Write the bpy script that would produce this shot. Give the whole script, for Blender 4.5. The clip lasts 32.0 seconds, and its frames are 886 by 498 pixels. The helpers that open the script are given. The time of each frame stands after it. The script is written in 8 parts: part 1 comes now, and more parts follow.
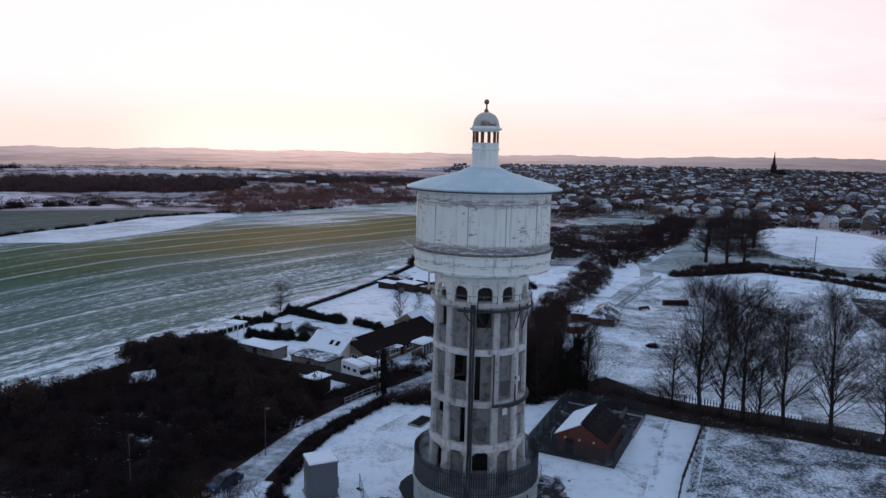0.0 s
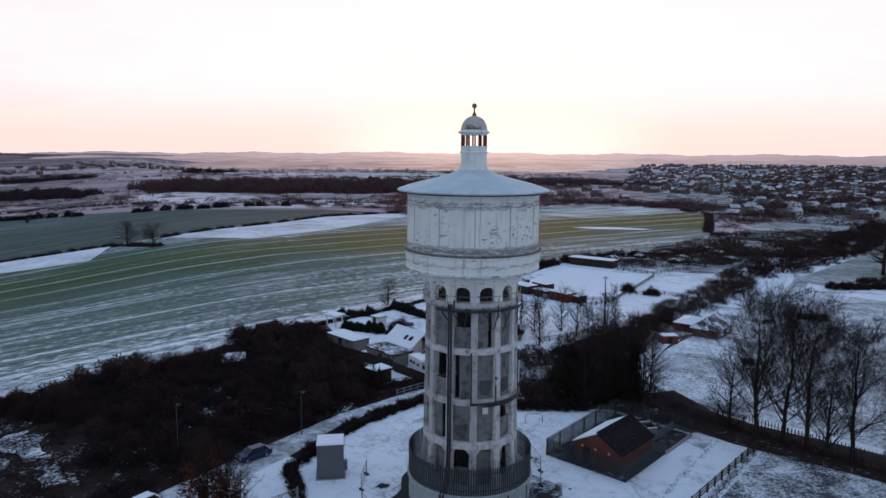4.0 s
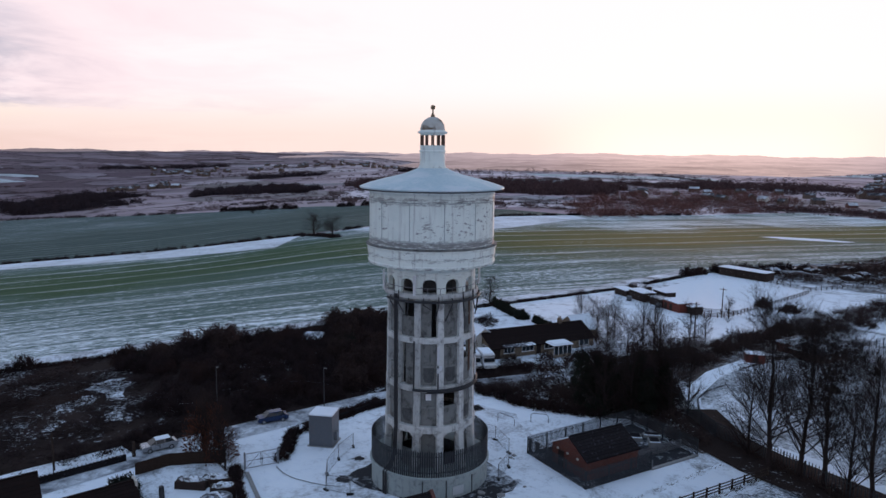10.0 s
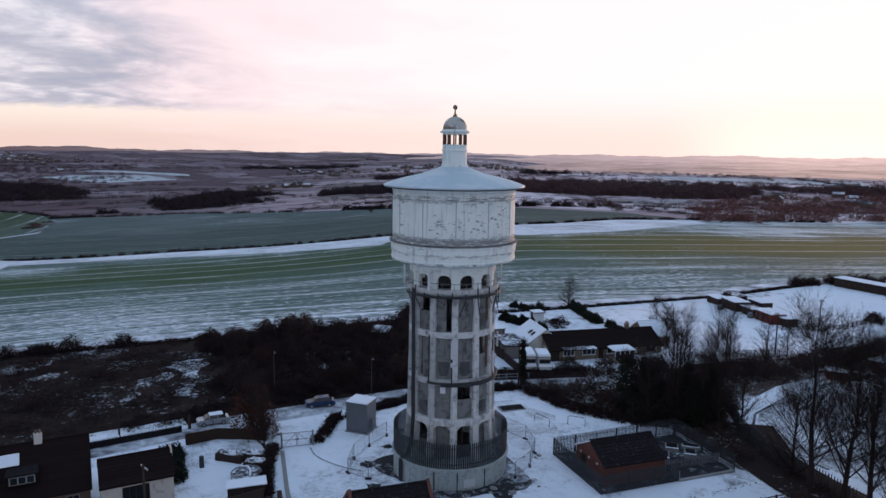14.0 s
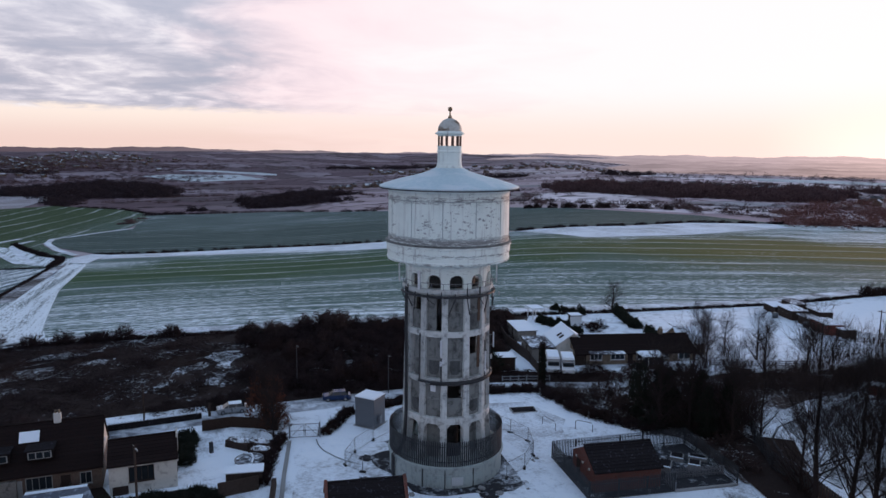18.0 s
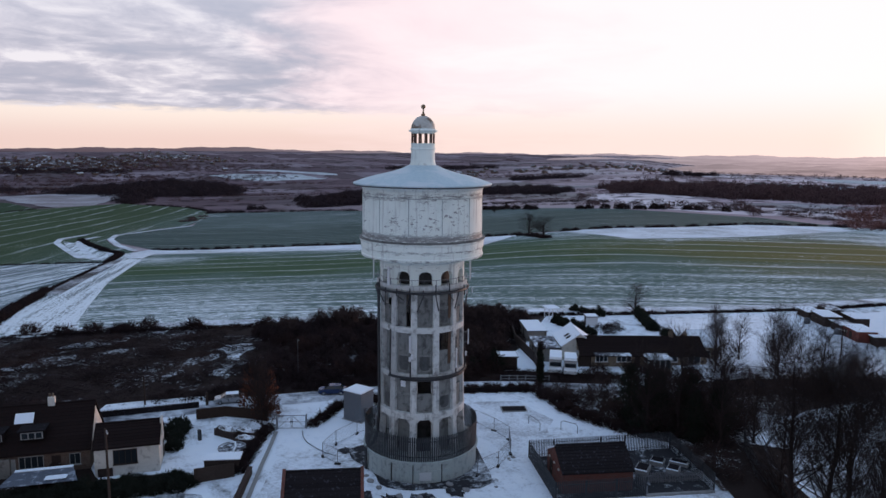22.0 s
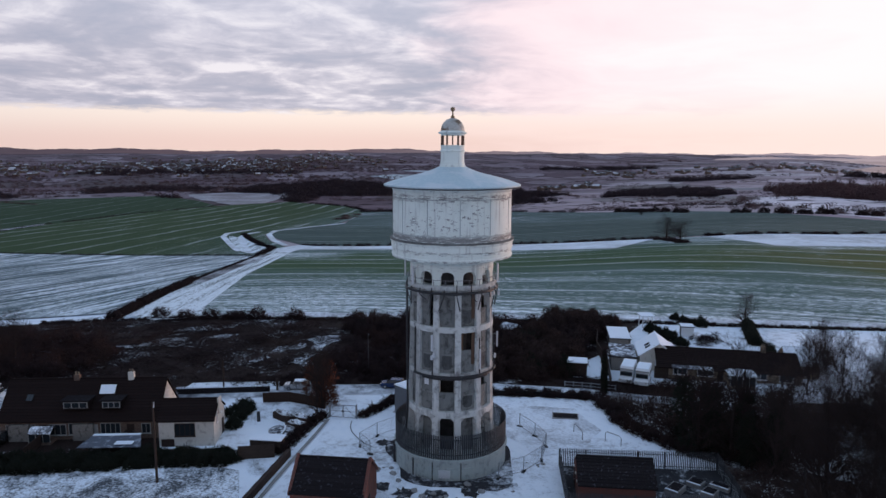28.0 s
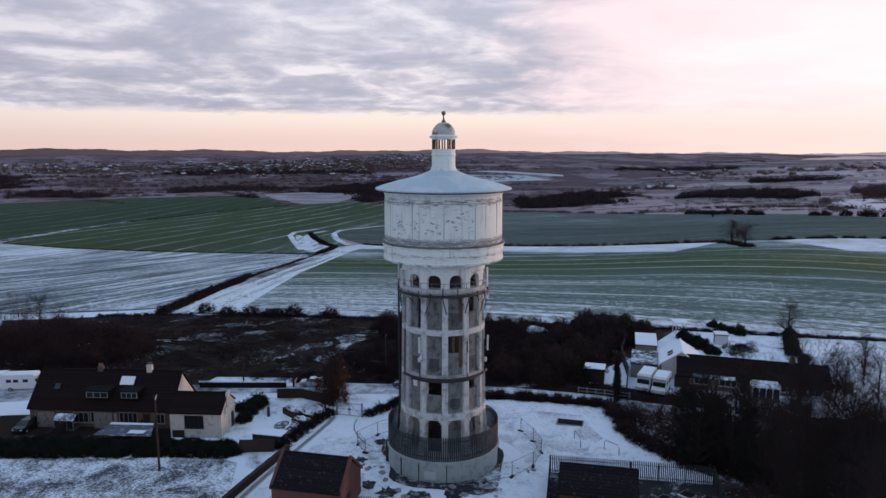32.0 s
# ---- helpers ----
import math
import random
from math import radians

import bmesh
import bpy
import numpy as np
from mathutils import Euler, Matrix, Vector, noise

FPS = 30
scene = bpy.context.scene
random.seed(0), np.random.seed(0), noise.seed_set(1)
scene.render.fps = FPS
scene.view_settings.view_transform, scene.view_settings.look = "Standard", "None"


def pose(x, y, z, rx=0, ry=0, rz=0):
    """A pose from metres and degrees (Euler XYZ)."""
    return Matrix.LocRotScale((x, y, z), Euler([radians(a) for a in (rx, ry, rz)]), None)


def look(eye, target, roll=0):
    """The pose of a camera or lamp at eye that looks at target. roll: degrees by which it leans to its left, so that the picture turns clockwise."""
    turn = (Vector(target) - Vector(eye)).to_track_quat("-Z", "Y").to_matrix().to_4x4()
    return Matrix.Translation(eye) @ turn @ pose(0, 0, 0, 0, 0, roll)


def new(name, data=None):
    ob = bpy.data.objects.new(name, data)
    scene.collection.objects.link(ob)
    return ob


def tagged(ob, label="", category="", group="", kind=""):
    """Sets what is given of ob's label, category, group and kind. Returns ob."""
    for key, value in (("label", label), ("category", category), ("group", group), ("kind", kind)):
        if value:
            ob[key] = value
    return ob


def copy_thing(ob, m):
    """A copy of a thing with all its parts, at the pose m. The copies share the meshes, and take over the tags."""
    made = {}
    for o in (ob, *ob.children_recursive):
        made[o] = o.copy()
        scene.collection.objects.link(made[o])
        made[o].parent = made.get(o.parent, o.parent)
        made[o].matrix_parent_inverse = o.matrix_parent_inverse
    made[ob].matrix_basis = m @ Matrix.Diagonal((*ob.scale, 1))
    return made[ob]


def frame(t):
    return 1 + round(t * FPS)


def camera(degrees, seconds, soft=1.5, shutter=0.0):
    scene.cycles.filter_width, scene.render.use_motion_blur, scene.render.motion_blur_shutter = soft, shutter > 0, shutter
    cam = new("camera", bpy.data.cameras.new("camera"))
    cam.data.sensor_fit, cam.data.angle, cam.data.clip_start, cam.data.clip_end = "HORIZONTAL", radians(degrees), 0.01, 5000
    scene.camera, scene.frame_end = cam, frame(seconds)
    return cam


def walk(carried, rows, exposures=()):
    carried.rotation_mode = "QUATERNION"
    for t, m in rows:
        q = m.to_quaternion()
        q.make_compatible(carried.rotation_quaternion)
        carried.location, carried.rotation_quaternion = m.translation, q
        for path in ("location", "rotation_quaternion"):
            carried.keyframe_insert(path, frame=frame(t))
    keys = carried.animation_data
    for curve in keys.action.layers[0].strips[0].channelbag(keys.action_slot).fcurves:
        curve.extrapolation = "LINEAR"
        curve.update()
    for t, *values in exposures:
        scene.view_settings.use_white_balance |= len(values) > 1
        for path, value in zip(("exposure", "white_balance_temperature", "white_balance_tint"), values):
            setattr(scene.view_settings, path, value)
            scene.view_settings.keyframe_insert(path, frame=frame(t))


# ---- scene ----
cam = camera(65.1, 32.0)
METRES, EYE, TILT, LEAN, TURN = 104.76, 33.0, -1.3, 0.5, 0.0
ROWS = [
    (0.0, 0.0, 0.0, 0.0, 0.22, -6.88, -1.78),
    (0.5, 0.0134, -0.0002, 0.0005, 0.16, -6.86, -1.68),
    (1.0, 0.0342, -0.0002, 0.0011, 0.12, -6.85, -1.57),
    (1.5, 0.0605, 0.0001, 0.0014, 0.05, -6.85, -1.48),
    (2.0, 0.087, 0.0003, 0.0017, -0.0, -6.84, -1.38),
    (2.5, 0.1146, 0.0012, 0.0023, 2.65, -6.89, -1.28),
    (3.0, 0.142, 0.0026, 0.0035, 11.74, -7.07, -1.33),
    (3.5, 0.1704, 0.0031, 0.0056, 14.3, -7.11, -1.3),
    (5.5, 0.267, 0.0144, 0.0079, 21.14, -7.3, -1.41),
    (6.0, 0.289, 0.0188, 0.0081, 22.51, -7.31, -1.41),
    (6.5, 0.3112, 0.0248, 0.0083, 26.9, -7.42, -1.32),
    (7.0, 0.3337, 0.0316, 0.0078, 28.15, -7.42, -1.35),
    (7.5, 0.3554, 0.0388, 0.0077, 28.09, -7.41, -1.36),
    (8.0, 0.3757, 0.0456, 0.0071, 28.26, -7.39, -1.41),
    (8.5, 0.3964, 0.0537, 0.0081, 28.43, -7.41, -1.46),
    (9.0, 0.4166, 0.0621, 0.0089, 28.91, -7.39, -1.55),
    (9.5, 0.4338, 0.0697, 0.0103, 30.51, -7.46, -1.68),
    (10.0, 0.4506, 0.077, 0.0109, 33.36, -7.52, -1.84),
    (10.5, 0.4662, 0.0848, 0.0119, 34.77, -7.55, -1.95),
    (11.0, 0.4803, 0.0919, 0.0125, 34.98, -7.54, -1.99),
    (11.5, 0.4923, 0.098, 0.0121, 36.54, -7.57, -2.01),
    (12.0, 0.5044, 0.1054, 0.012, 38.97, -7.66, -1.95),
    (12.5, 0.5164, 0.1122, 0.0111, 40.22, -7.64, -2.01),
    (13.0, 0.5275, 0.119, 0.0115, 41.37, -7.68, -2.02),
    (13.5, 0.5378, 0.1258, 0.0116, 42.55, -7.71, -2.03),
    (14.0, 0.5481, 0.133, 0.0117, 43.76, -7.73, -2.03),
    (14.5, 0.5581, 0.1403, 0.0121, 44.7, -7.75, -2.06),
    (16.5, 0.5939, 0.1711, 0.0138, 46.44, -7.8, -2.12),
    (17.0, 0.6019, 0.1784, 0.0146, 48.33, -7.87, -2.09),
    (17.5, 0.6105, 0.1871, 0.0154, 50.21, -7.93, -2.08),
    (18.0, 0.6194, 0.196, 0.0159, 50.56, -7.93, -2.06),
    (18.5, 0.6276, 0.2044, 0.0164, 50.93, -7.94, -2.06),
    (19.0, 0.6355, 0.2129, 0.0167, 51.48, -7.95, -2.07),
    (19.5, 0.6435, 0.222, 0.0172, 52.09, -7.97, -2.05),
    (20.0, 0.6511, 0.2315, 0.0171, 52.75, -7.99, -2.03),
    (20.5, 0.6587, 0.241, 0.0167, 53.41, -8.01, -2.04),
    (21.0, 0.666, 0.2499, 0.0162, 54.05, -8.04, -2.04),
    (21.5, 0.6734, 0.2596, 0.016, 54.76, -8.06, -2.06),
    (22.0, 0.6809, 0.2693, 0.0162, 55.58, -8.09, -2.05),
    (22.5, 0.6875, 0.2784, 0.0165, 56.41, -8.1, -2.03),
    (23.0, 0.6945, 0.2883, 0.017, 57.41, -8.14, -2.02),
    (23.5, 0.7011, 0.2981, 0.017, 58.59, -8.17, -1.99),
    (24.0, 0.7076, 0.308, 0.0169, 60.83, -8.25, -1.92),
    (24.5, 0.7139, 0.3184, 0.0166, 62.02, -8.28, -1.88),
    (25.0, 0.72, 0.3278, 0.0168, 62.33, -8.3, -1.88),
    (25.5, 0.726, 0.338, 0.0175, 63.52, -8.34, -1.86),
    (27.5, 0.7485, 0.3792, 0.0209, 67.68, -8.42, -1.72),
    (28.0, 0.7535, 0.39, 0.0219, 68.5, -8.45, -1.69),
    (28.5, 0.7579, 0.4002, 0.0232, 69.33, -8.47, -1.71),
    (29.0, 0.7623, 0.4111, 0.0246, 70.08, -8.49, -1.7),
    (29.5, 0.7667, 0.4219, 0.0257, 70.82, -8.52, -1.66),
    (30.0, 0.7712, 0.4326, 0.0263, 71.57, -8.54, -1.59),
    (30.5, 0.7754, 0.4427, 0.0269, 72.33, -8.55, -1.54),
    (31.0, 0.7793, 0.4536, 0.0273, 73.14, -8.57, -1.5),
    (31.5, 0.7832, 0.4647, 0.0279, 73.85, -8.58, -1.48),
    (32.0, 0.787, 0.4758, 0.0285, 74.58, -8.6, -1.47),
]
walk(cam, [(t, pose(0, 0, EYE, TILT, LEAN, TURN) @ pose(METRES * x, METRES * y, METRES * z, 90 + pitch, roll, yaw)) for t, x, y, z, yaw, pitch, roll in ROWS])

# ---- light: sunset just over the horizon, white-pink haze, broken cloud away from the sun ----
SUN_AZ = radians(12.0)
SUN_EL = radians(1.6)
SUN_DIR = Vector((-math.sin(SUN_AZ) * math.cos(SUN_EL), math.cos(SUN_AZ) * math.cos(SUN_EL), math.sin(SUN_EL)))


class Net:
    """Small helper to wire shader nodes."""

    def __init__(self, tree):
        self.t = tree
        tree.nodes.clear()

    def n(self, kind, **props):
        node = self.t.nodes.new(kind)
        for k, v in props.items():
            setattr(node, k, v)
        return node

    def link(self, a, b):
        self.t.links.new(a, b)

    def put(self, socket, v):
        if isinstance(v, bpy.types.NodeSocket):
            self.t.links.new(v, socket)
        else:
            socket.default_value = v

    def math(self, op, a, b=0.0, c=0.0, clamp=False):
        m = self.n("ShaderNodeMath", operation=op, use_clamp=clamp)
        for s, v in zip(m.inputs, (a, b, c)):
            self.put(s, v)
        return m.outputs[0]

    def smooth(self, v, lo, hi, a=0.0, b=1.0):
        m = self.n("ShaderNodeMapRange", interpolation_type="SMOOTHSTEP")
        for s, x in zip(m.inputs, (v, lo, hi, a, b)):
            self.put(s, x)
        return m.outputs[0]

    def mix(self, f, a, b, mode="MIX"):
        m = self.n("ShaderNodeMix", data_type="RGBA", blend_type=mode)
        self.put(m.inputs[0], f)
        for s, v in ((m.inputs[6], a), (m.inputs[7], b)):
            self.put(s, (*v, 1) if isinstance(v, tuple) else v)
        return m.outputs[2]

    def noise(self, vec, scale, detail=4.0, rough=0.55, dist=0.0):
        m = self.n("ShaderNodeTexNoise")
        if vec is not None:
            self.link(vec, m.inputs["Vector"])
        for k, v in (("Scale", scale), ("Detail", detail), ("Roughness", rough), ("Distortion", dist)):
            m.inputs[k].default_value = v
        return m.outputs[0]

    def ramp(self, f, stops):
        m = self.n("ShaderNodeValToRGB")
        els = m.color_ramp.elements
        while len(els) < len(stops):
            els.new(0.5)
        for e, (p, c) in zip(els, stops):
            e.position, e.color = p, (*c, 1) if isinstance(c, tuple) else (c, c, c, 1)
        self.put(m.inputs[0], f)
        return m.outputs[0]

    def mapped(self, vec, scale=(1, 1, 1), rot=(0, 0, 0)):
        m = self.n("ShaderNodeMapping")
        self.link(vec, m.inputs[0])
        m.inputs["Scale"].default_value, m.inputs["Rotation"].default_value = scale, rot
        return m.outputs[0]


world = bpy.data.worlds.new("dusk_sky")
scene.world = world
world.use_nodes = True
w = Net(world.node_tree)
way = w.n("ShaderNodeTexCoord").outputs["Generated"]
sep = w.n("ShaderNodeSeparateXYZ")
w.link(way, sep.inputs[0])
dx, dy, dz = sep.outputs
flat = w.math("SQRT", w.math("ADD", w.math("MULTIPLY", dx, dx), w.math("MULTIPLY", dy, dy)))
toward = w.math("DIVIDE", w.math("ADD", w.math("MULTIPLY", dx, SUN_DIR.x), w.math("MULTIPLY", dy, SUN_DIR.y)), w.math("MAXIMUM", flat, 0.001))
up = w.math("MAXIMUM", dz, 0.0)
deck = w.n("ShaderNodeCombineXYZ")
w.link(w.math("DIVIDE", dx, w.math("ADD", up, 0.12)), deck.inputs[0])
w.link(w.math("DIVIDE", dy, w.math("ADD", up, 0.12)), deck.inputs[1])
cl1 = w.noise(deck.outputs[0], 1.35, 7.0, 0.55, 0.5)
cl2 = w.noise(deck.outputs[0], 4.2, 6.0, 0.58, 0.4)
cl = w.math("ADD", w.math("MULTIPLY", cl1, 0.68), w.math("MULTIPLY", cl2, 0.32))
clouds = w.ramp(cl, [(0.39, (0.45, 0.46, 0.57)), (0.47, (0.53, 0.52, 0.62)), (0.53, (0.68, 0.65, 0.74)), (0.60, (0.92, 0.87, 0.92))])
clouds = w.mix(w.smooth(dz, 0.07, 0.22, 0.0, 0.35), clouds, (0.56, 0.62, 0.77))
glow = w.smooth(w.math("ADD", toward, w.math("MULTIPLY", w.math("SUBTRACT", cl1, 0.5), 0.30)), 0.50, 0.90)
band = w.smooth(w.math("ADD", dz, w.math("MULTIPLY", w.math("SUBTRACT", cl2, 0.5), 0.02)), 0.041, 0.051)
low = w.mix(w.smooth(dz, 0.0, 0.05), (0.90, 0.67, 0.61), (1.01, 0.87, 0.79))
sky = w.mix(band, low, clouds)
sky = w.mix(w.math("MULTIPLY", w.math("MULTIPLY", glow, w.math("SUBTRACT", 1.0, glow)), w.smooth(dz, 0.02, 0.075, 0.6, 3.6)), sky, (1.02, 0.765, 0.825))
bright = w.mix(w.smooth(dz, 0.005, 0.09), (1.02, 0.81, 0.755), (1.04, 0.965, 0.985))
sky = w.mix(glow, sky, bright)
halo = w.math("MULTIPLY", w.smooth(toward, 0.965, 0.9995), w.smooth(dz, 0.09, 0.0))
sky = w.mix(halo, sky, (1.30, 1.02, 0.95))
back = w.smooth(toward, -0.45, 0.45, 0.1, 1.0)
tint = w.mix(back, (0.80, 0.81, 0.85), (1.0, 1.0, 1.0))
sky = w.mix(1.0, sky, tint, "MULTIPLY")
zen = w.smooth(dz, 0.24, 0.50)
sky = w.mix(zen, sky, (0.325, 0.435, 0.635))
nishita = w.n("ShaderNodeTexSky", sky_type="NISHITA", sun_disc=False, sun_elevation=SUN_EL, sun_rotation=-SUN_AZ)
bg1, bg2 = w.n("ShaderNodeBackground"), w.n("ShaderNodeBackground")
w.link(sky, bg1.inputs[0])
bg1.inputs[1].default_value = 1.0
w.link(nishita.outputs[0], bg2.inputs[0])
bg2.inputs[1].default_value = 0.006
both = w.n("ShaderNodeAddShader")
w.link(bg1.outputs[0], both.inputs[0])
w.link(bg2.outputs[0], both.inputs[1])
w.link(both.outputs[0], w.n("ShaderNodeOutputWorld").inputs[0])

sun_data = bpy.data.lights.new("sun", "SUN")
sun_data.energy, sun_data.angle, sun_data.color = 1.5, radians(5), (1.0, 0.58, 0.42)
sun = new("sun", sun_data)
sun.matrix_world = look(SUN_DIR * 100, (0, 0, 0))


# ---- materials ----
def principled(net, rough, metal=0.0, spec=0.5):
    b = net.n("ShaderNodeBsdfPrincipled")
    b.inputs["Specular IOR Level"].default_value = spec
    b.inputs["Metallic"].default_value = metal
    net.put(b.inputs["Roughness"], rough)
    net.link(b.outputs[0], net.n("ShaderNodeOutputMaterial").inputs[0])
    return b


def material(name):
    m = bpy.data.materials.new(name)
    m.use_nodes = True
    return m, Net(m.node_tree)


def surf(name, a, b, scale=2.0, rough=0.85, metal=0.0, bump=0.25, c=None, stain=0.0, vary=0.12, stretch=(1, 1, 1)):
    """A grained surface from colour a to b, with larger stains of colour c."""
    m, k = material(name)
    p = k.mapped(k.n("ShaderNodeTexCoord").outputs["Object"], stretch)
    fine = k.noise(p, scale * 6, 5.0, 0.6)
    big = k.noise(p, scale * 0.7, 4.0, 0.55, 0.4)
    col = k.mix(k.smooth(fine, 0.3, 0.7), a, b)
    if c:
        col = k.mix(k.smooth(big, 0.62 - stain * 0.35, 0.72 - stain * 0.2), col, c)
    info = k.n("ShaderNodeObjectInfo").outputs["Random"]
    isl = k.n("ShaderNodeNewGeometry").outputs["Random Per Island"]
    lift = k.math("ADD", 1.0 - vary, k.math("MULTIPLY", k.math("ADD", info, isl), vary))
    hsv = k.n("ShaderNodeHueSaturation")
    k.link(lift, hsv.inputs["Value"])
    k.link(col, hsv.inputs["Color"])
    bs = principled(k, k.smooth(big, 0.2, 0.8, max(0.02, rough - 0.08), min(1.0, rough + 0.06)), metal, 0.5 if rough < 0.7 else (0.25 if rough < 0.9 else 0.04))
    k.link(hsv.outputs[0], bs.inputs["Base Color"])
    if bump:
        bp = k.n("ShaderNodeBump")
        bp.inputs["Strength"].default_value, bp.inputs["Distance"].default_value = bump, 0.03
        k.link(fine, bp.inputs["Height"])
        k.link(bp.outputs[0], bs.inputs["Normal"])
    return m


SNOW = (0.72, 0.805, 0.91)
SNOW2 = (0.87, 0.92, 0.97)


def snowed(name, under, under2, cover, scale=1.0, fine=6.0, soft=0.10, grain=0.5):
    """Ground with snow lying on it: cover 0 to 1, scale of the bare patches (per metre)."""
    m, k = material(name)
    p = k.n("ShaderNodeTexCoord").outputs["Object"]
    big = k.noise(p, 0.045 * scale, 4.0, 0.6, 0.6)
    mid = k.noise(p, 0.5 * scale, 5.0, 0.65, 0.3)
    tiny = k.noise(p, fine, 4.0, 0.7)
    mask = k.math("ADD", k.math("ADD", k.math("MULTIPLY", big, 0.45), k.math("MULTIPLY", mid, 0.55 - 0.25 * grain)), k.math("MULTIPLY", tiny, 0.25 * grain))
    edge = 0.625 - 0.25 * cover
    snow = k.mix(mid, SNOW, SNOW2)
    col = k.mix(k.smooth(mask, edge - soft, edge + soft), k.mix(tiny, under, under2), snow)
    bs = principled(k, 0.9, 0.0, 0.06)
    k.link(col, bs.inputs["Base Color"])
    bp = k.n("ShaderNodeBump")
    bp.inputs["Strength"].default_value, bp.inputs["Distance"].default_value = 0.5, 0.10
    k.link(k.math("ADD", mid, k.math("MULTIPLY", tiny, 0.4)), bp.inputs["Height"])
    k.link(bp.outputs[0], bs.inputs["Normal"])
    return m


def field(name, green, green2, along, stops, lo, hi, lines=12.0, streak=0.35, curve=0.0, tail=None, ruts=0.45, rut_w=1.0, shift=0.0):
    """A sown field: frost lies in drill rows that run along the direction `along` (degrees from x); stops give the frost's cover across it."""
    m, k = material(name)
    p = k.n("ShaderNodeTexCoord").outputs["Object"]
    sep_ = k.n("ShaderNodeSeparateXYZ")
    k.link(p, sep_.inputs[0])
    a = radians(along)
    bend = k.math("MULTIPLY", k.math("MULTIPLY", sep_.outputs[1], sep_.outputs[1]), curve)
    across = k.math("ADD", k.math("ADD", k.math("MULTIPLY", sep_.outputs[0], -math.sin(a)), k.math("MULTIPLY", sep_.outputs[1], math.cos(a))), bend)
    rows = k.n("ShaderNodeCombineXYZ")
    k.link(across, rows.inputs[0])
    k.link(k.math("MULTIPLY", k.math("ADD", k.math("MULTIPLY", sep_.outputs[0], math.cos(a)), k.math("MULTIPLY", sep_.outputs[1], math.sin(a))), 0.06), rows.inputs[1])
    r1 = k.noise(rows.outputs[0], 0.34, 5.0, 0.70)
    r2 = k.noise(rows.outputs[0], 0.10, 3.0, 0.5)
    patch = k.noise(p, 0.012, 4.0, 0.55, 0.7)
    rows2 = k.n("ShaderNodeCombineXYZ")
    k.link(across, rows2.inputs[0])
    k.link(k.math("MULTIPLY", k.math("ADD", k.math("MULTIPLY", sep_.outputs[0], math.cos(a)), k.math("MULTIPLY", sep_.outputs[1], math.sin(a))), 0.22), rows2.inputs[1])
    speck = k.noise(rows2.outputs[0], 1.7, 4.0, 0.78)
    rows3 = k.n("ShaderNodeCombineXYZ")
    k.link(across, rows3.inputs[0])
    k.link(k.math("MULTIPLY", k.math("ADD", k.math("MULTIPLY", sep_.outputs[0], math.cos(a)), k.math("MULTIPLY", sep_.outputs[1], math.sin(a))), 0.025), rows3.inputs[1])
    r3 = k.noise(rows3.outputs[0], 0.30, 4.0, 0.62)
    # pairs of wheel lines
    ph = k.math("FRACT", k.math("DIVIDE", k.math("ADD", k.math("ADD", across, shift), k.math("MULTIPLY", patch, 14.0)), lines))
    d1 = k.math("ABSOLUTE", k.math("SUBTRACT", ph, 0.5 - 1.0 / lines))
    d2 = k.math("ABSOLUTE", k.math("SUBTRACT", ph, 0.5 + 1.0 / lines))
    wheel = k.smooth(k.math("MINIMUM", d1, d2), 0.44 * rut_w / lines, 0.16 * rut_w / lines)
    wheel = k.math("MULTIPLY", wheel, k.smooth(k.math("ADD", r2, k.math("MULTIPLY", speck, 0.3)), 0.50, 0.80, 0.10, 1.0))
    ph0 = k.math("DIVIDE", k.math("SUBTRACT", across, lo), hi - lo)
    cov = k.ramp(k.math("ADD", ph0, k.math("MULTIPLY", k.math("SUBTRACT", patch, 0.5), 0.42)), stops)
    f = k.math("ADD", cov, k.math("MULTIPLY", k.math("SUBTRACT", r1, 0.5), streak * 2.2))
    f = k.math("ADD", f, k.math("MULTIPLY", k.math("SUBTRACT", r2, 0.47), streak * 0.8))
    f = k.math("ADD", f, k.math("MULTIPLY", k.math("SUBTRACT", r3, 0.5), streak * 2.8))
    f = k.math("ADD", f, k.math("MULTIPLY", k.math("SUBTRACT", patch, 0.5), 1.0))
    f = k.math("ADD", f, k.math("MULTIPLY", k.math("SUBTRACT", speck, 0.5), 2.5))
    f = k.math("ADD", k.smooth(f, 0.46, 0.66, 0.0, 0.26), k.smooth(f, 0.66, 0.84, 0.0, 0.70))
    f = k.math("MINIMUM", k.math("ADD", f, k.math("MULTIPLY", wheel, ruts)), 1.0)
    base = k.mix(k.smooth(r1, 0.35, 0.65), green, green2)
    if tail:
        lo_, hi_, tint_ = tail
        run = k.math("ADD", k.math("MULTIPLY", sep_.outputs[0], math.cos(a)), k.math("MULTIPLY", sep_.outputs[1], math.sin(a)))
        base = k.mix(k.math("MULTIPLY", k.smooth(k.math("ADD", run, k.math("MULTIPLY", patch, 160.0)), lo_ + 80, hi_ + 80), k.smooth(r2, 0.3, 0.6, 0.4, 1.0)), base, tint_)
    base = k.mix(k.smooth(cov, 0.10, 0.6, 0.0, 0.58), base, (0.130, 0.190, 0.195))
    col = k.mix(f, base, (0.78, 0.85, 0.90))
    bs = principled(k, 0.95, 0.0, 0.03)
    k.link(col, bs.inputs["Base Color"])
    bp = k.n("ShaderNodeBump")
    bp.inputs["Strength"].default_value, bp.inputs["Distance"].default_value = 0.4, 0.12
    k.link(k.math("ADD", r1, speck), bp.inputs["Height"])
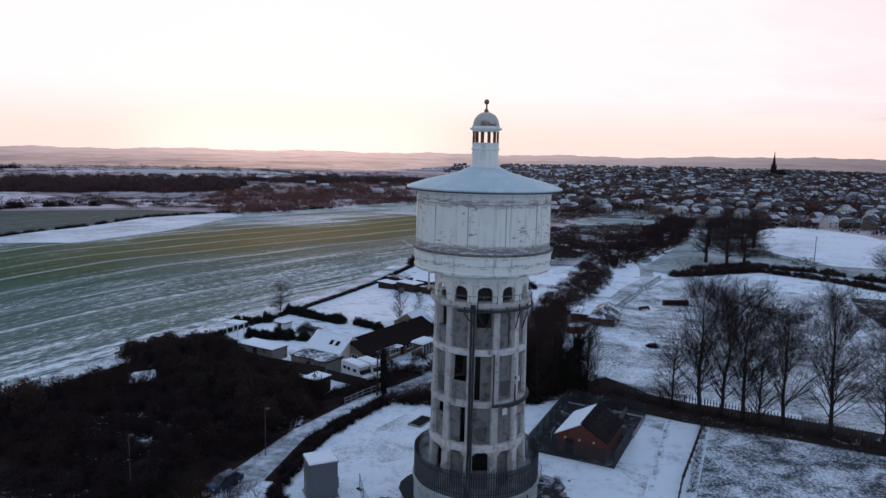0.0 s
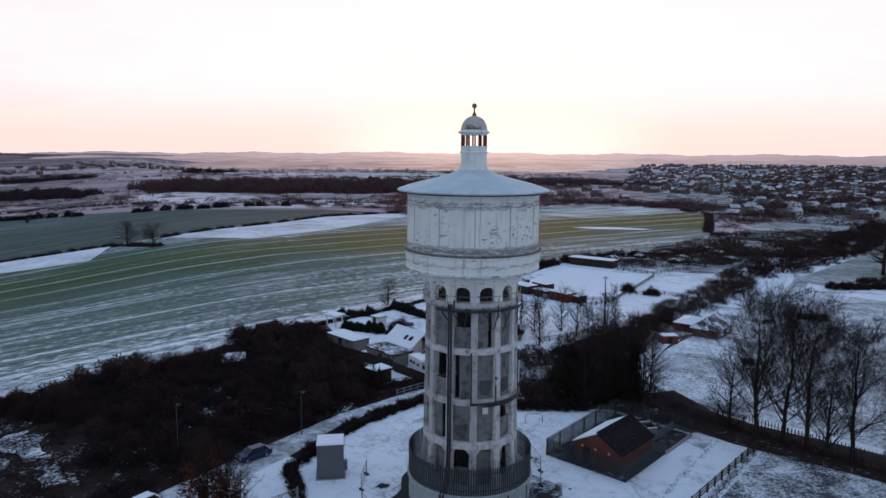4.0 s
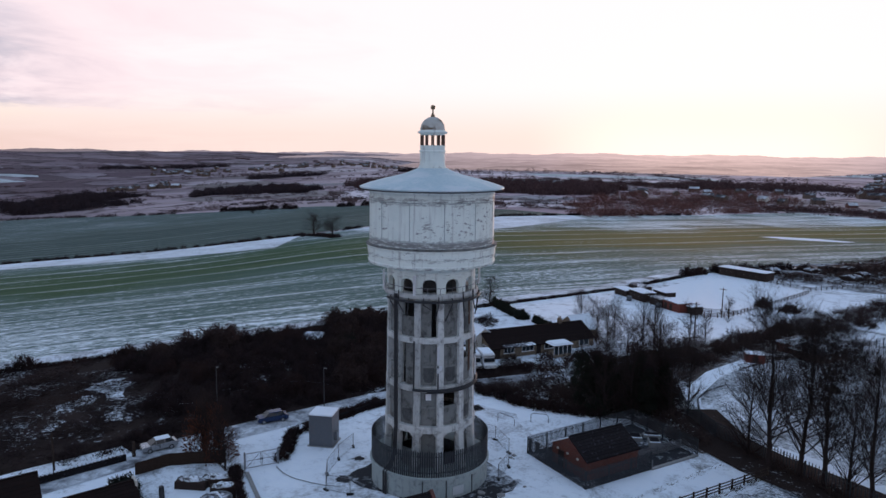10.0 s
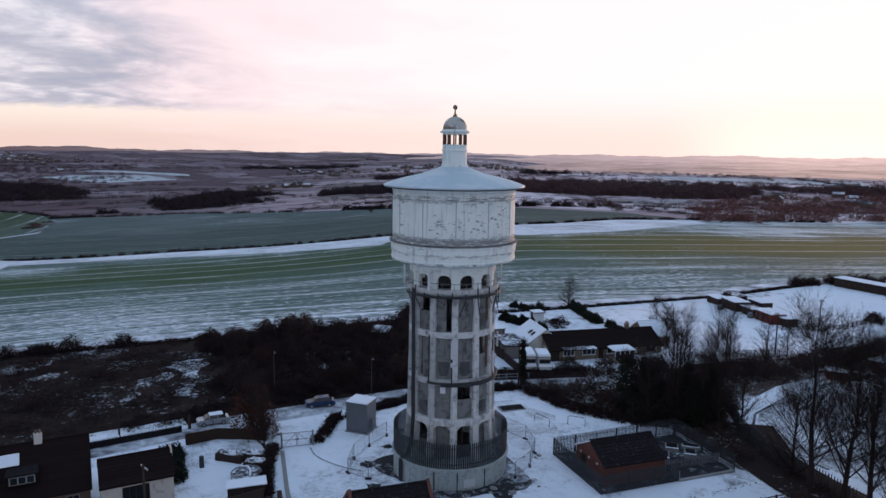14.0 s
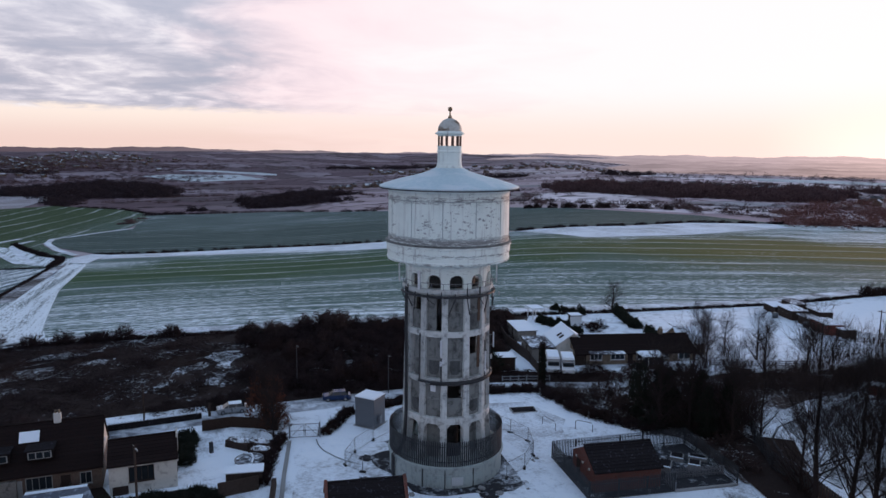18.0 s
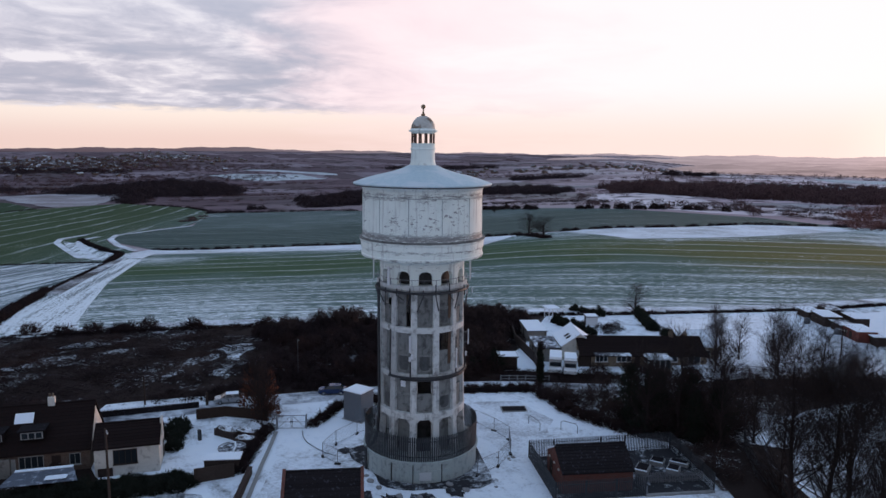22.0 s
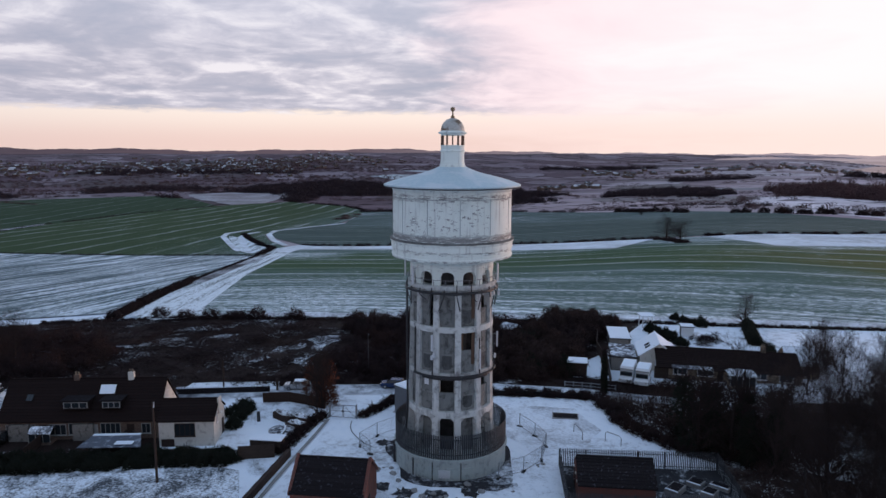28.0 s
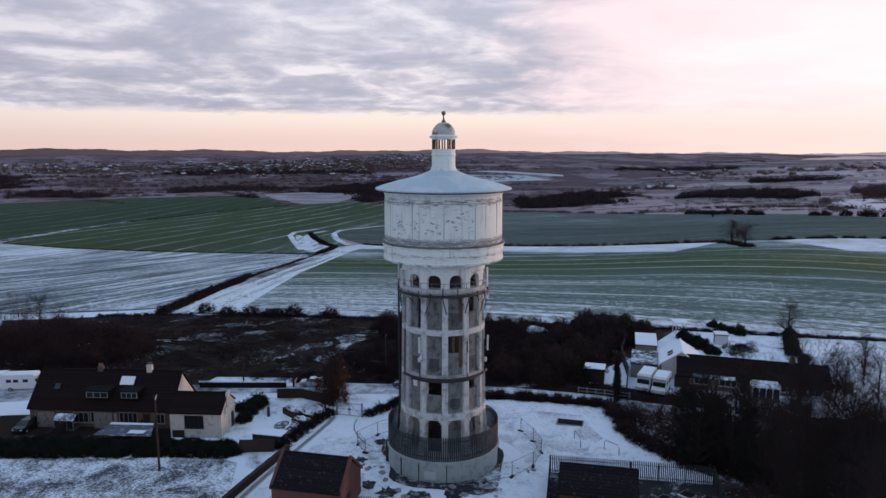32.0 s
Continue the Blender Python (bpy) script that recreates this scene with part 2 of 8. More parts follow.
    k.link(bp.outputs[0], bs.inputs["Normal"])
    return m


def tank_paint():
    """Old white paint on concrete with flaked grey patches and rust runs."""
    m, k = material("flaking_white_paint")
    p = k.n("ShaderNodeTexCoord").outputs["Object"]
    fine = k.noise(p, 5.0, 6.0, 0.65)
    cloud = k.noise(p, 0.5, 4.0, 0.55)
    runs = k.noise(k.mapped(p, (2.2, 2.2, 0.12)), 1.0, 5.0, 0.6)
    flake = k.noise(k.mapped(p, (0.9, 0.9, 2.0)), 1.6, 9.0, 0.74, 0.1)
    where = k.smooth(k.noise(p, 0.22, 3.0, 0.5), 0.46, 0.62, -0.05, 0.05)
    flake = k.math("ADD", flake, where)
    col = k.mix(fine, (0.72, 0.79, 0.745), (0.81, 0.86, 0.815))
    col = k.mix(k.smooth(cloud, 0.45, 0.75, 0.0, 0.35), col, (0.56, 0.63, 0.59))
    col = k.mix(k.smooth(runs, 0.52, 0.72, 0.0, 0.7), col, (0.38, 0.39, 0.38))
    col = k.mix(k.smooth(flake, 0.600, 0.635, 0.0, 0.8), col, (0.17, 0.17, 0.18))
    height = k.n("ShaderNodeSeparateXYZ")
    k.link(p, height.inputs[0])
    grime = k.noise(k.mapped(p, (0.7, 0.7, 3.6)), 1.4, 8.0, 0.74, 0.2)
    for zc, wide, amount in ((23.5, 1.0, 0.22), (28.0, 0.8, 0.14), (22.05, 0.5, 0.10), (21.05, 0.4, 0.12), (20.0, 0.5, 0.06)):
        near = k.smooth(k.math("ABSOLUTE", k.math("SUBTRACT", height.outputs[2], zc)), wide, 0.1)
        spot = k.smooth(k.math("ADD", grime, k.math("MULTIPLY", near, amount)), 0.58, 0.72)
        col = k.mix(k.math("MULTIPLY", k.math("MULTIPLY", spot, near), 0.85), col, (0.16, 0.155, 0.16))
    bs = principled(k, 0.7)
    k.link(col, bs.inputs["Base Color"])
    bp = k.n("ShaderNodeBump")
    bp.inputs["Strength"].default_value, bp.inputs["Distance"].default_value = 0.4, 0.03
    k.link(k.math("SUBTRACT", fine, k.smooth(flake, 0.61, 0.65)), bp.inputs["Height"])
    k.link(bp.outputs[0], bs.inputs["Normal"])
    return m


def worn_concrete(name, a, b, dark, amount):
    m, k = material(name)
    p = k.n("ShaderNodeTexCoord").outputs["Object"]
    fine = k.noise(p, 9.0, 6.0, 0.7)
    blot = k.noise(p, 1.1, 8.0, 0.68, 0.25)
    runs = k.noise(k.mapped(p, (2.4, 2.4, 0.4)), 1.0, 6.0, 0.65)
    col = k.mix(fine, a, b)
    col = k.mix(k.smooth(runs, 0.5, 0.75, 0.0, 0.6), col, dark)
    col = k.mix(k.smooth(blot, 0.60 - amount * 0.2, 0.78 - amount * 0.12, 0.0, 0.85), col, dark)
    info = k.n("ShaderNodeObjectInfo").outputs["Random"]
    hsv = k.n("ShaderNodeHueSaturation")
    k.link(k.math("ADD", 0.86, k.math("MULTIPLY", info, 0.28)), hsv.inputs["Value"])
    k.link(col, hsv.inputs["Color"])
    bs = principled(k, 0.88)
    k.link(hsv.outputs[0], bs.inputs["Base Color"])
    bp = k.n("ShaderNodeBump")
    bp.inputs["Strength"].default_value, bp.inputs["Distance"].default_value = 0.5, 0.04
    k.link(k.math("ADD", fine, blot), bp.inputs["Height"])
    k.link(bp.outputs[0], bs.inputs["Normal"])
    return m


def brickwork(name, a, b, mortar):
    m, k = material(name)
    p = k.mapped(k.n("ShaderNodeTexCoord").outputs["Object"], (1, 1, 1), (radians(90), 0, 0))
    br = k.n("ShaderNodeTexBrick")
    k.link(p, br.inputs["Vector"])
    for key, v in (("Color1", (*a, 1)), ("Color2", (*b, 1)), ("Mortar", (*mortar, 1)), ("Scale", 1.0), ("Brick Width", 0.225), ("Row Height", 0.075), ("Mortar Size", 0.008)):
        br.inputs[key].default_value = v
    dirt = k.noise(k.n("ShaderNodeTexCoord").outputs["Object"], 1.5, 5.0, 0.6)
    col = k.mix(k.smooth(dirt, 0.45, 0.75, 0.0, 0.5), br.outputs[0], (0.05, 0.035, 0.03))
    bs = principled(k, 0.9)
    k.link(col, bs.inputs["Base Color"])
    return m


def glass(name="window_glass"):
    m, k = material(name)
    bs = principled(k, 0.06)
    bs.inputs["Base Color"].default_value = (0.02, 0.025, 0.03, 1)
    bs.inputs["IOR"].default_value = 1.5
    return m


M_SNOW = snowed("snow", (0.25, 0.24, 0.22), (0.3, 0.3, 0.28), 1.6)
M_TANK = tank_paint()
M_ROOFTANK = surf("pale_lead_roof", (0.46, 0.60, 0.66), (0.56, 0.68, 0.72), 0.6, 0.55, 0.0, 0.1, (0.64, 0.72, 0.76), 0.4)
M_DOME = surf("patinated_dome", (0.44, 0.42, 0.37), (0.58, 0.58, 0.55), 1.2, 0.6, 0.0, 0.2, (0.17, 0.12, 0.08), 0.5)
M_LPOST = surf("dark_timber_post", (0.10, 0.06, 0.045), (0.16, 0.10, 0.08), 4, 0.8)
M_GOLD = surf("tarnished_gilt", (0.20, 0.13, 0.07), (0.28, 0.20, 0.12), 6, 0.5, 0.4, 0.1)
M_COL = worn_concrete("pale_concrete", (0.43, 0.45, 0.445), (0.60, 0.61, 0.595), (0.13, 0.13, 0.13), 0.62)
M_DRUM = worn_concrete("painted_drum", (0.33, 0.39, 0.385), (0.44, 0.49, 0.48), (0.17, 0.19, 0.20), 0.45)
M_DRUMPAN = worn_concrete("drum_panel_paint", (0.25, 0.30, 0.30), (0.33, 0.38, 0.37), (0.14, 0.16, 0.165), 0.45)
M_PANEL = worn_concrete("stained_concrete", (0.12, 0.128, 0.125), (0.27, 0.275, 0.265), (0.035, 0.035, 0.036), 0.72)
# Darker concrete tone that draws the recesses of the bays.
M_NICHE = worn_concrete("dark_recess_concrete", (0.055, 0.060, 0.062), (0.13, 0.135, 0.135), (0.022, 0.022, 0.024), 0.8)
# Far darker than the outer concrete; also draws the eaves shadow ring.
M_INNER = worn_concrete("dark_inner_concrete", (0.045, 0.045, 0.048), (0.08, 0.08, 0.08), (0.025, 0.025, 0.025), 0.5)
M_RUST = surf("rusty_boarding", (0.085, 0.055, 0.04), (0.13, 0.085, 0.06), 2.5, 0.85, 0.0, 0.3, (0.12, 0.07, 0.05), 0.4, 0.12, (3, 3, 0.4))
M_CABLE = surf("black_cable_tray", (0.014, 0.015, 0.018), (0.03, 0.03, 0.035), 4, 0.6, 0.0, 0.1)
M_ANT = surf("pale_grey_plastic", (0.55, 0.57, 0.60), (0.65, 0.66, 0.68), 3, 0.5, 0.0, 0.03)
M_STEEL = surf("galvanised_steel", (0.17, 0.18, 0.20), (0.27, 0.28, 0.30), 5, 0.55, 0.6, 0.05)
M_PALIS = surf("dark_weathered_steel", (0.016, 0.019, 0.024), (0.036, 0.040, 0.047), 5, 0.65, 0.1, 0.05)
M_LAMPPOST = surf("weathered_grey_post", (0.05, 0.05, 0.055), (0.09, 0.09, 0.095), 4, 0.7, 0.0, 0.05)
M_KIOSK = surf("grey_painted_sheet", (0.085, 0.095, 0.11), (0.115, 0.125, 0.14), 2, 0.55, 0.0, 0.06, (0.12, 0.12, 0.13), 0.2)
M_GRASS = surf("dead_grass", (0.035, 0.032, 0.028), (0.07, 0.062, 0.05), 1.0, 0.95, 0.0, 0.0, None, 0, 0.3)
M_BRICK = brickwork("red_brick", (0.115, 0.027, 0.018), (0.16, 0.042, 0.027), (0.13, 0.10, 0.09))
M_BRICK2 = brickwork("brown_brick", (0.09, 0.05, 0.036), (0.13, 0.08, 0.058), (0.16, 0.14, 0.12))
M_STONE = surf("buff_stone", (0.18, 0.14, 0.10), (0.27, 0.21, 0.16), 3, 0.9, 0.0, 0.4, (0.10, 0.08, 0.06), 0.35)
M_SLATE = surf("dark_slate", (0.013, 0.012, 0.013), (0.026, 0.022, 0.024), 5, 0.92, 0.0, 0.35, (0.06, 0.06, 0.075), 0.1, 0.25)
M_TILE = surf("brown_roof_tile", (0.014, 0.010, 0.010), (0.026, 0.017, 0.016), 5, 0.92, 0.0, 0.35, (0.016, 0.013, 0.013), 0.3, 0.25)
M_RENDER = surf("cream_render", (0.55, 0.52, 0.47), (0.64, 0.61, 0.56), 2, 0.9, 0.0, 0.15, (0.42, 0.39, 0.35), 0.2)
M_OLDRENDER = surf("weathered_grey_render", (0.15, 0.14, 0.13), (0.24, 0.225, 0.205), 2, 0.9, 0.0, 0.15, (0.09, 0.085, 0.08), 0.3)
M_DULL = surf("dull_window_paint", (0.24, 0.24, 0.235), (0.33, 0.33, 0.32), 3, 0.6, 0.0, 0.05)
M_WHITE = surf("white_gloss", (0.66, 0.68, 0.70), (0.74, 0.75, 0.77), 3, 0.45, 0.0, 0.03)
M_GLASS = glass()
M_WOOD = surf("weathered_fence_wood", (0.035, 0.026, 0.022), (0.065, 0.048, 0.04), 3, 0.9, 0.0, 0.3, None, 0, 0.2, (1, 1, 0.3))
M_FENCE = surf("brown_fence_board", (0.032, 0.021, 0.017), (0.055, 0.036, 0.028), 3, 0.9, 0.0, 0.3, None, 0, 0.2, (1, 1, 0.3))
M_PLANK = surf("dark_creosoted_board", (0.022, 0.014, 0.012), (0.045, 0.028, 0.023), 3, 0.85, 0.0, 0.3)
M_BARK = surf("dark_bark", (0.023, 0.017, 0.0165), (0.046, 0.035, 0.033), 4, 0.95, 0.0, 0.5)
M_TWIG = surf("brown_twigs", (0.021, 0.0145, 0.0155), (0.037, 0.0250, 0.0255), 0.12, 0.95, 0.0, 0.0, (0.037, 0.0225, 0.0205), 0.28, 0.25)
M_BRUSH = surf("brown_brushwood", (0.034, 0.0235, 0.0225), (0.062, 0.042, 0.038), 0.2, 0.95, 0.0, 0.0, (0.030, 0.020, 0.019), 0.3, 0.3)
M_WESTWOOD = surf("dark_winter_wood", (0.032, 0.023, 0.027), (0.054, 0.038, 0.043), 0.03, 0.95, 0.0, 0.0, (0.040, 0.026, 0.028), 0.3, 0.3)
M_DARKTWIG = surf("blackthorn_twigs", (0.015, 0.0115, 0.0125), (0.027, 0.020, 0.021), 0.2, 0.95, 0.0, 0.0, None, 0, 0.3)
# Paler and redder than the other twigs: sunward haze put into the colour.
M_WOODS = surf("haze_toned_wood", (0.068, 0.041, 0.043), (0.112, 0.067, 0.067), 0.05, 0.95, 0.0, 0.0, (0.062, 0.036, 0.036), 0.3, 0.25)
# Red cast of the sunset glow is part of this twig colour.
M_HAMLET = surf("glow_reddened_twigs", (0.120, 0.056, 0.050), (0.185, 0.088, 0.078), 0.05, 0.95, 0.0, 0.0, None, 0, 0.25)
M_RTWIG = surf("russet_twigs", (0.070, 0.028, 0.018), (0.125, 0.050, 0.032), 0.4, 0.95, 0.0, 0.0, None, 0, 0.25)
M_EVER = surf("evergreen_foliage", (0.012, 0.015, 0.013), (0.028, 0.030, 0.022), 1.5, 0.9, 0.0, 0.0, None, 0, 0.3)
M_ASPH = snowed("snowy_road", (0.06, 0.06, 0.07), (0.11, 0.11, 0.12), 0.44, 1.2, 5.0, 0.16)
M_RUBBER = surf("black_rubber", (0.012, 0.012, 0.013), (0.025, 0.025, 0.026), 8, 0.85, 0.0, 0.1)
M_BLUE = surf("dark_blue_car_paint", (0.012, 0.03, 0.09), (0.02, 0.04, 0.11), 1, 0.25, 0.2, 0.0)
M_SLATECAR = surf("dark_grey_car_paint", (0.015, 0.016, 0.019), (0.026, 0.027, 0.03), 1, 0.3, 0.2, 0.0)
M_SILVER = surf("silver_car_paint", (0.34, 0.36, 0.38), (0.42, 0.43, 0.45), 1, 0.3, 0.5, 0.0)
M_LAMP = surf("frosted_lamp_cover", (0.4, 0.4, 0.38), (0.5, 0.5, 0.46), 4, 0.3, 0.0, 0.0)
M_REDP = surf("faded_red_paint", (0.12, 0.03, 0.022), (0.17, 0.045, 0.032), 3, 0.7, 0.0, 0.1)
M_PLAQUE = surf("faded_white_board", (0.42, 0.46, 0.48), (0.52, 0.55, 0.57), 3, 0.6, 0.0, 0.05)
M_CONC = worn_concrete("yard_concrete", (0.20, 0.20, 0.20), (0.30, 0.30, 0.30), (0.10, 0.10, 0.10), 0.4)

G_NEAR = snowed("thin_snow_on_grass", (0.06, 0.065, 0.05), (0.10, 0.10, 0.085), 0.95, 1.0, 4.0, 0.12, 0.8)
G_YARD = snowed("trodden_snow", (0.10, 0.10, 0.10), (0.16, 0.15, 0.14), 0.92, 1.8, 2.2, 0.12, 1.0)
G_CHURN = snowed("churned_snow", (0.20, 0.21, 0.24), (0.30, 0.32, 0.35), 0.72, 5.0, 2.6, 0.16, 1.4)
G_ROUGH = snowed("snow_on_rough_grass", (0.045, 0.052, 0.06), (0.09, 0.10, 0.11), 0.47, 5.0, 3.2, 0.09, 1.7)
G_SCRUB = snowed("dead_bracken_and_snow", (0.014, 0.010, 0.010), (0.036, 0.024, 0.021), 0.07, 1.6, 2.5, 0.06, 0.8)
G_BRACKEN = snowed("bracken_in_thin_snow", (0.019, 0.014, 0.0135), (0.042, 0.029, 0.026), 0.085, 2.2, 2.5, 0.07, 1.0)
G_LITTER = snowed("leaf_litter_with_snow", (0.040, 0.030, 0.028), (0.085, 0.064, 0.056), 0.26, 3.0, 2.5, 0.08, 1.2)
G_SCRUBSNOW = snowed("snowy_bracken", (0.022, 0.015, 0.015), (0.05, 0.034, 0.03), 0.40, 3.4, 1.6, 0.06, 1.2)
G_MELT = snowed("wet_concrete_and_slush", (0.022, 0.023, 0.027), (0.05, 0.05, 0.055), 0.20, 1.6, 3.0, 0.08, 0.7)
G_PLAY = snowed("snow_on_short_grass", (0.075, 0.082, 0.088), (0.12, 0.13, 0.13), 0.56, 2.4, 2.4, 0.12, 1.2)
G_MEADOW = snowed("snowed_meadow", (0.10, 0.11, 0.09), (0.15, 0.15, 0.13), 0.85, 0.8, 3.0, 0.2, 0.8)
G_PLOTS = snowed("gardens_in_thin_snow", (0.035, 0.032, 0.033), (0.075, 0.068, 0.066), 0.33, 0.9, 1.2, 0.12, 0.9)
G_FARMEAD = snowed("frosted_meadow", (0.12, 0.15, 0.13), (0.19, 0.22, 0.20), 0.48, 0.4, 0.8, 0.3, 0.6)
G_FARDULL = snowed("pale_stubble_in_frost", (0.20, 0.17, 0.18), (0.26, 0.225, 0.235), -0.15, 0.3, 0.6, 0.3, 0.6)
M_ROOFSNOW = snowed("thin_snow_on_roof", (0.10, 0.095, 0.10), (0.16, 0.15, 0.16), 0.50, 1.5, 2.0, 0.25, 0.8)
G_COMMON = snowed("frosted_green_common", (0.085, 0.115, 0.10), (0.13, 0.165, 0.145), 0.28, 0.8, 1.2, 0.25, 0.8)
M_PATCHY = snowed("snow_patched_felt", (0.05, 0.05, 0.06), (0.08, 0.08, 0.09), 0.47, 3.0, 6.0, 0.06)
M_DUSTED = snowed("snow_dusted_tiles", (0.030, 0.027, 0.030), (0.06, 0.053, 0.056), 0.20, 3.0, 5.0, 0.12, 0.8)
F_MAIN = field("winter_wheat", (0.046, 0.086, 0.048), (0.078, 0.122, 0.064), 57.7, [(0.0, 0.78), (0.05, 0.62), (0.20, 0.53), (0.34, 0.38), (0.43, 0.12), (0.60, 0.14), (0.70, 0.38), (0.78, 0.58), (0.92, 0.64)], 100, 400, 25.0, 0.40, 0.0, (110, 250, (0.125, 0.120, 0.042)), 0.72, 1.6)
F_TRACK = field("rutted_snow", (0.10, 0.10, 0.10), (0.17, 0.165, 0.16), 163.7, [(0.0, 0.80), (1.0, 0.80)], 0, 300, 9.0, 0.60)
F_DARK = field("dark_winter_field", (0.056, 0.084, 0.076), (0.088, 0.120, 0.108), 60, [(0.0, 0.22), (0.2, 0.06), (0.7, 0.08), (1.0, 0.30)], 300, 620, 14.0, 0.16)
F_SNOW = field("snow_striped_field", (0.07, 0.085, 0.095), (0.11, 0.125, 0.135), 148, [(0.0, 0.70), (0.4, 0.46), (0.7, 0.52), (1.0, 0.78)], 0, 300, 9.0, 0.80, 0.0, None, 0.62, 1.3)
F_GREEN = field("green_striped_field", (0.040, 0.070, 0.034), (0.066, 0.096, 0.050), 156, [(0.0, 0.40), (0.25, 0.16), (0.5, 0.06), (1.0, 0.14)], 60, 420, 32.0, 0.14, 0.0, None, 0.48, 2.3, 4.0)
F_GREENFAR = field("dark_green_field", (0.030, 0.058, 0.032), (0.050, 0.078, 0.046), 166, [(0.0, 0.06), (1.0, 0.22)], 200, 900, 40.0, 0.10, 0.0, None, 0.25, 2.0)


# ---- ground ----
def smooth_step(a, b, x):
    t = np.clip((x - a) / (b - a), 0, 1)
    return t * t * (3 - 2 * t)


def ground_z(x, y):
    """Height of the land: the tower's knoll, the northern shelf, the western valley, the far hills and an added drop
    below the sun.
    """
    x, y = np.asarray(x, float), np.asarray(y, float)
    r = np.hypot(x, y - 80) + 1e-6
    west = smooth_step(0.6, 1.0, -x / r)
    north_fall = np.interp(r, (0, 70, 130, 190, 320, 530, 750, 1200, 2000, 3200, 4600), (0, 0, -3, -4, -9, -16, -20, -22, -20, -12, -6))
    west_fall = np.interp(r, (0, 50, 90, 380, 490, 890, 1500, 2200, 3200, 4600), (0, 0, -2, -29, -34, -54, -72, -72, -34, -10))
    knoll = 0.8 * smooth_step(-12, 8, x) * (1 - smooth_step(45, 110, r))
    a = np.arctan2(y - 80, x)
    hills = smooth_step(1400, 4200, r) * (4.0 * np.sin(a * 7 + 0.6) + 3.0 * np.sin(a * 17 + r * 0.0021) + 1.8 * np.sin(a * 41 + 1.3) + 5.0 * np.sin(r * 0.0045 + a * 3))
    # Land is lowered sunward so that only the glowing haze ridges show there.
    bearing = np.degrees(np.arctan2(-x, y - 80))
    haze_drop = smooth_step(-70, -50, bearing) * (1 - smooth_step(26, 42, bearing))
    start = 1750 + 1050 * (1 - smooth_step(-6, 6, bearing))
    haze_drop = haze_drop * smooth_step(start, start + 350, r) * 55
    return -5 + (1 - west) * north_fall + west * west_fall + knoll + hills - haze_drop


def gz(x, y):
    return float(ground_z(x, y))


def mesh_of(name, verts, faces, mat, smooth=False):
    me = bpy.data.meshes.new(name)
    me.from_pydata(verts, [], faces)
    me.materials.append(mat)
    if smooth:
        me.polygons.foreach_set("use_smooth", [True] * len(me.polygons))
    me.update()
    return me


def land():
    rs = np.concatenate([np.arange(1.5, 120, 1.5), 120 * 1.02 ** np.arange(0, 186)])
    rs = rs[rs < 4700]
    n = 540
    th = np.linspace(0, 2 * np.pi, n, endpoint=False)
    R_, T_ = np.meshgrid(rs, th, indexing="ij")
    X, Y = R_ * np.cos(T_), 80 + R_ * np.sin(T_)
    V = np.stack([X, Y, ground_z(X, Y)], -1).reshape(-1, 3)
    V = np.vstack([V, [[0, 80, gz(0, 80)]]])
    k = len(rs)
    F = []
    for i in range(k - 1):
        a = i * n + np.arange(n)
        b = i * n + (np.arange(n) + 1) % n
        F += np.stack([a, a + n, b + n, b], 1).tolist()
    F += [[k * n, j, (j + 1) % n] for j in range(n)]
    return mesh_of("ground", V.tolist(), F, land_material(), True)


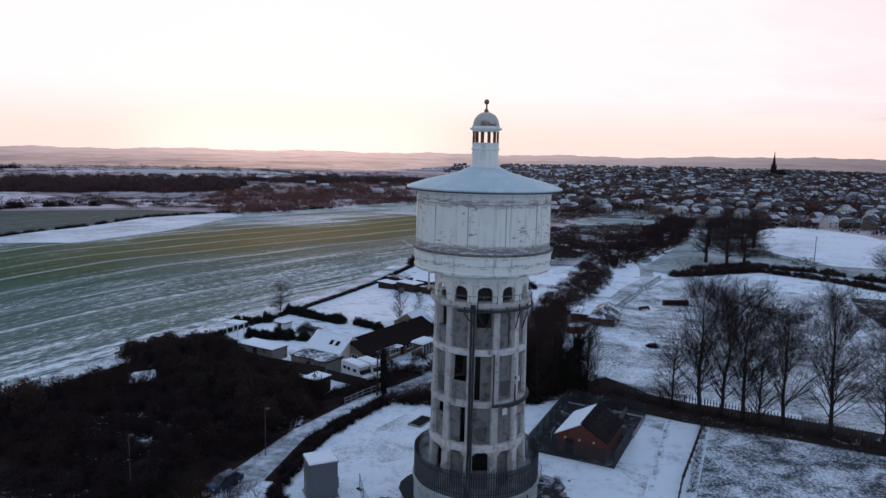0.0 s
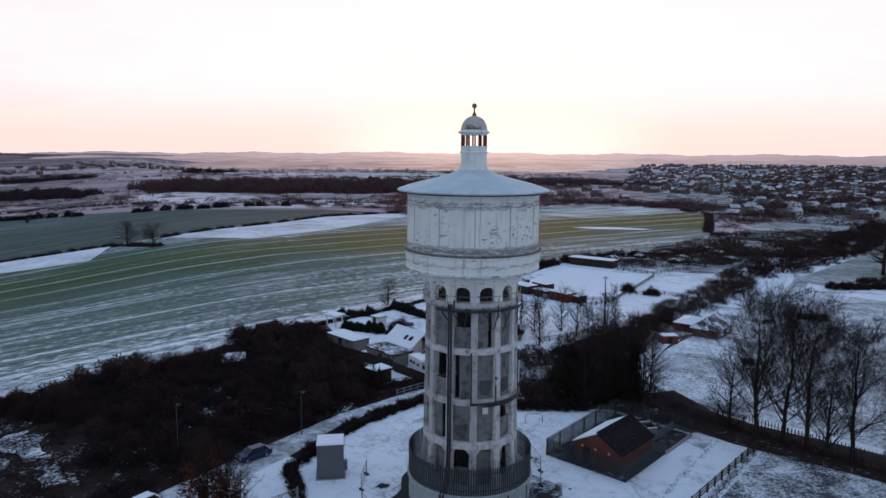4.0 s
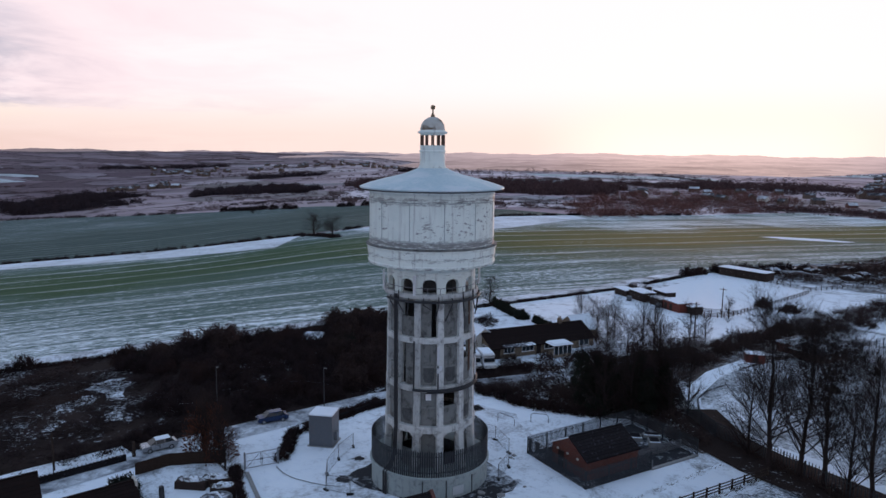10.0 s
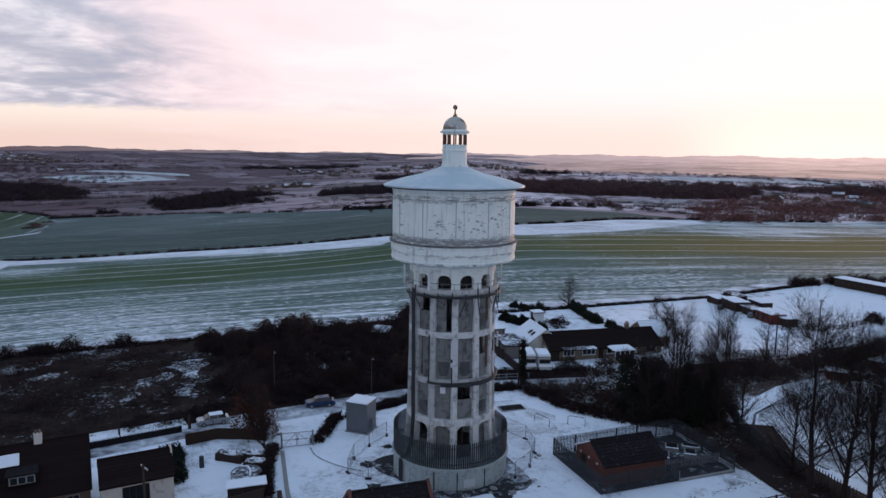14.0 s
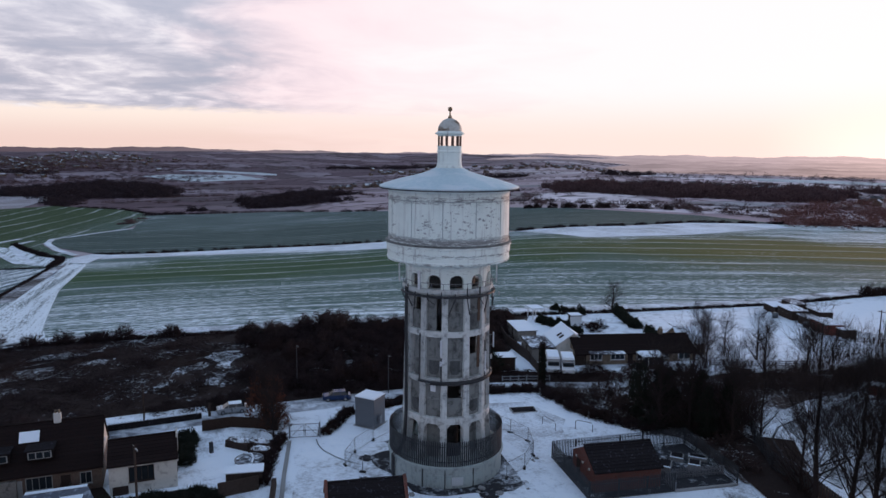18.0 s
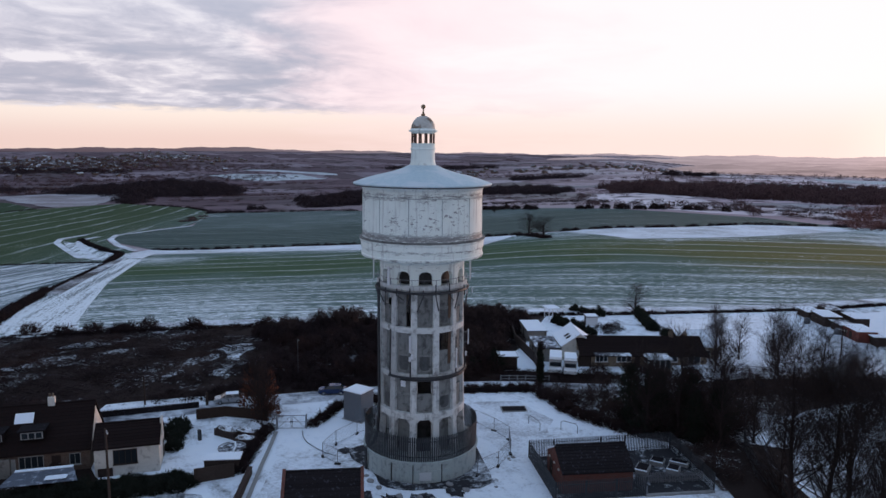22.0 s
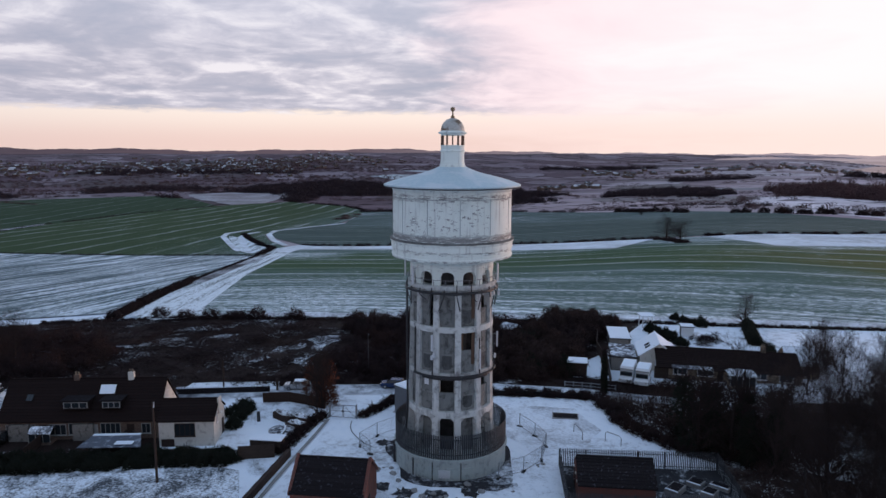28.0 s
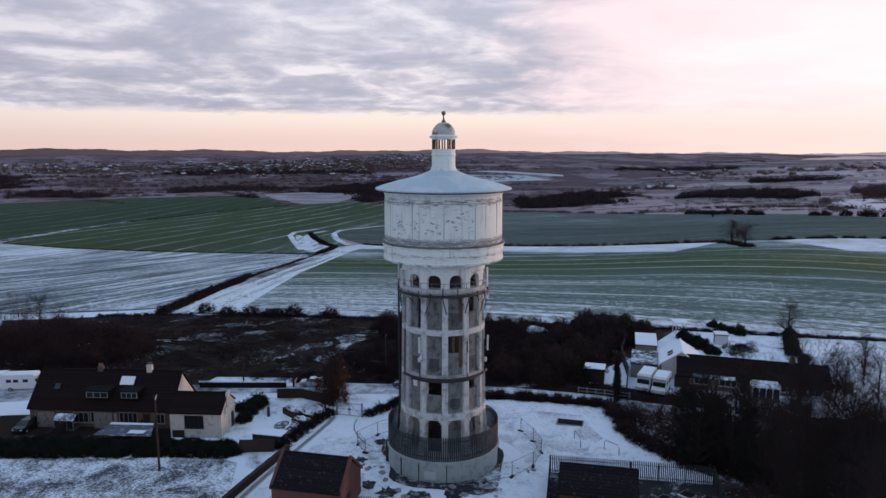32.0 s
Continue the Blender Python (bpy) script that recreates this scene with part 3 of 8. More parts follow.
def land_material():
    """Thin snow near by; a patchwork of snowed, brown and green fields with dark bounds far off, its colours toned for
    sunward haze.
    """
    m, k = material("land")
    p = k.n("ShaderNodeTexCoord").outputs["Object"]
    warp = k.n("ShaderNodeTexNoise")
    k.link(p, warp.inputs["Vector"])
    warp.inputs["Scale"].default_value, warp.inputs["Detail"].default_value = 0.005, 4.0
    bent = k.n("ShaderNodeVectorMath", operation="MULTIPLY_ADD")
    k.link(warp.outputs[1], bent.inputs[0])
    bent.inputs[1].default_value = (230, 230, 0)
    k.link(p, bent.inputs[2])
    cell = k.n("ShaderNodeTexVoronoi", feature="F1", voronoi_dimensions="2D")
    edge = k.n("ShaderNodeTexVoronoi", feature="DISTANCE_TO_EDGE", voronoi_dimensions="2D")
    for v in (cell, edge):
        v.inputs["Randomness"].default_value = 0.75
        k.link(k.mapped(bent.outputs[0], (0.0042, 0.0085, 1), (0, 0, 0.9)), v.inputs["Vector"])
        v.inputs["Scale"].default_value = 1.0
    pick = k.n("ShaderNodeSeparateColor")
    k.link(cell.outputs["Color"], pick.inputs[0])
    big = k.noise(p, 0.004, 5.0, 0.6, 0.5)
    copse = k.noise(p, 0.022, 5.0, 0.62, 0.3)
    mid = k.noise(p, 0.35, 5.0, 0.65, 0.3)
    tiny = k.noise(p, 3.5, 4.0, 0.7)
    # Palette paled towards mauve to carry the haze of the sunward distance.
    patch = k.ramp(pick.outputs[0], [(0.0, (0.30, 0.245, 0.265)), (0.25, (0.48, 0.41, 0.44)), (0.42, (0.25, 0.255, 0.24)), (0.56, (0.54, 0.47, 0.50)), (0.70, (0.62, 0.56, 0.59)), (0.80, (0.70, 0.68, 0.71)), (0.93, (0.80, 0.79, 0.82))])
    patch = k.mix(k.smooth(k.noise(p, 0.05, 4.0, 0.6), 0.35, 0.7, 0.0, 0.4), patch, (0.46, 0.40, 0.43))
    patch = k.mix(k.smooth(big, 0.45, 0.7, 0.0, 0.45), patch, (0.26, 0.21, 0.23))
    hedge_ = k.smooth(k.math("ADD", edge.outputs["Distance"], k.math("MULTIPLY", copse, 0.10)), 0.11, 0.075)
    hedge_ = k.math("MULTIPLY", hedge_, k.smooth(k.noise(p, 0.011, 4.0, 0.6), 0.46, 0.58, 0.08, 0.75))
    patch = k.mix(hedge_, patch, (0.075, 0.056, 0.058))
    patch = k.mix(k.smooth(copse, 0.565, 0.63, 0.0, 0.85), patch, (0.075, 0.052, 0.055))
    near = k.math("ADD", k.math("MULTIPLY", k.noise(p, 0.05, 4.0, 0.6, 0.6), 0.45), k.math("ADD", k.math("MULTIPLY", mid, 0.35), k.math("MULTIPLY", tiny, 0.2)))
    turf = k.mix(tiny, (0.05, 0.05, 0.045), (0.10, 0.09, 0.08))
    close = k.mix(k.smooth(near, 0.32, 0.50), turf, k.mix(mid, SNOW, SNOW2))
    sp = k.n("ShaderNodeSeparateXYZ")
    k.link(p, sp.inputs[0])
    yy = k.math("SUBTRACT", sp.outputs[1], 80.0)
    r = k.math("SQRT", k.math("ADD", k.math("MULTIPLY", sp.outputs[0], sp.outputs[0]), k.math("MULTIPLY", yy, yy)))
    far_ = k.smooth(k.math("ADD", r, k.math("MULTIPLY", mid, 60.0)), 240.0, 420.0)
    # Darker towards the west; the paler sunward side stands for haze.
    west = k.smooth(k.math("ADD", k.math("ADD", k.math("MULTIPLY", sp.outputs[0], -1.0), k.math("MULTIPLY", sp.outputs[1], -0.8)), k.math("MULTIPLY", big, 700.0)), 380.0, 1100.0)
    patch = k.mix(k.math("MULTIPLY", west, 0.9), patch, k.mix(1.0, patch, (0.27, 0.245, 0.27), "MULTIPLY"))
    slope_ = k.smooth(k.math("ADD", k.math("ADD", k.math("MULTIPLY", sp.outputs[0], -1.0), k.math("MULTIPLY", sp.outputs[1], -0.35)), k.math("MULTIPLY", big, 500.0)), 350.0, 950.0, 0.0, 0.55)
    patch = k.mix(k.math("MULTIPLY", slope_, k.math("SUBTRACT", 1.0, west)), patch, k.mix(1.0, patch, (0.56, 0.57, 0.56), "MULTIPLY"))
    # Slight red cast put in for the sunset glare.
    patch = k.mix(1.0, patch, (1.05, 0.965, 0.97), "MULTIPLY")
    col = k.mix(far_, close, patch)
    bs = principled(k, 0.95, 0.0, 0.03)
    k.link(col, bs.inputs["Base Color"])
    bp = k.n("ShaderNodeBump")
    bp.inputs["Strength"].default_value, bp.inputs["Distance"].default_value = 0.35, 0.10
    k.link(k.math("ADD", mid, tiny), bp.inputs["Height"])
    k.link(bp.outputs[0], bs.inputs["Normal"])
    return m


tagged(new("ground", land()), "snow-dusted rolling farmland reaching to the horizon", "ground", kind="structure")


# ---- horizon ridges with haze and afterglow as emission ----
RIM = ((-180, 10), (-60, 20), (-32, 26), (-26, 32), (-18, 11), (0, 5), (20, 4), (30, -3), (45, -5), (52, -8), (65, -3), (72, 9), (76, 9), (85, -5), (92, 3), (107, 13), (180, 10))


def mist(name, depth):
    """Plain distance with haze and afterglow put into its emission, strongest below the sun; depth 0 to 1 is how far
    the mist has swallowed it.
    """
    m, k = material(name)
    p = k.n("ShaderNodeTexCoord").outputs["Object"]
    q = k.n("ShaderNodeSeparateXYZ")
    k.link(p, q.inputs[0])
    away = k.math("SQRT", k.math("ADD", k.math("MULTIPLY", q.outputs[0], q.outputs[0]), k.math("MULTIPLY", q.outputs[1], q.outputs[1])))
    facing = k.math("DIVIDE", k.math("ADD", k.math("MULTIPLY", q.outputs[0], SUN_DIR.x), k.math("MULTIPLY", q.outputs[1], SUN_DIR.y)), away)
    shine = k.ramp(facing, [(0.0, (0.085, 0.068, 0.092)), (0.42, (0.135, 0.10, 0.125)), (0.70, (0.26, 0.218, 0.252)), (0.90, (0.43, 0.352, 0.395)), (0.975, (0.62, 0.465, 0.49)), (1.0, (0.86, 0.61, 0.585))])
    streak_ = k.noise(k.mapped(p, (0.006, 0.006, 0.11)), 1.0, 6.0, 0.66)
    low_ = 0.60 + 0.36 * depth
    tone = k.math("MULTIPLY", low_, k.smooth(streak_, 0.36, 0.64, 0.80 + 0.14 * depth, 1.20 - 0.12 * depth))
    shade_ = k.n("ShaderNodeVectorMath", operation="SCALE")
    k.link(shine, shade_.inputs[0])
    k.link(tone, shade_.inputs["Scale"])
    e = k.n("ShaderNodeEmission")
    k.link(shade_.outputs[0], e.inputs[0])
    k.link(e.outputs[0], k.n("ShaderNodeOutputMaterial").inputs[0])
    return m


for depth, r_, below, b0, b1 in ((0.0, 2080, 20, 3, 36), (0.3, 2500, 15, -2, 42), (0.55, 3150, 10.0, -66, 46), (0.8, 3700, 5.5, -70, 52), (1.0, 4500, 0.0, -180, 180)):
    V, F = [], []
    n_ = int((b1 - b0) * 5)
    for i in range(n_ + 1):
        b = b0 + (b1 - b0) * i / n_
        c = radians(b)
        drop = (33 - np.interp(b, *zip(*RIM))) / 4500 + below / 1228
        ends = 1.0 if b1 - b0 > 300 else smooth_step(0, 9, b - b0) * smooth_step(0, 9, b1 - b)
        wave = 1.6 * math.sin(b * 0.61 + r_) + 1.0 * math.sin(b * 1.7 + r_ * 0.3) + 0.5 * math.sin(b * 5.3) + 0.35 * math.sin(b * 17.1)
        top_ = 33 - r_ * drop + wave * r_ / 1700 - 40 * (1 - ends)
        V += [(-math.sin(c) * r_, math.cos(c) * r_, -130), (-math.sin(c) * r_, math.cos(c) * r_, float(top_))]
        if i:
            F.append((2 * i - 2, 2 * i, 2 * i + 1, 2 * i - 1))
    ridge_ = new("backdrop", mesh_of("backdrop", V, F, mist("glowing_haze_ridge", depth)))
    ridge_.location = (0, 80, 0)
    tagged(ridge_, "far ridge glowing with painted sunset haze", "backdrop", kind="structure")


def drape(name, poly, mat, label, category, step=6.0, lift=0.05, kind="structure"):
    """A sheet laid over the land inside a polygon."""
    bm = bmesh.new()
    bm.faces.new([bm.verts.new((x, y, 0)) for x, y in poly])
    xs, ys = [q[0] for q in poly], [q[1] for q in poly]
    for axis, lo, hi in ((0, min(xs), max(xs)), (1, min(ys), max(ys))):
        c = math.ceil(lo / step) * step
        while c < hi:
            co, no = [0, 0, 0], [0, 0, 0]
            co[axis], no[axis] = c, 1
            bmesh.ops.bisect_plane(bm, geom=bm.verts[:] + bm.edges[:] + bm.faces[:], plane_co=co, plane_no=no)
            c += step
    bmesh.ops.triangulate(bm, faces=bm.faces[:])
    for v in bm.verts:
        v.co.z = gz(v.co.x, v.co.y) + lift
    for f in bm.faces:
        f.smooth = True
        if f.normal.z < 0:
            f.normal_flip()
    me = bpy.data.meshes.new(name)
    bm.to_mesh(me)
    bm.free()
    me.materials.append(mat)
    return tagged(new(name, me), label, category, kind=kind)


def ragged(poly, amount, seed):
    """The same outline with uneven edges."""
    rg = random.Random(seed)
    out = []
    for (x0, y0), (x1, y1) in zip(poly, poly[1:] + poly[:1]):
        d = math.hypot(x1 - x0, y1 - y0)
        for i in range(6):
            t = i / 6
            out.append((x0 + (x1 - x0) * t + rg.uniform(-1, 1) * amount * d, y0 + (y1 - y0) * t + rg.uniform(-1, 1) * amount * d))
    return out


def ribbon(line, width):
    """The outline of a strip of that width along a line."""
    left, right = [], []
    for i, (x, y) in enumerate(line):
        a, b = line[max(0, i - 1)], line[min(len(line) - 1, i + 1)]
        d = Vector((b[0] - a[0], b[1] - a[1])).normalized() * width / 2
        left.append((x - d.y, y + d.x))
        right.append((x + d.y, y - d.x))
    return left + right[::-1]


def beside(line, off):
    """The same line moved sideways; a positive offset lies to its left."""
    out = []
    for i, (x, y) in enumerate(line):
        a, b = line[max(0, i - 1)], line[min(len(line) - 1, i + 1)]
        d = Vector((b[0] - a[0], b[1] - a[1])).normalized()
        out.append((x - d.y * off, y + d.x * off))
    return out


HEDGE_LINE = [(-120, -30), (-110, 10), (-100, 36), (-84, 60), (-72, 82), (-58, 109), (-46, 134), (-36, 158), (-27, 186), (-20, 211), (-8, 256), (10, 300), (40, 345), (56, 400), (62, 440)]
drape("field_main", HEDGE_LINE[2:] + [(72, 540), (78, 640), (20, 715), (-29, 735), (-100, 612), (-165, 530), (-202, 478), (-204, 397), (-228, 318), (-240, 300), (-290, 252), (-345, 205), (-392, 122), (-366, 104), (-255, 76), (-195, 56), (-130, 38)], F_MAIN, "green winter wheat field streaked with frost", "field", 10.0, 0.30)
drape("field_dark", [(-392, 126), (-345, 209), (-290, 256), (-242, 306), (-232, 324), (-210, 400), (-206, 480), (-170, 535), (-246, 560), (-345, 528), (-469, 512), (-600, 470), (-760, 420), (-860, 290), (-700, 235), (-610, 205), (-548, 126), (-480, 112)], F_DARK, "dark grey-green winter field", "field", 16.0, 0.35)
BOUND = [(-316, 87), (-345, 58), (-380, 24), (-408, -19), (-448, -75), (-515, -138)]
BOUND_FAR = [(-522, -139), (-588, -136), (-798, -83), (-944, -16), (-1036, 62), (-1099, 112)]
drape("field_snow", [(-118, 24), (-160, 34), (-198, 48), (-255, 70)] + BOUND + [(-480, -250), (-330, -320), (-150, -160), (-126, -40)], F_SNOW, "snow-striped ploughed field", "field", 12.0, 0.30)
drape("field_green", BOUND + BOUND_FAR[1:] + [(-1180, 240), (-1000, 300), (-870, 296), (-700, 238), (-610, 200), (-556, 144), (-500, 112), (-440, 108), (-392, 112), (-366, 100)], F_GREEN, "green field with pale tractor lines", "field", 20.0, 0.5)
drape("field_green_far", BOUND_FAR + [(-1300, 90), (-1540, 30), (-1530, -60), (-1500, -220), (-1450, -310), (-1350, -395), (-1200, -460), (-700, -420), (-490, -255)], F_GREENFAR, "dark green field beyond the hedge", "field", 24.0, 0.45)
drape("field_edge_snow", ribbon([(-500, -140), (-560, -140), (-660, -121), (-790, -90)], 10.0), G_MEADOW, "snow lying along the hedge between the fields", "snow", 8.0, 0.7)
drape("farm_track", [(-108, 30), (-150, 39), (-200, 54), (-257, 75.5), (-330, 94), (-374, 104), (-378, 113), (-330, 106), (-268, 88), (-200, 68), (-150, 56.5), (-116, 49), (-94, 46), (-97, 36)], F_TRACK, "snow-covered rutted farm track along the field edge", "track", 5.0, 0.40)
drape("junction_grass", [(-500, 84), (-470, 82), (-361, 81), (-318, 87), (-330, 96), (-378, 108), (-400, 98), (-460, 94)], F_TRACK, "rutted snowy grass at the bend of the track", "grass", 6.0, 0.62)
drape("junction_snow", [(-396, 122), (-384, 108), (-344, 98), (-326, 104), (-360, 118), (-384, 130)], G_MEADOW, "trampled snow at the meeting of the tracks", "snow", 5.0, 0.62)
for line in ([(-560, 108), (-543, 96), (-528, 85), (-491, 79), (-431, 79), (-366, 80)], [(-340, 84), (-427, 88), (-484, 92), (-509, 99), (-530, 112)], [(-610, 205), (-575, 165), (-550, 142), (-538, 126), (-496, 115), (-439, 111), (-396, 113)]):
    drape("farm_track_bend", ribbon(line, 4.5), G_MEADOW, "snowy bend of the farm track", "track", 6.0, 0.72)
drape("track_verge", ribbon([(-180, 48.5), (-220, 60), (-266, 73), (-318, 89), (-360, 99)], 6.0), G_PLOTS, "dirty brown verge between hedge and track", "verge", 4.0, 0.46)
drape("snow_edge", [(-226, 316), (-205, 396), (-203, 470), (-170, 525), (-146, 500), (-148, 440), (-148, 380), (-164, 306)], G_MEADOW, "snow lying along the field boundary", "snow", 8.0, 0.45)
drape("snow_edge_west", [(-240, 296), (-290, 250), (-345, 202), (-388, 124), (-360, 114), (-310, 178), (-260, 212), (-208, 246)], G_MEADOW, "snow lying along the field boundary", "snow", 8.0, 0.45)
drape("snow_drift", [(-18, 436), (0, 432), (24, 440), (30, 448), (10, 452), (-10, 447)], M_SNOW, "white drift of snow in the wheat field", "snow", 5.0, 0.45)
drape("field_margin", ribbon(beside(HEDGE_LINE[2:11], 4.2), 5.0), G_PLAY, "snow lying along the hedge side of the wheat field", "snow", 4.0, 0.36)
drape("scrub_floor", [(-33, 38), (-35, 57), (-32, 67), (-25.5, 77), (-20, 92), (-17, 101), (-24, 108), (-28, 116), (-45, 138), (-58, 110), (-72, 83), (-84, 61), (-100, 37), (-110, 11), (-112, -12), (-46, 6)], G_BRACKEN, "dead bracken and brambles with patches of snow", "scrub", 4.0, 0.05)
for outline in ([(-60.8, 68.2), (-58.1, 73), (-49.4, 66.6), (-41.8, 63.5), (-39.6, 61.3), (-43.2, 59.3), (-49, 64.1)], [(-47, 49.2), (-50, 53.5), (-54.4, 59.8), (-55.2, 65), (-52.2, 63.7), (-49.3, 57.5), (-46.1, 54.6), (-45.5, 50.6)], [(-70, 30), (-66, 32), (-66, 46), (-69, 56), (-72, 48)], [(-82, 44), (-78, 40), (-77, 52), (-80, 55)]):
    drape("scrub_clearing", ragged(outline, 0.16, 7), G_SCRUBSNOW, "open patch of snowy bracken", "scrub", 3.0, 0.09)
LANE = [(-38, 8), (-34, 30), (-30.5, 48), (-27, 62), (-22.5, 75), (-17.8, 88), (-11, 100), (-1, 111), (12, 122), (22, 134), (31, 153), (43, 178), (56, 207), (68, 228), (74, 250), (84, 300), (110, 360)]
drape("verge_snow", [(-37.5, 43), (-36.4, 46.8), (-33.3, 56.3), (-29.6, 55.6), (-30.6, 50), (-32.2, 44.4), (-33.4, 40.4)], G_NEAR, "snowy verge behind the low wall", "verge", 2.0, 0.10)
drape("lane_verge", ribbon(beside(LANE[1:8], 5.0), 5.4), G_SCRUB, "dark grass verge at the foot of the thicket", "verge", 3.0, 0.08)
drape("wall_verge", ribbon([(-19.0, 74.5), (-16.8, 86), (-13.2, 93.5), (-9.2, 100)], 2.0), G_SCRUB, "dark grass verge beside the low wall", "verge", 3.0, 0.08)
drape("road", ribbon(LANE, 4.6), M_ASPH, "narrow lane under thin trodden snow", "road", 3.0, 0.05)
drape("yard", [(-15.3, 60.9), (-13.6, 64.0), (-17.0, 70.5), (-15.6, 84), (-9, 98), (4, 95.5), (14, 98), (16, 99), (29, 95), (21, 78.6), (24, 70), (19, 50), (12.5, 47), (6, 49.5), (-5.5, 56.6)], G_YARD, "snow-covered concrete yard round the tower", "yard", 3.0, 0.06)
drape("pump_compound", [(11.2, 82.7), (20.8, 78.0), (29.0, 94.3), (19.0, 99.5)], G_MELT, "dark wet concrete inside the fence", "yard", 2.0, 0.10)
drape("drive_edge", ribbon([(8, 47.5), (-6, 55.3), (-14.6, 60.4)], 0.5), M_CONC, "low concrete kerb beside the drive", "kerb", 2.0, 0.12)
drape("slush", [(4 + (8.3 + 1.5 * math.sin(a + 0.6) ** 2 + 0.9 * math.sin(3 * a + 1) + 0.5 * math.sin(7 * a)) * math.cos(a), 71.6 + (8.2 + 1.0 * math.sin(2 * a + 2) + 0.6 * math.sin(5 * a)) * math.sin(a)) for a in np.linspace(0, 2 * math.pi, 40, endpoint=False)], G_MELT, "dark wet slush and bare concrete round the tower foot", "slush", 2.0, 0.09)
drape("churned_snow", [(-7, 79.6), (-3.5, 81.2), (0, 80.6), (4.5, 81.7), (8, 80.9), (8.4, 84.2), (9.3, 88), (6.1, 90.6), (4, 93.6), (-0.8, 94.1), (-5, 95.2), (-7.2, 92.0), (-8.6, 90), (-8.4, 86.6), (-9.6, 84)], G_CHURN, "churned and trodden snow near the chamber cover", "snow", 2.0, 0.10)
drape("churned_drive", [(-6, 57), (2, 53), (10, 50), (15, 53), (17, 60), (14.5, 66), (12, 62), (4, 61), (-3, 63)], G_CHURN, "trodden snow along the drive", "snow", 2.0, 0.085)
mud = random.Random(12)
for x, y, r_ in ((12.6, 66.4, 1.7), (13.4, 70.2, 1.3), (11.0, 63.2, 1.5), (-3.6, 65.4, 1.2), (13.2, 75.0, 1.0), (8.6, 61.6, 1.1), (15.0, 67.6, 0.8), (1.5, 61.8, 0.9), (-6.0, 70.5, 0.8), (14.4, 63.9, 0.7)):
    drape("mud_patch", [(x + r_ * (1 + mud.uniform(-0.45, 0.35)) * math.cos(a), y + 0.75 * r_ * (1 + mud.uniform(-0.45, 0.35)) * math.sin(a)) for a in np.linspace(0, 2 * math.pi, 18, endpoint=False)], G_MELT, "dark trampled mud showing through the snow", "mud", 2.0, 0.11)
drape("bush_floor", [(3, 97), (15, 99.5), (24, 104), (25, 112), (20.5, 121), (29, 140), (40, 168), (31, 170), (19, 150), (8, 132), (0, 110), (-9, 101)], G_LITTER, "dark leaf litter under the bushes", "scrub", 3.0, 0.07)
drape("tree_row_floor", ribbon([(24, 109.5), (30, 100.5), (36, 96.6), (48, 91.8), (58, 87.0), (84, 72.4)], 8.5), G_BRACKEN, "dark leaf litter under the row of trees", "scrub", 3.0, 0.15)
drape("compound_bank", [(16.5, 101.2), (19.4, 100.2), (29.4, 95.2), (31.0, 97.2), (28, 101.2), (24.2, 105.8), (20.4, 111), (15, 106)], G_LITTER, "dark leaf litter behind the fenced yard", "scrub", 2.0, 0.125)
drape("snow_scar", ribbon([(-12.8, 63.4), (-11.0, 62.7), (-9.0, 62.4), (-6.2, 62.6), (-4.4, 62.9), (-2.8, 63.5)], 0.11), G_MELT, "dark curved groove scraped in the snow", "groove", 1.0, 0.12)
drape("rough_paddock", [(38, 93), (28.5, 72), (22, 50), (60, 20), (110, 40), (100, 90), (58, 86)], G_ROUGH, "rough tufted grass under thin snow", "paddock", 4.0, 0.06)
drape("cottage_garden", [(-30, 6), (-25.4, 16), (-18.2, 38), (-12.5, 38.2), (-10.2, 44.8), (-5, 48), (-6, 44), (-14.5, 14)], G_SCRUB, "dark cottage garden with scraps of snow", "garden", 3.0, 0.07)
drape("rough_paddock_south", [(-2, 47), (-5, 44), (-12, 18), (-20, -20), (60, -20), (60, 20), (20, 46), (9, 46)], G_ROUGH, "rough tufted grass under thin snow", "paddock", 4.0, 0.06)
drape("grass_track", ribbon([(34.5, 94.5), (29, 82), (24.6, 71), (20, 58)], 4.2), G_NEAR, "rutted grass track under snow beside the fence", "track", 3.0, 0.09)
drape("playing_field", [(24, 112), (30, 104), (38, 99.5), (58, 87.5), (100, 94), (116, 190), (108, 216), (74, 226), (60, 206), (46, 176), (36, 156), (24, 134), (20, 122)], G_PLAY, "snow-covered playing field", "field", 6.0, 0.07)
drape("path_rut", ribbon([(26.5, 124.6), (24.5, 119.5), (24.1, 114.7), (25.5, 110), (28.9, 105.8), (32.3, 104.2), (37.0, 102.6)], 0.35), G_MELT, "dark rut along the inner edge of the path", "rut", 1.0, 0.16)
drape("curved_path", ribbon([(27.0, 141), (23.4, 129), (22.7, 117), (24.0, 111.5), (26.4, 107.6), (30.4, 104.2), (36, 101.8), (42.5, 99.8), (52, 95.6)], 2.8), M_SNOW, "smooth white path curving round the field", "path", 2.0, 0.12)
drape("hard_court", [(123, 206), (150, 200), (134, 146), (106, 150), (113, 184)], G_MELT, "dark tarmac court beyond the playing field", "court", 5.0, 0.12)
drape("cottage_side", [(-30, 6), (-26.6, 19.4), (-20.2, 17.4), (-18, 6), (-24, -6)], G_SCRUB, "dark ground beside the cottages", "garden", 3.0, 0.08)
drape("paddock_north", [(-34, 161), (-26, 190), (-19, 211), (-12, 203), (4, 187), (9, 170), (10, 158), (0, 146), (-20, 150)], G_NEAR, "snowy horse paddock", "paddock", 5.0, 0.07)
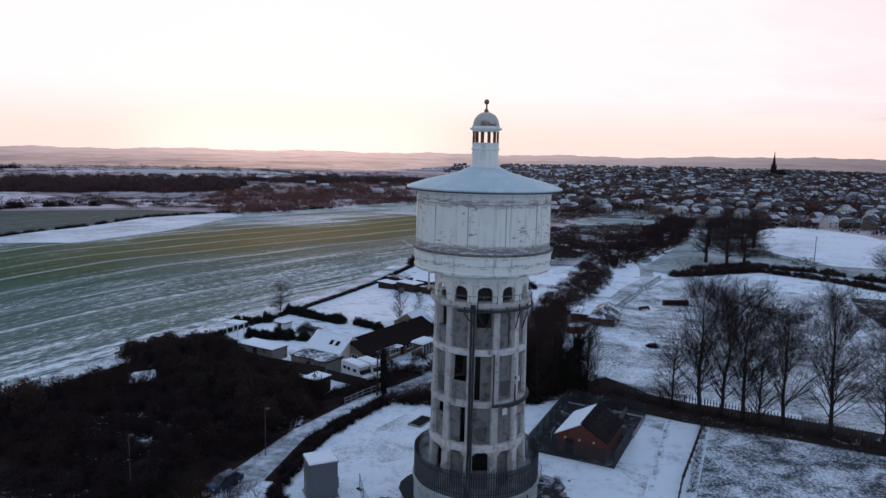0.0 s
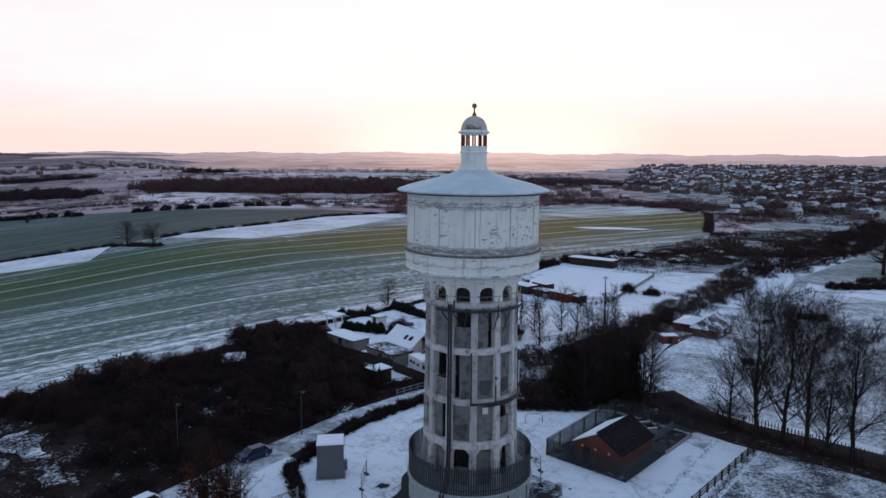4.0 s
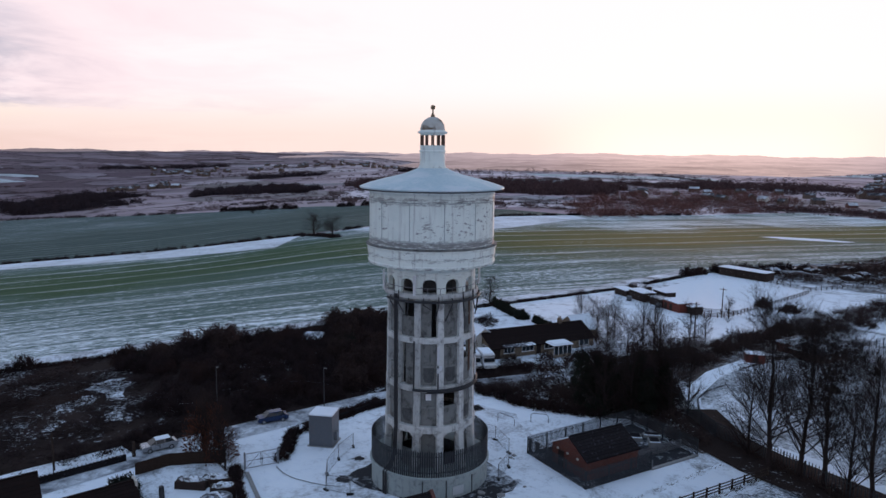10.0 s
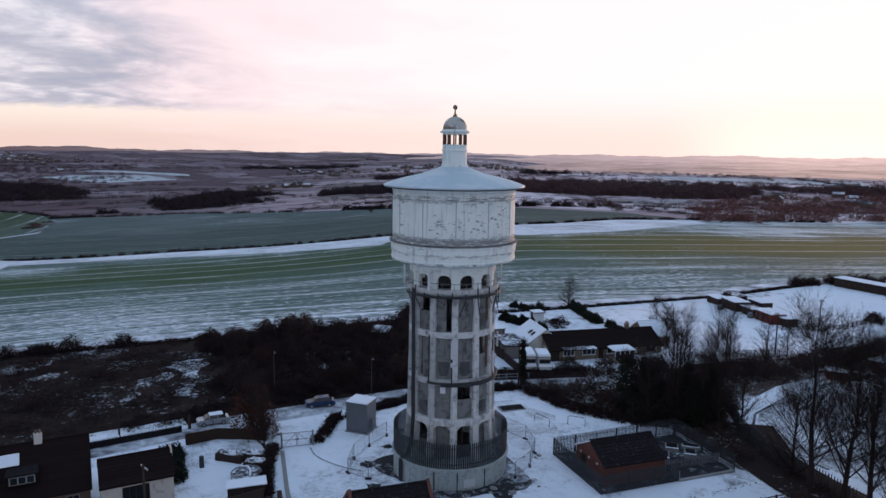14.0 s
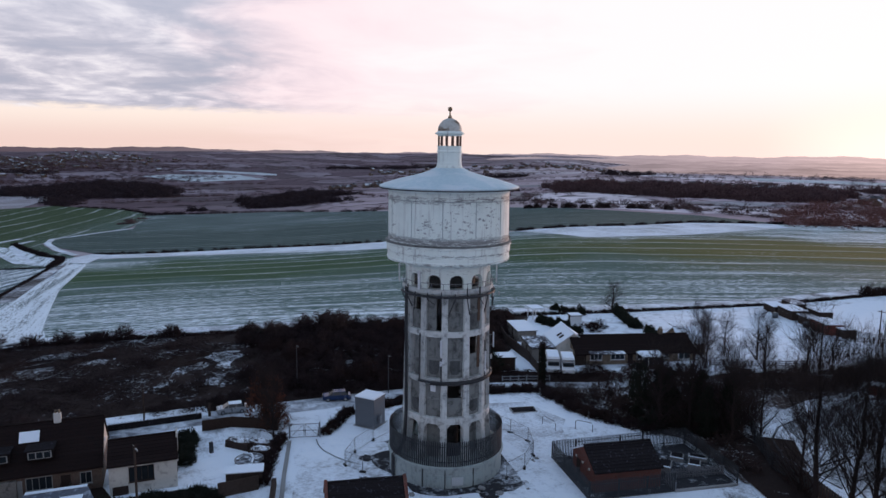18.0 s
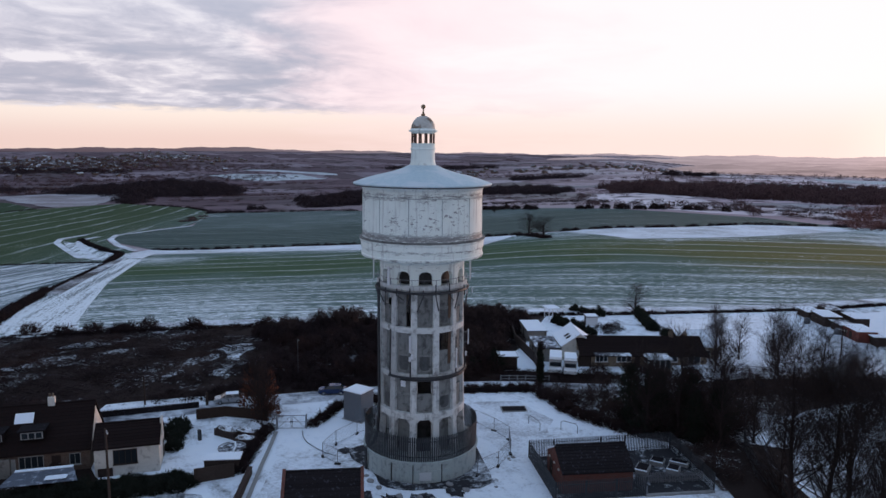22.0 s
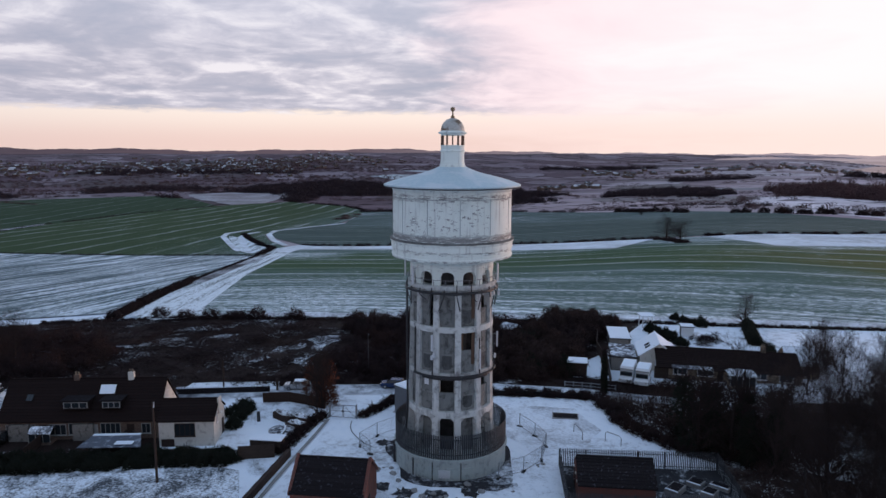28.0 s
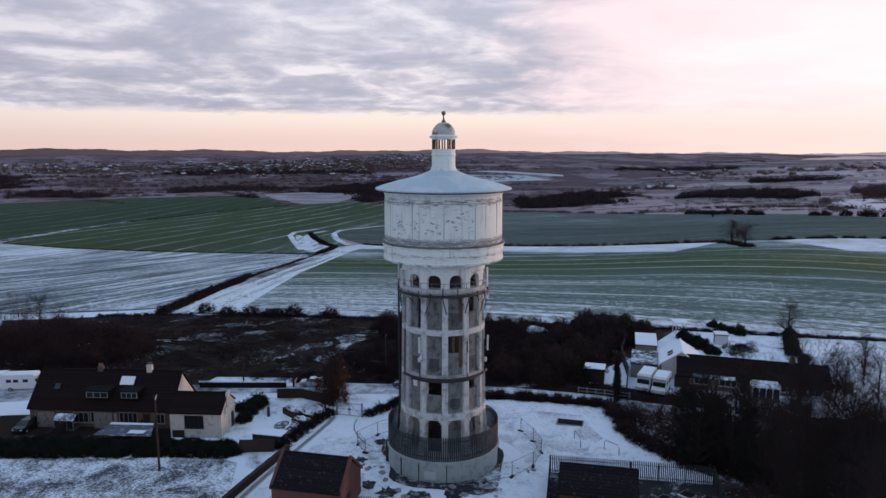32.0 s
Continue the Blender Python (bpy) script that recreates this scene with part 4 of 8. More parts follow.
drape("paddock_far", [(-14, 206), (-7, 240), (1, 252), (27, 238), (18, 200), (9, 190)], M_SNOW, "smooth snowy horse paddock", "paddock", 5.0, 0.07)
drape("plots_ground", [(8, 264), (40, 252), (52, 256), (70, 300), (112, 392), (150, 470), (196, 596), (160, 560), (110, 470), (64, 442), (58, 400), (42, 345), (12, 300)], G_PLOTS, "dark garden plots with scraps of snow", "garden", 8.0, 0.15)
drape("frosted_common", [(80, 240), (92, 252), (118, 268), (140, 260), (162, 230), (210, 250), (188, 282), (163, 288), (159, 330), (173, 380), (203, 446), (230, 486), (196, 540), (150, 420), (128, 366), (112, 334), (72, 250)], G_COMMON, "frosted rough common below the snowy rise", "grass", 8.0, 0.15)
drape("town_ground", [(100, 660), (170, 690), (226, 652), (205, 600), (260, 560), (300, 545), (330, 500), (460, 560), (680, 760), (860, 1000), (1400, 2100), (900, 2500), (300, 1900), (60, 1150), (20, 800)], G_PLOTS, "dark gardens and streets between the town houses", "gardens", 30.0, 0.25)
drape("mound", [(162, 285), (158, 330), (172, 380), (202, 445), (277, 544), (290, 476), (262, 372), (200, 280)], G_NEAR, "snowy rise of rough pasture", "pasture", 12.0, 0.25)
drape("meadow", [(68, 415), (115, 420), (169, 493), (226, 646), (170, 675), (100, 520)], G_COMMON, "frosted green meadow among the houses", "meadow", 12.0, 0.25)
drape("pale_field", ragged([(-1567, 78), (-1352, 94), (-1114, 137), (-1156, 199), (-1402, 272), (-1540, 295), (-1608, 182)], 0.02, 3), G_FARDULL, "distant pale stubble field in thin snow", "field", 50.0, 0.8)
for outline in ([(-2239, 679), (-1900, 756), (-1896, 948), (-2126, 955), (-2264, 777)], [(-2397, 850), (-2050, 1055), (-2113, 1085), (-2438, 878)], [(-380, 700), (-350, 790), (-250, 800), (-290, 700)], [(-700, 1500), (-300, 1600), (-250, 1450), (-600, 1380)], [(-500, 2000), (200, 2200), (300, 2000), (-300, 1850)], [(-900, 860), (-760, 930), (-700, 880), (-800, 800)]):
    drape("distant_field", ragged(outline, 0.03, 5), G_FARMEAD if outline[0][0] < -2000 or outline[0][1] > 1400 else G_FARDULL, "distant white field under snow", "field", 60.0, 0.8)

rise = bpy.data.objects["mound"].data
for v in rise.vertices:
    d2 = ((v.co.x - 222) / 62) ** 2 + ((v.co.y - 400) / 140) ** 2
    v.co.z += 3.5 * max(0.0, 1 - d2) + 0.4 * math.sin(v.co.x * 0.21) * math.cos(v.co.y * 0.13) * max(0.0, 1 - d2)


# ---- building helpers ----
def thing(name, m, label, category, group="", kind=""):
    ob = new(name)
    ob.empty_display_size = 0.2
    ob.matrix_basis = m
    return tagged(ob, label, category, group, kind)


def part(name, bm, mat, parent, label="", smooth=False):
    if isinstance(bm, bmesh.types.BMesh):
        me = bpy.data.meshes.new(name)
        bm.normal_update()
        bm.to_mesh(me)
        bm.free()
    else:
        me = bm
    if not me.materials:
        me.materials.append(mat)
    if smooth:
        me.polygons.foreach_set("use_smooth", [True] * len(me.polygons))
    ob = new(name, me)
    ob.parent = parent
    if label:
        ob["label"] = label
    return ob


def box(bm, cx, cy, cz, sx, sy, sz, rz=0.0, taper=1.0, bevel=0.0):
    """A box centred at (cx, cy) whose foot is at cz; taper narrows its top."""
    c, s = math.cos(rz), math.sin(rz)
    vs = []
    for z, k in ((cz, 1.0), (cz + sz, taper)):
        for u, v in ((-1, -1), (1, -1), (1, 1), (-1, 1)):
            x, y = u * sx / 2 * k, v * sy / 2 * k
            vs.append(bm.verts.new((cx + x * c - y * s, cy + x * s + y * c, z)))
    fs = [bm.faces.new([vs[i] for i in q]) for q in ((3, 2, 1, 0), (4, 5, 6, 7), (0, 1, 5, 4), (1, 2, 6, 5), (2, 3, 7, 6), (3, 0, 4, 7))]
    if bevel:
        es = list({e for f in fs for e in f.edges})
        bmesh.ops.bevel(bm, geom=es, offset=bevel, segments=1, affect="EDGES")
    return bm


def boxes(*rows):
    bm = bmesh.new()
    for r in rows:
        box(bm, *r)
    return bm


def revolve(profile, n=72, a0=0.0, a1=360.0, closed=False):
    """A surface of revolution about z through (r, z) points; closed joins last to first (a ring with a section)."""
    bm = bmesh.new()
    full = abs(a1 - a0) >= 360
    steps = n if full else n + 1
    cols = []
    for j in range(steps):
        a = radians(a0 + (a1 - a0) * j / n)
        cols.append([bm.verts.new((r * math.cos(a), r * math.sin(a), z)) for r, z in profile])
    m = len(profile)
    for j in range(n):
        p, q = cols[j], cols[(j + 1) % steps]
        for i in range(m if closed else m - 1):
            k = (i + 1) % m
            bm.faces.new((p[i], q[i], q[k], p[k]))
    if not full and closed:
        bm.faces.new(cols[0])
        bm.faces.new(cols[-1][::-1])
    bmesh.ops.remove_doubles(bm, verts=bm.verts[:], dist=1e-4)
    bmesh.ops.recalc_face_normals(bm, faces=bm.faces[:])
    return bm


def tube(points, radius, n=6, r_end=None):
    """A round bar along points, tapering to r_end."""
    bm = bmesh.new()
    r_end = radius if r_end is None else r_end
    rings = []
    k = len(points)
    for i, p in enumerate(points):
        p = Vector(p)
        d = (Vector(points[min(k - 1, i + 1)]) - Vector(points[max(0, i - 1)])).normalized()
        u = d.orthogonal().normalized()
        v = d.cross(u)
        r = radius + (r_end - radius) * i / max(1, k - 1)
        rings.append([bm.verts.new(p + (u * math.cos(2 * math.pi * j / n) + v * math.sin(2 * math.pi * j / n)) * r) for j in range(n)])
    for a, b in zip(rings, rings[1:]):
        for j in range(n):
            bm.faces.new((a[j], a[(j + 1) % n], b[(j + 1) % n], b[j]))
    bm.faces.new(rings[0][::-1])
    bm.faces.new(rings[-1])
    return bm


def arc_points(r, a0, a1, z, n):
    return [(r * math.cos(radians(a0 + (a1 - a0) * i / n)), r * math.sin(radians(a0 + (a1 - a0) * i / n)), z) for i in range(n + 1)]


def at(x, y, rz=0.0, dz=0.0):
    return pose(x, y, gz(x, y) + dz, 0, 0, rz)


def along(a, b):
    return math.degrees(math.atan2(b[1] - a[1], b[0] - a[0]))


# ---- the water tower ----
TX, TY = 4.0, 71.6
COL0 = -13.0            # bearing of the first column; twelve stand 30 degrees apart
tower = thing("water_tower", pose(TX, TY, 0), "tall white-painted concrete water tower with domed lantern", "water tower")
part("base_drum", revolve([(6.55, -6.2), (6.72, -5.6), (6.72, -1.95), (6.9, -1.9), (6.9, -1.62), (6.6, -1.55), (4.0, -1.53)]), M_DRUM, tower, "pale concrete base drum", False)
part("information_board", box(bmesh.new(), 6.76 * math.cos(radians(-28)), 6.76 * math.sin(radians(-28)), -3.75, 0.06, 1.35, 0.95, radians(-28)), M_PLAQUE, tower, "faded white notice board on the drum")
for a in (-62, -40, -12):
    part("drum_post", box(bmesh.new(), 6.76 * math.cos(radians(a)), 6.76 * math.sin(radians(a)), -5.0, 0.10, 0.10, 3.1, radians(a)), M_CABLE, tower, "black conduit on the drum")
for a0 in (-60, -26):
    part("drum_panel", revolve([(6.725, -3.95), (6.77, -3.95), (6.77, -2.6), (6.725, -2.6)], 10, a0, a0 + 26, True), M_DRUMPAN, tower, "grey inset panel of the drum")

# columns: flared foot, slight batter
for i in range(12):
    a = radians(COL0 + 30 * i)
    bm = bmesh.new()
    sec = [(-1.6, 5.62, 0.92), (-0.6, 5.40, 0.84), (1.0, 5.22, 0.76), (3.2, 5.14, 0.74), (9.0, 5.02, 0.72), (15.0, 4.92, 0.70), (17.8, 4.90, 0.70)]
    prev = None
    for z, ro, wd in sec:
        ring = [bm.verts.new((math.cos(a) * r - math.sin(a) * t, math.sin(a) * r + math.cos(a) * t, z)) for r, t in ((ro - 0.75, -wd / 2), (ro - 0.05, -wd / 2), (ro, -wd / 2 + 0.06), (ro, wd / 2 - 0.06), (ro - 0.05, wd / 2), (ro - 0.75, wd / 2))]
        if prev:
            for j in range(6):
                bm.faces.new((prev[j], prev[(j + 1) % 6], ring[(j + 1) % 6], ring[j]))
        else:
            bm.faces.new(ring[::-1])
        prev = ring
    bm.faces.new(prev)
    part("column", bm, M_COL, tower)
    # brackets where the columns meet the first ring beam
    for s in (-1, 1):
        t0, t1 = s * 0.38, s * 0.85
        bm = bmesh.new()
        tri = [(t0, 2.72), (t1, 2.72), (t0, 2.15)]
        vs = [[bm.verts.new((math.cos(a) * r - math.sin(a) * t, math.sin(a) * r + math.cos(a) * t, z)) for t, z in tri] for r in (4.6, 5.06)]
        bm.faces.new(vs[0])
        bm.faces.new(vs[1][::-1])
        for j in range(3):
            bm.faces.new((vs[0][j], vs[0][(j + 1) % 3], vs[1][(j + 1) % 3], vs[1][j]))
        bmesh.ops.recalc_face_normals(bm, faces=bm.faces[:])
        part("haunch", bm, M_COL, tower)

for z0, z1, ro in ((2.7, 3.45, 5.18), (7.35, 8.0, 5.06), (12.7, 13.35, 4.97)):
    part("ring_beam", revolve([(ro - 0.7, z0), (ro - 0.03, z0), (ro, z0 + 0.05), (ro, z1 - 0.05), (ro - 0.03, z1), (ro - 0.7, z1)], 72, 0, 360, True), M_COL, tower)
for z in (2.75, 7.4, 12.75, 17.5):
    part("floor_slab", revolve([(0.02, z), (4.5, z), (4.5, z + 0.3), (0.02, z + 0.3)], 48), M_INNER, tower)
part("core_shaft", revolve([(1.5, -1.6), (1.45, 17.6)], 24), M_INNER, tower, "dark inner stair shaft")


def infill(a_mid, z0, z1, r, gap, low):
    """A recessed bay panel with rounded lower corners; gap: -1, 0, 1 leaves a slot at one side."""
    bm = bmesh.new()
    half = 10.6
    lo_a, hi_a = a_mid - half, a_mid + half
    if gap < 0:
        lo_a += 7.5
    if gap > 0:
        hi_a -= 7.5
    n = 6
    front, rear = [], []
    for rr, rows in ((r, front), (r - 0.18, rear)):
        for j in range(n + 1):
            t = j / n
            a = radians(lo_a + (hi_a - lo_a) * t)
            sag = low * (abs(2 * t - 1) ** 3)
            rows.append([bm.verts.new((rr * math.cos(a), rr * math.sin(a), z)) for z in (z0 + 0.02, z0 + 0.35 + sag, (z0 + z1) / 2, z1)])
    for j in range(n):
        for i in range(3):
            bm.faces.new((front[j][i], front[j + 1][i], front[j + 1][i + 1], front[j][i + 1]))
            bm.faces.new((rear[j][i], rear[j][i + 1], rear[j + 1][i + 1], rear[j + 1][i]))
    for i in range(3):
        bm.faces.new((front[0][i], front[0][i + 1], rear[0][i + 1], rear[0][i]))
        bm.faces.new((front[n][i + 1], front[n][i], rear[n][i], rear[n][i + 1]))
    for j in range(n):
        bm.faces.new((front[j][3], front[j + 1][3], rear[j + 1][3], rear[j][3]))
        bm.faces.new((front[j + 1][0], front[j][0], rear[j][0], rear[j + 1][0]))
    return bm


def niche(a_mid, z0, z1, r):
    """A thin dark plate with rounded lower corners on a bay panel's face; its tone draws the recess."""
    bm = bmesh.new()
    cols = []
    for j in range(9):
        t = -1 + j / 4
        a = radians(a_mid + t * 7.2)
        low_ = z0 + 0.45 * (1 - math.sqrt(max(0.0, 1 - abs(t) ** 3)))
        cols.append([[bm.verts.new((q * math.cos(a), q * math.sin(a), z)) for z in (low_, z1)] for q in (r + 0.004, r + 0.03)])
    for c, d in zip(cols, cols[1:]):
        bm.faces.new((c[1][0], d[1][0], d[1][1], c[1][1]))
        bm.faces.new((c[0][0], d[0][0], d[1][0], c[1][0]))
        bm.faces.new((c[1][1], d[1][1], d[0][1], c[0][1]))
    for c in (cols[0], cols[-1]):
        bm.faces.new((c[0][0], c[1][0], c[1][1], c[0][1]))
    bmesh.ops.recalc_face_normals(bm, faces=bm.faces[:])
    return bm


rng = random.Random(5)
for i in range(12):
    mid = COL0 + 15 + 30 * i
    for s, (z0, z1, r) in enumerate(((3.45, 7.35, 4.72), (8.0, 12.7, 4.64), (13.35, 17.5, 4.60))):
        rust = abs((mid - 2 + 180) % 360 - 180) < 6 and s > 0
        kind = (0, 0, 1, 0, 0, -1)[(i + 2 * s) % 6]
        if (i + s) % 2 == 1 and (i * 5 + s) % 3 != 0:
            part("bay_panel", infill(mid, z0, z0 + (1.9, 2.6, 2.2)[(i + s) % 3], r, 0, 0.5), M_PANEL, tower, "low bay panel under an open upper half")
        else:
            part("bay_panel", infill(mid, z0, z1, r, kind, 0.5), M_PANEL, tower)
            # dark plate in the lower half, drawing a round-cornered recess by its colour
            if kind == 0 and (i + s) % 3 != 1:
                part("bay_niche", niche(mid, z0 + 0.35, z0 + (1.75, 2.2, 1.9)[s], r), M_NICHE, tower, "dark rounded plate drawn as a niche in the bay")
            # mid rail of the recessed frame
            part("bay_rail", revolve([(r + 0.005, z0 + 2.0), (r + 0.09, z0 + 2.0), (r + 0.09, z0 + 2.25), (r + 0.005, z0 + 2.25)], 5, mid - 10.4 + (7.5 if kind < 0 else 0), mid + 10.4 - (7.5 if kind > 0 else 0), True), M_PANEL, tower)
        if rust:
            part("rusty_shutter", revolve([(r + 0.02, z0 + 0.9), (r + 0.10, z0 + 0.9), (r + 0.10, z1 - 0.1), (r + 0.02, z1 - 0.1)], 5, mid + 5, mid + 10, True), M_RUST, tower, "rust-brown boarded opening")
    if i % 2 == 0:
        part("bay_panel", infill(mid, -1.55, 2.7, 4.4, 0, 0.0), M_PANEL, tower)
    elif i % 4 == 1:
        part("bay_panel", infill(mid, -1.55, 0.4, 4.4, 0, 0.0), M_PANEL, tower)

# arcade under the tank
ARC_LO, ARC_SPRING, ARC_HI = 18.15, 19.15, 20.2
part("gallery_floor", revolve([(4.2, 17.45), (5.05, 17.45), (5.28, 17.7), (5.28, 18.0), (5.2, 18.15), (4.0, 18.15)], 72, 0, 360, True), M_COL, tower, "projecting concrete gallery ledge")
for i in range(12):
    mid = COL0 + 15 + 30 * i
    bm = bmesh.new()
    n = 10
    rows = {}
    for ri, rr in enumerate((4.92, 4.45)):
        pts = []
        for j in range(n + 1):
            t = -1 + 2 * j / n
            zz = ARC_SPRING + 0.55 * math.sqrt(max(0.0, 1 - t * t))
            a = radians(mid + t * 9.2)
            pts.append((bm.verts.new((rr * math.cos(a), rr * math.sin(a), zz)), bm.verts.new((rr * math.cos(a), rr * math.sin(a), ARC_HI))))
        ends = []
        for s in (-1, 1):
            col = []
            for da in (9.2, 15.0):
                a = radians(mid + s * da)
                col.append([bm.verts.new((rr * math.cos(a), rr * math.sin(a), z)) for z in (ARC_LO, ARC_SPRING, ARC_HI)])
            ends.append(col)
        rows[ri] = (pts, ends)
    for ri in (0, 1):
        pts, ends = rows[ri]
        for j in range(n):
            bm.faces.new((pts[j][0], pts[j + 1][0], pts[j + 1][1], pts[j][1]))
        for col in ends:
            for k in range(2):
                bm.faces.new((col[0][k], col[1][k], col[1][k + 1], col[0][k + 1]))
    for j in range(n):
        bm.faces.new((rows[0][0][j][0], rows[0][0][j + 1][0], rows[1][0][j + 1][0], rows[1][0][j][0]))
    for s in (0, 1):
        f, b = rows[0][1][s][0], rows[1][1][s][0]
        bm.faces.new((f[0], f[1], b[1], b[0]))
    bmesh.ops.remove_doubles(bm, verts=bm.verts[:], dist=1e-3)
    bmesh.ops.recalc_face_normals(bm, faces=bm.faces[:])
    part("arch", bm, M_TANK, tower)
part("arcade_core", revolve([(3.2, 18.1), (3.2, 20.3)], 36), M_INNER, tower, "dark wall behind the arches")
part("gallery_rail", revolve([(5.18, 18.78), (5.22, 18.78), (5.22, 18.83), (5.18, 18.83)], 60, 0, 360, True), M_STEEL, tower, "thin steel gallery rail")
for i in range(24):
    a = radians(15 * i)
    part("gallery_post", boxes((5.2 * math.cos(a), 5.2 * math.sin(a), 18.1, 0.05, 0.05, 0.72, a)), M_STEEL, tower)

# tank, mouldings, roof, lantern
part("tank_wall", revolve([(4.92, 20.2), (5.0, 20.45), (5.6, 20.75), (6.5, 20.92), (7.02, 21.05), (7.08, 21.3), (7.0, 21.4), (7.0, 22.0), (7.1, 22.1), (7.1, 22.75), (7.22, 22.85), (7.22, 23.0), (7.02, 23.12), (6.92, 23.3), (6.88, 28.6), (6.98, 28.75), (7.05, 28.95), (7.05, 29.1)], 96), M_TANK, tower, "flaking white tank wall with moulded cornice", False)
for i in range(12):
    a = radians(COL0 - 2 + 30 * i)
    part("tank_rib", boxes((6.90 * math.cos(a), 6.90 * math.sin(a), 23.95, 0.06, 0.09, 3.95, a)), M_DRUM, tower)
for z in (23.85, 27.85):
    part("tank_moulding", revolve([(6.87, z), (6.94, z), (6.94, z + 0.08), (6.87, z + 0.08)], 96, 0, 360, True), M_DRUM, tower)
# Added dark ring that draws the shadow line below the roof edge.
part("eaves_gutter", revolve([(7.55, 28.99), (7.86, 29.0), (7.90, 29.10), (7.55, 29.08)], 96, 0, 360, True), M_INNER, tower, "dark ring drawn as the shadow line under the roof edge")
# Dark tone holds the ledge's weathering and the shadow between the ledges.
part("tank_belt", revolve([(7.0, 23.05), (7.27, 23.05), (7.27, 23.17), (6.9, 23.24)], 96, 0, 360, True), M_PANEL, tower, "dark weathered and shade-toned ledge below the tank")
prof = [(7.02, 29.02), (7.85, 29.12), (7.95, 29.18), (7.95, 29.30), (7.80, 29.36)]
for j in range(1, 15):
    t = j / 14
    r = 7.8 + (1.62 - 7.8) * t
    prof.append((r, 29.36 + 1.75 * t + 0.35 * math.sin(math.pi * t) * (0.6 - t) + 0.18 * t ** 6))
part("tank_roof", revolve(prof, 96), M_ROOFTANK, tower, "pale conical lead roof dusted with snow", True)
part("lantern_drum", revolve([(1.72, 31.1), (1.55, 31.3), (1.42, 31.6), (1.36, 32.0), (1.36, 33.0), (1.46, 33.05), (1.46, 33.18), (1.36, 33.22), (1.36, 33.62), (1.42, 33.66), (1.42, 33.74), (0.9, 33.76)], 40), M_TANK, tower)
for i in range(12):
    a = radians(8 + 30 * i)
    part("lantern_post", boxes((1.27 * math.cos(a), 1.27 * math.sin(a), 33.74, 0.16, 0.15, 1.12, a)), M_LPOST, tower)
part("lantern_cornice", revolve([(0.9, 34.84), (1.34, 34.84), (1.38, 34.98), (1.62, 35.06), (1.66, 35.2), (1.46, 35.28), (1.4, 35.4)], 40), M_TANK, tower)
dome = [(1.38, 35.36)] + [(1.36 * math.cos(radians(q)), 35.42 + 1.42 * math.sin(radians(q))) for q in range(8, 86, 8)] + [(0.12, 36.86)]
part("dome", revolve(dome, 40), M_DOME, tower, "weathered dome with gilt remains", True)
part("finial", revolve([(0.22, 36.8), (0.25, 36.95), (0.10, 37.15), (0.07, 37.55), (0.12, 37.6), (0.24, 37.72), (0.27, 37.86), (0.22, 38.0), (0.10, 38.08), (0.0, 38.1)], 16), M_GOLD, tower, "tarnished ball finial", True)

# railing on the drum
pale_me = bpy.data.meshes.new("pale")
bm = boxes((0, 0, 0, 0.03, 0.17, 2.75))
box(bm, 0, 0, 2.75, 0.03, 0.17, 0.18, 0, 0.2)
bm.to_mesh(pale_me)
bm.free()
pale_me.materials.append(M_PALIS)
for i in range(168):
    a = 360 / 168 * i
    p = part("railing_pale", pale_me, M_PALIS, tower)
    p.matrix_basis = pose(6.72 * math.cos(radians(a)), 6.72 * math.sin(radians(a)), -1.56, 0, 0, a)
for z in (-1.1, 0.7):
    part("railing_rail", revolve([(6.64, z), (6.70, z), (6.70, z + 0.08), (6.64, z + 0.08)], 72, 0, 360, True), M_PALIS, tower)

# cables and aerials
for da in (-1.4, 1.6):
    a = radians(-101 + da)
    part("cable_riser", tube([(5.34 * math.cos(a), 5.34 * math.sin(a), 18.0), (5.3 * math.cos(a), 5.3 * math.sin(a), 3.0), (5.5 * math.cos(a), 5.5 * math.sin(a), 0.0), (6.0 * math.cos(a), 6.0 * math.sin(a), -1.2), (6.95 * math.cos(a), 6.95 * math.sin(a), -1.7), (6.95 * math.cos(a), 6.95 * math.sin(a), -4.6)], 0.12, 6), M_CABLE, tower, "black vertical cable run")
part("cable_ring", tube(arc_points(5.40, -118, 66, 17.35, 44), 0.15, 6), M_CABLE, tower, "black cable ring below the gallery")
part("cable_belt", tube(arc_points(5.24, -77, 62, 7.62, 36), 0.16, 6), M_CABLE, tower, "thick black cable belt")
part("cable_belt", tube(arc_points(5.26, -60, 30, 7.40, 26), 0.10, 6), M_CABLE, tower, "thick black cable belt")
for a, z1 in ((-46.6, 10.4), (-76, 13.0), (17, 12.0), (56, 11.5)):
    a = radians(a)
    part("cable_drop", tube([(5.2 * math.cos(a), 5.2 * math.sin(a), 7.6), (5.14 * math.cos(a), 5.14 * math.sin(a), z1)], 0.08, 5), M_CABLE, tower, "black cable drop")


def aerial(a, r, z, h, wd=0.3):
    ar = radians(a)
    an = part("aerial_panel", box(bmesh.new(), r * math.cos(ar), r * math.sin(ar), z, 0.14, wd, h, ar), M_ANT, tower, "pale grey mobile phone aerial")
    for zz in (z + 0.25, z + h - 0.35):
        part("aerial_bracket", box(bmesh.new(), (r - 0.25) * math.cos(ar), (r - 0.25) * math.sin(ar), zz, 0.5, 0.08, 0.08, ar), M_STEEL, an)


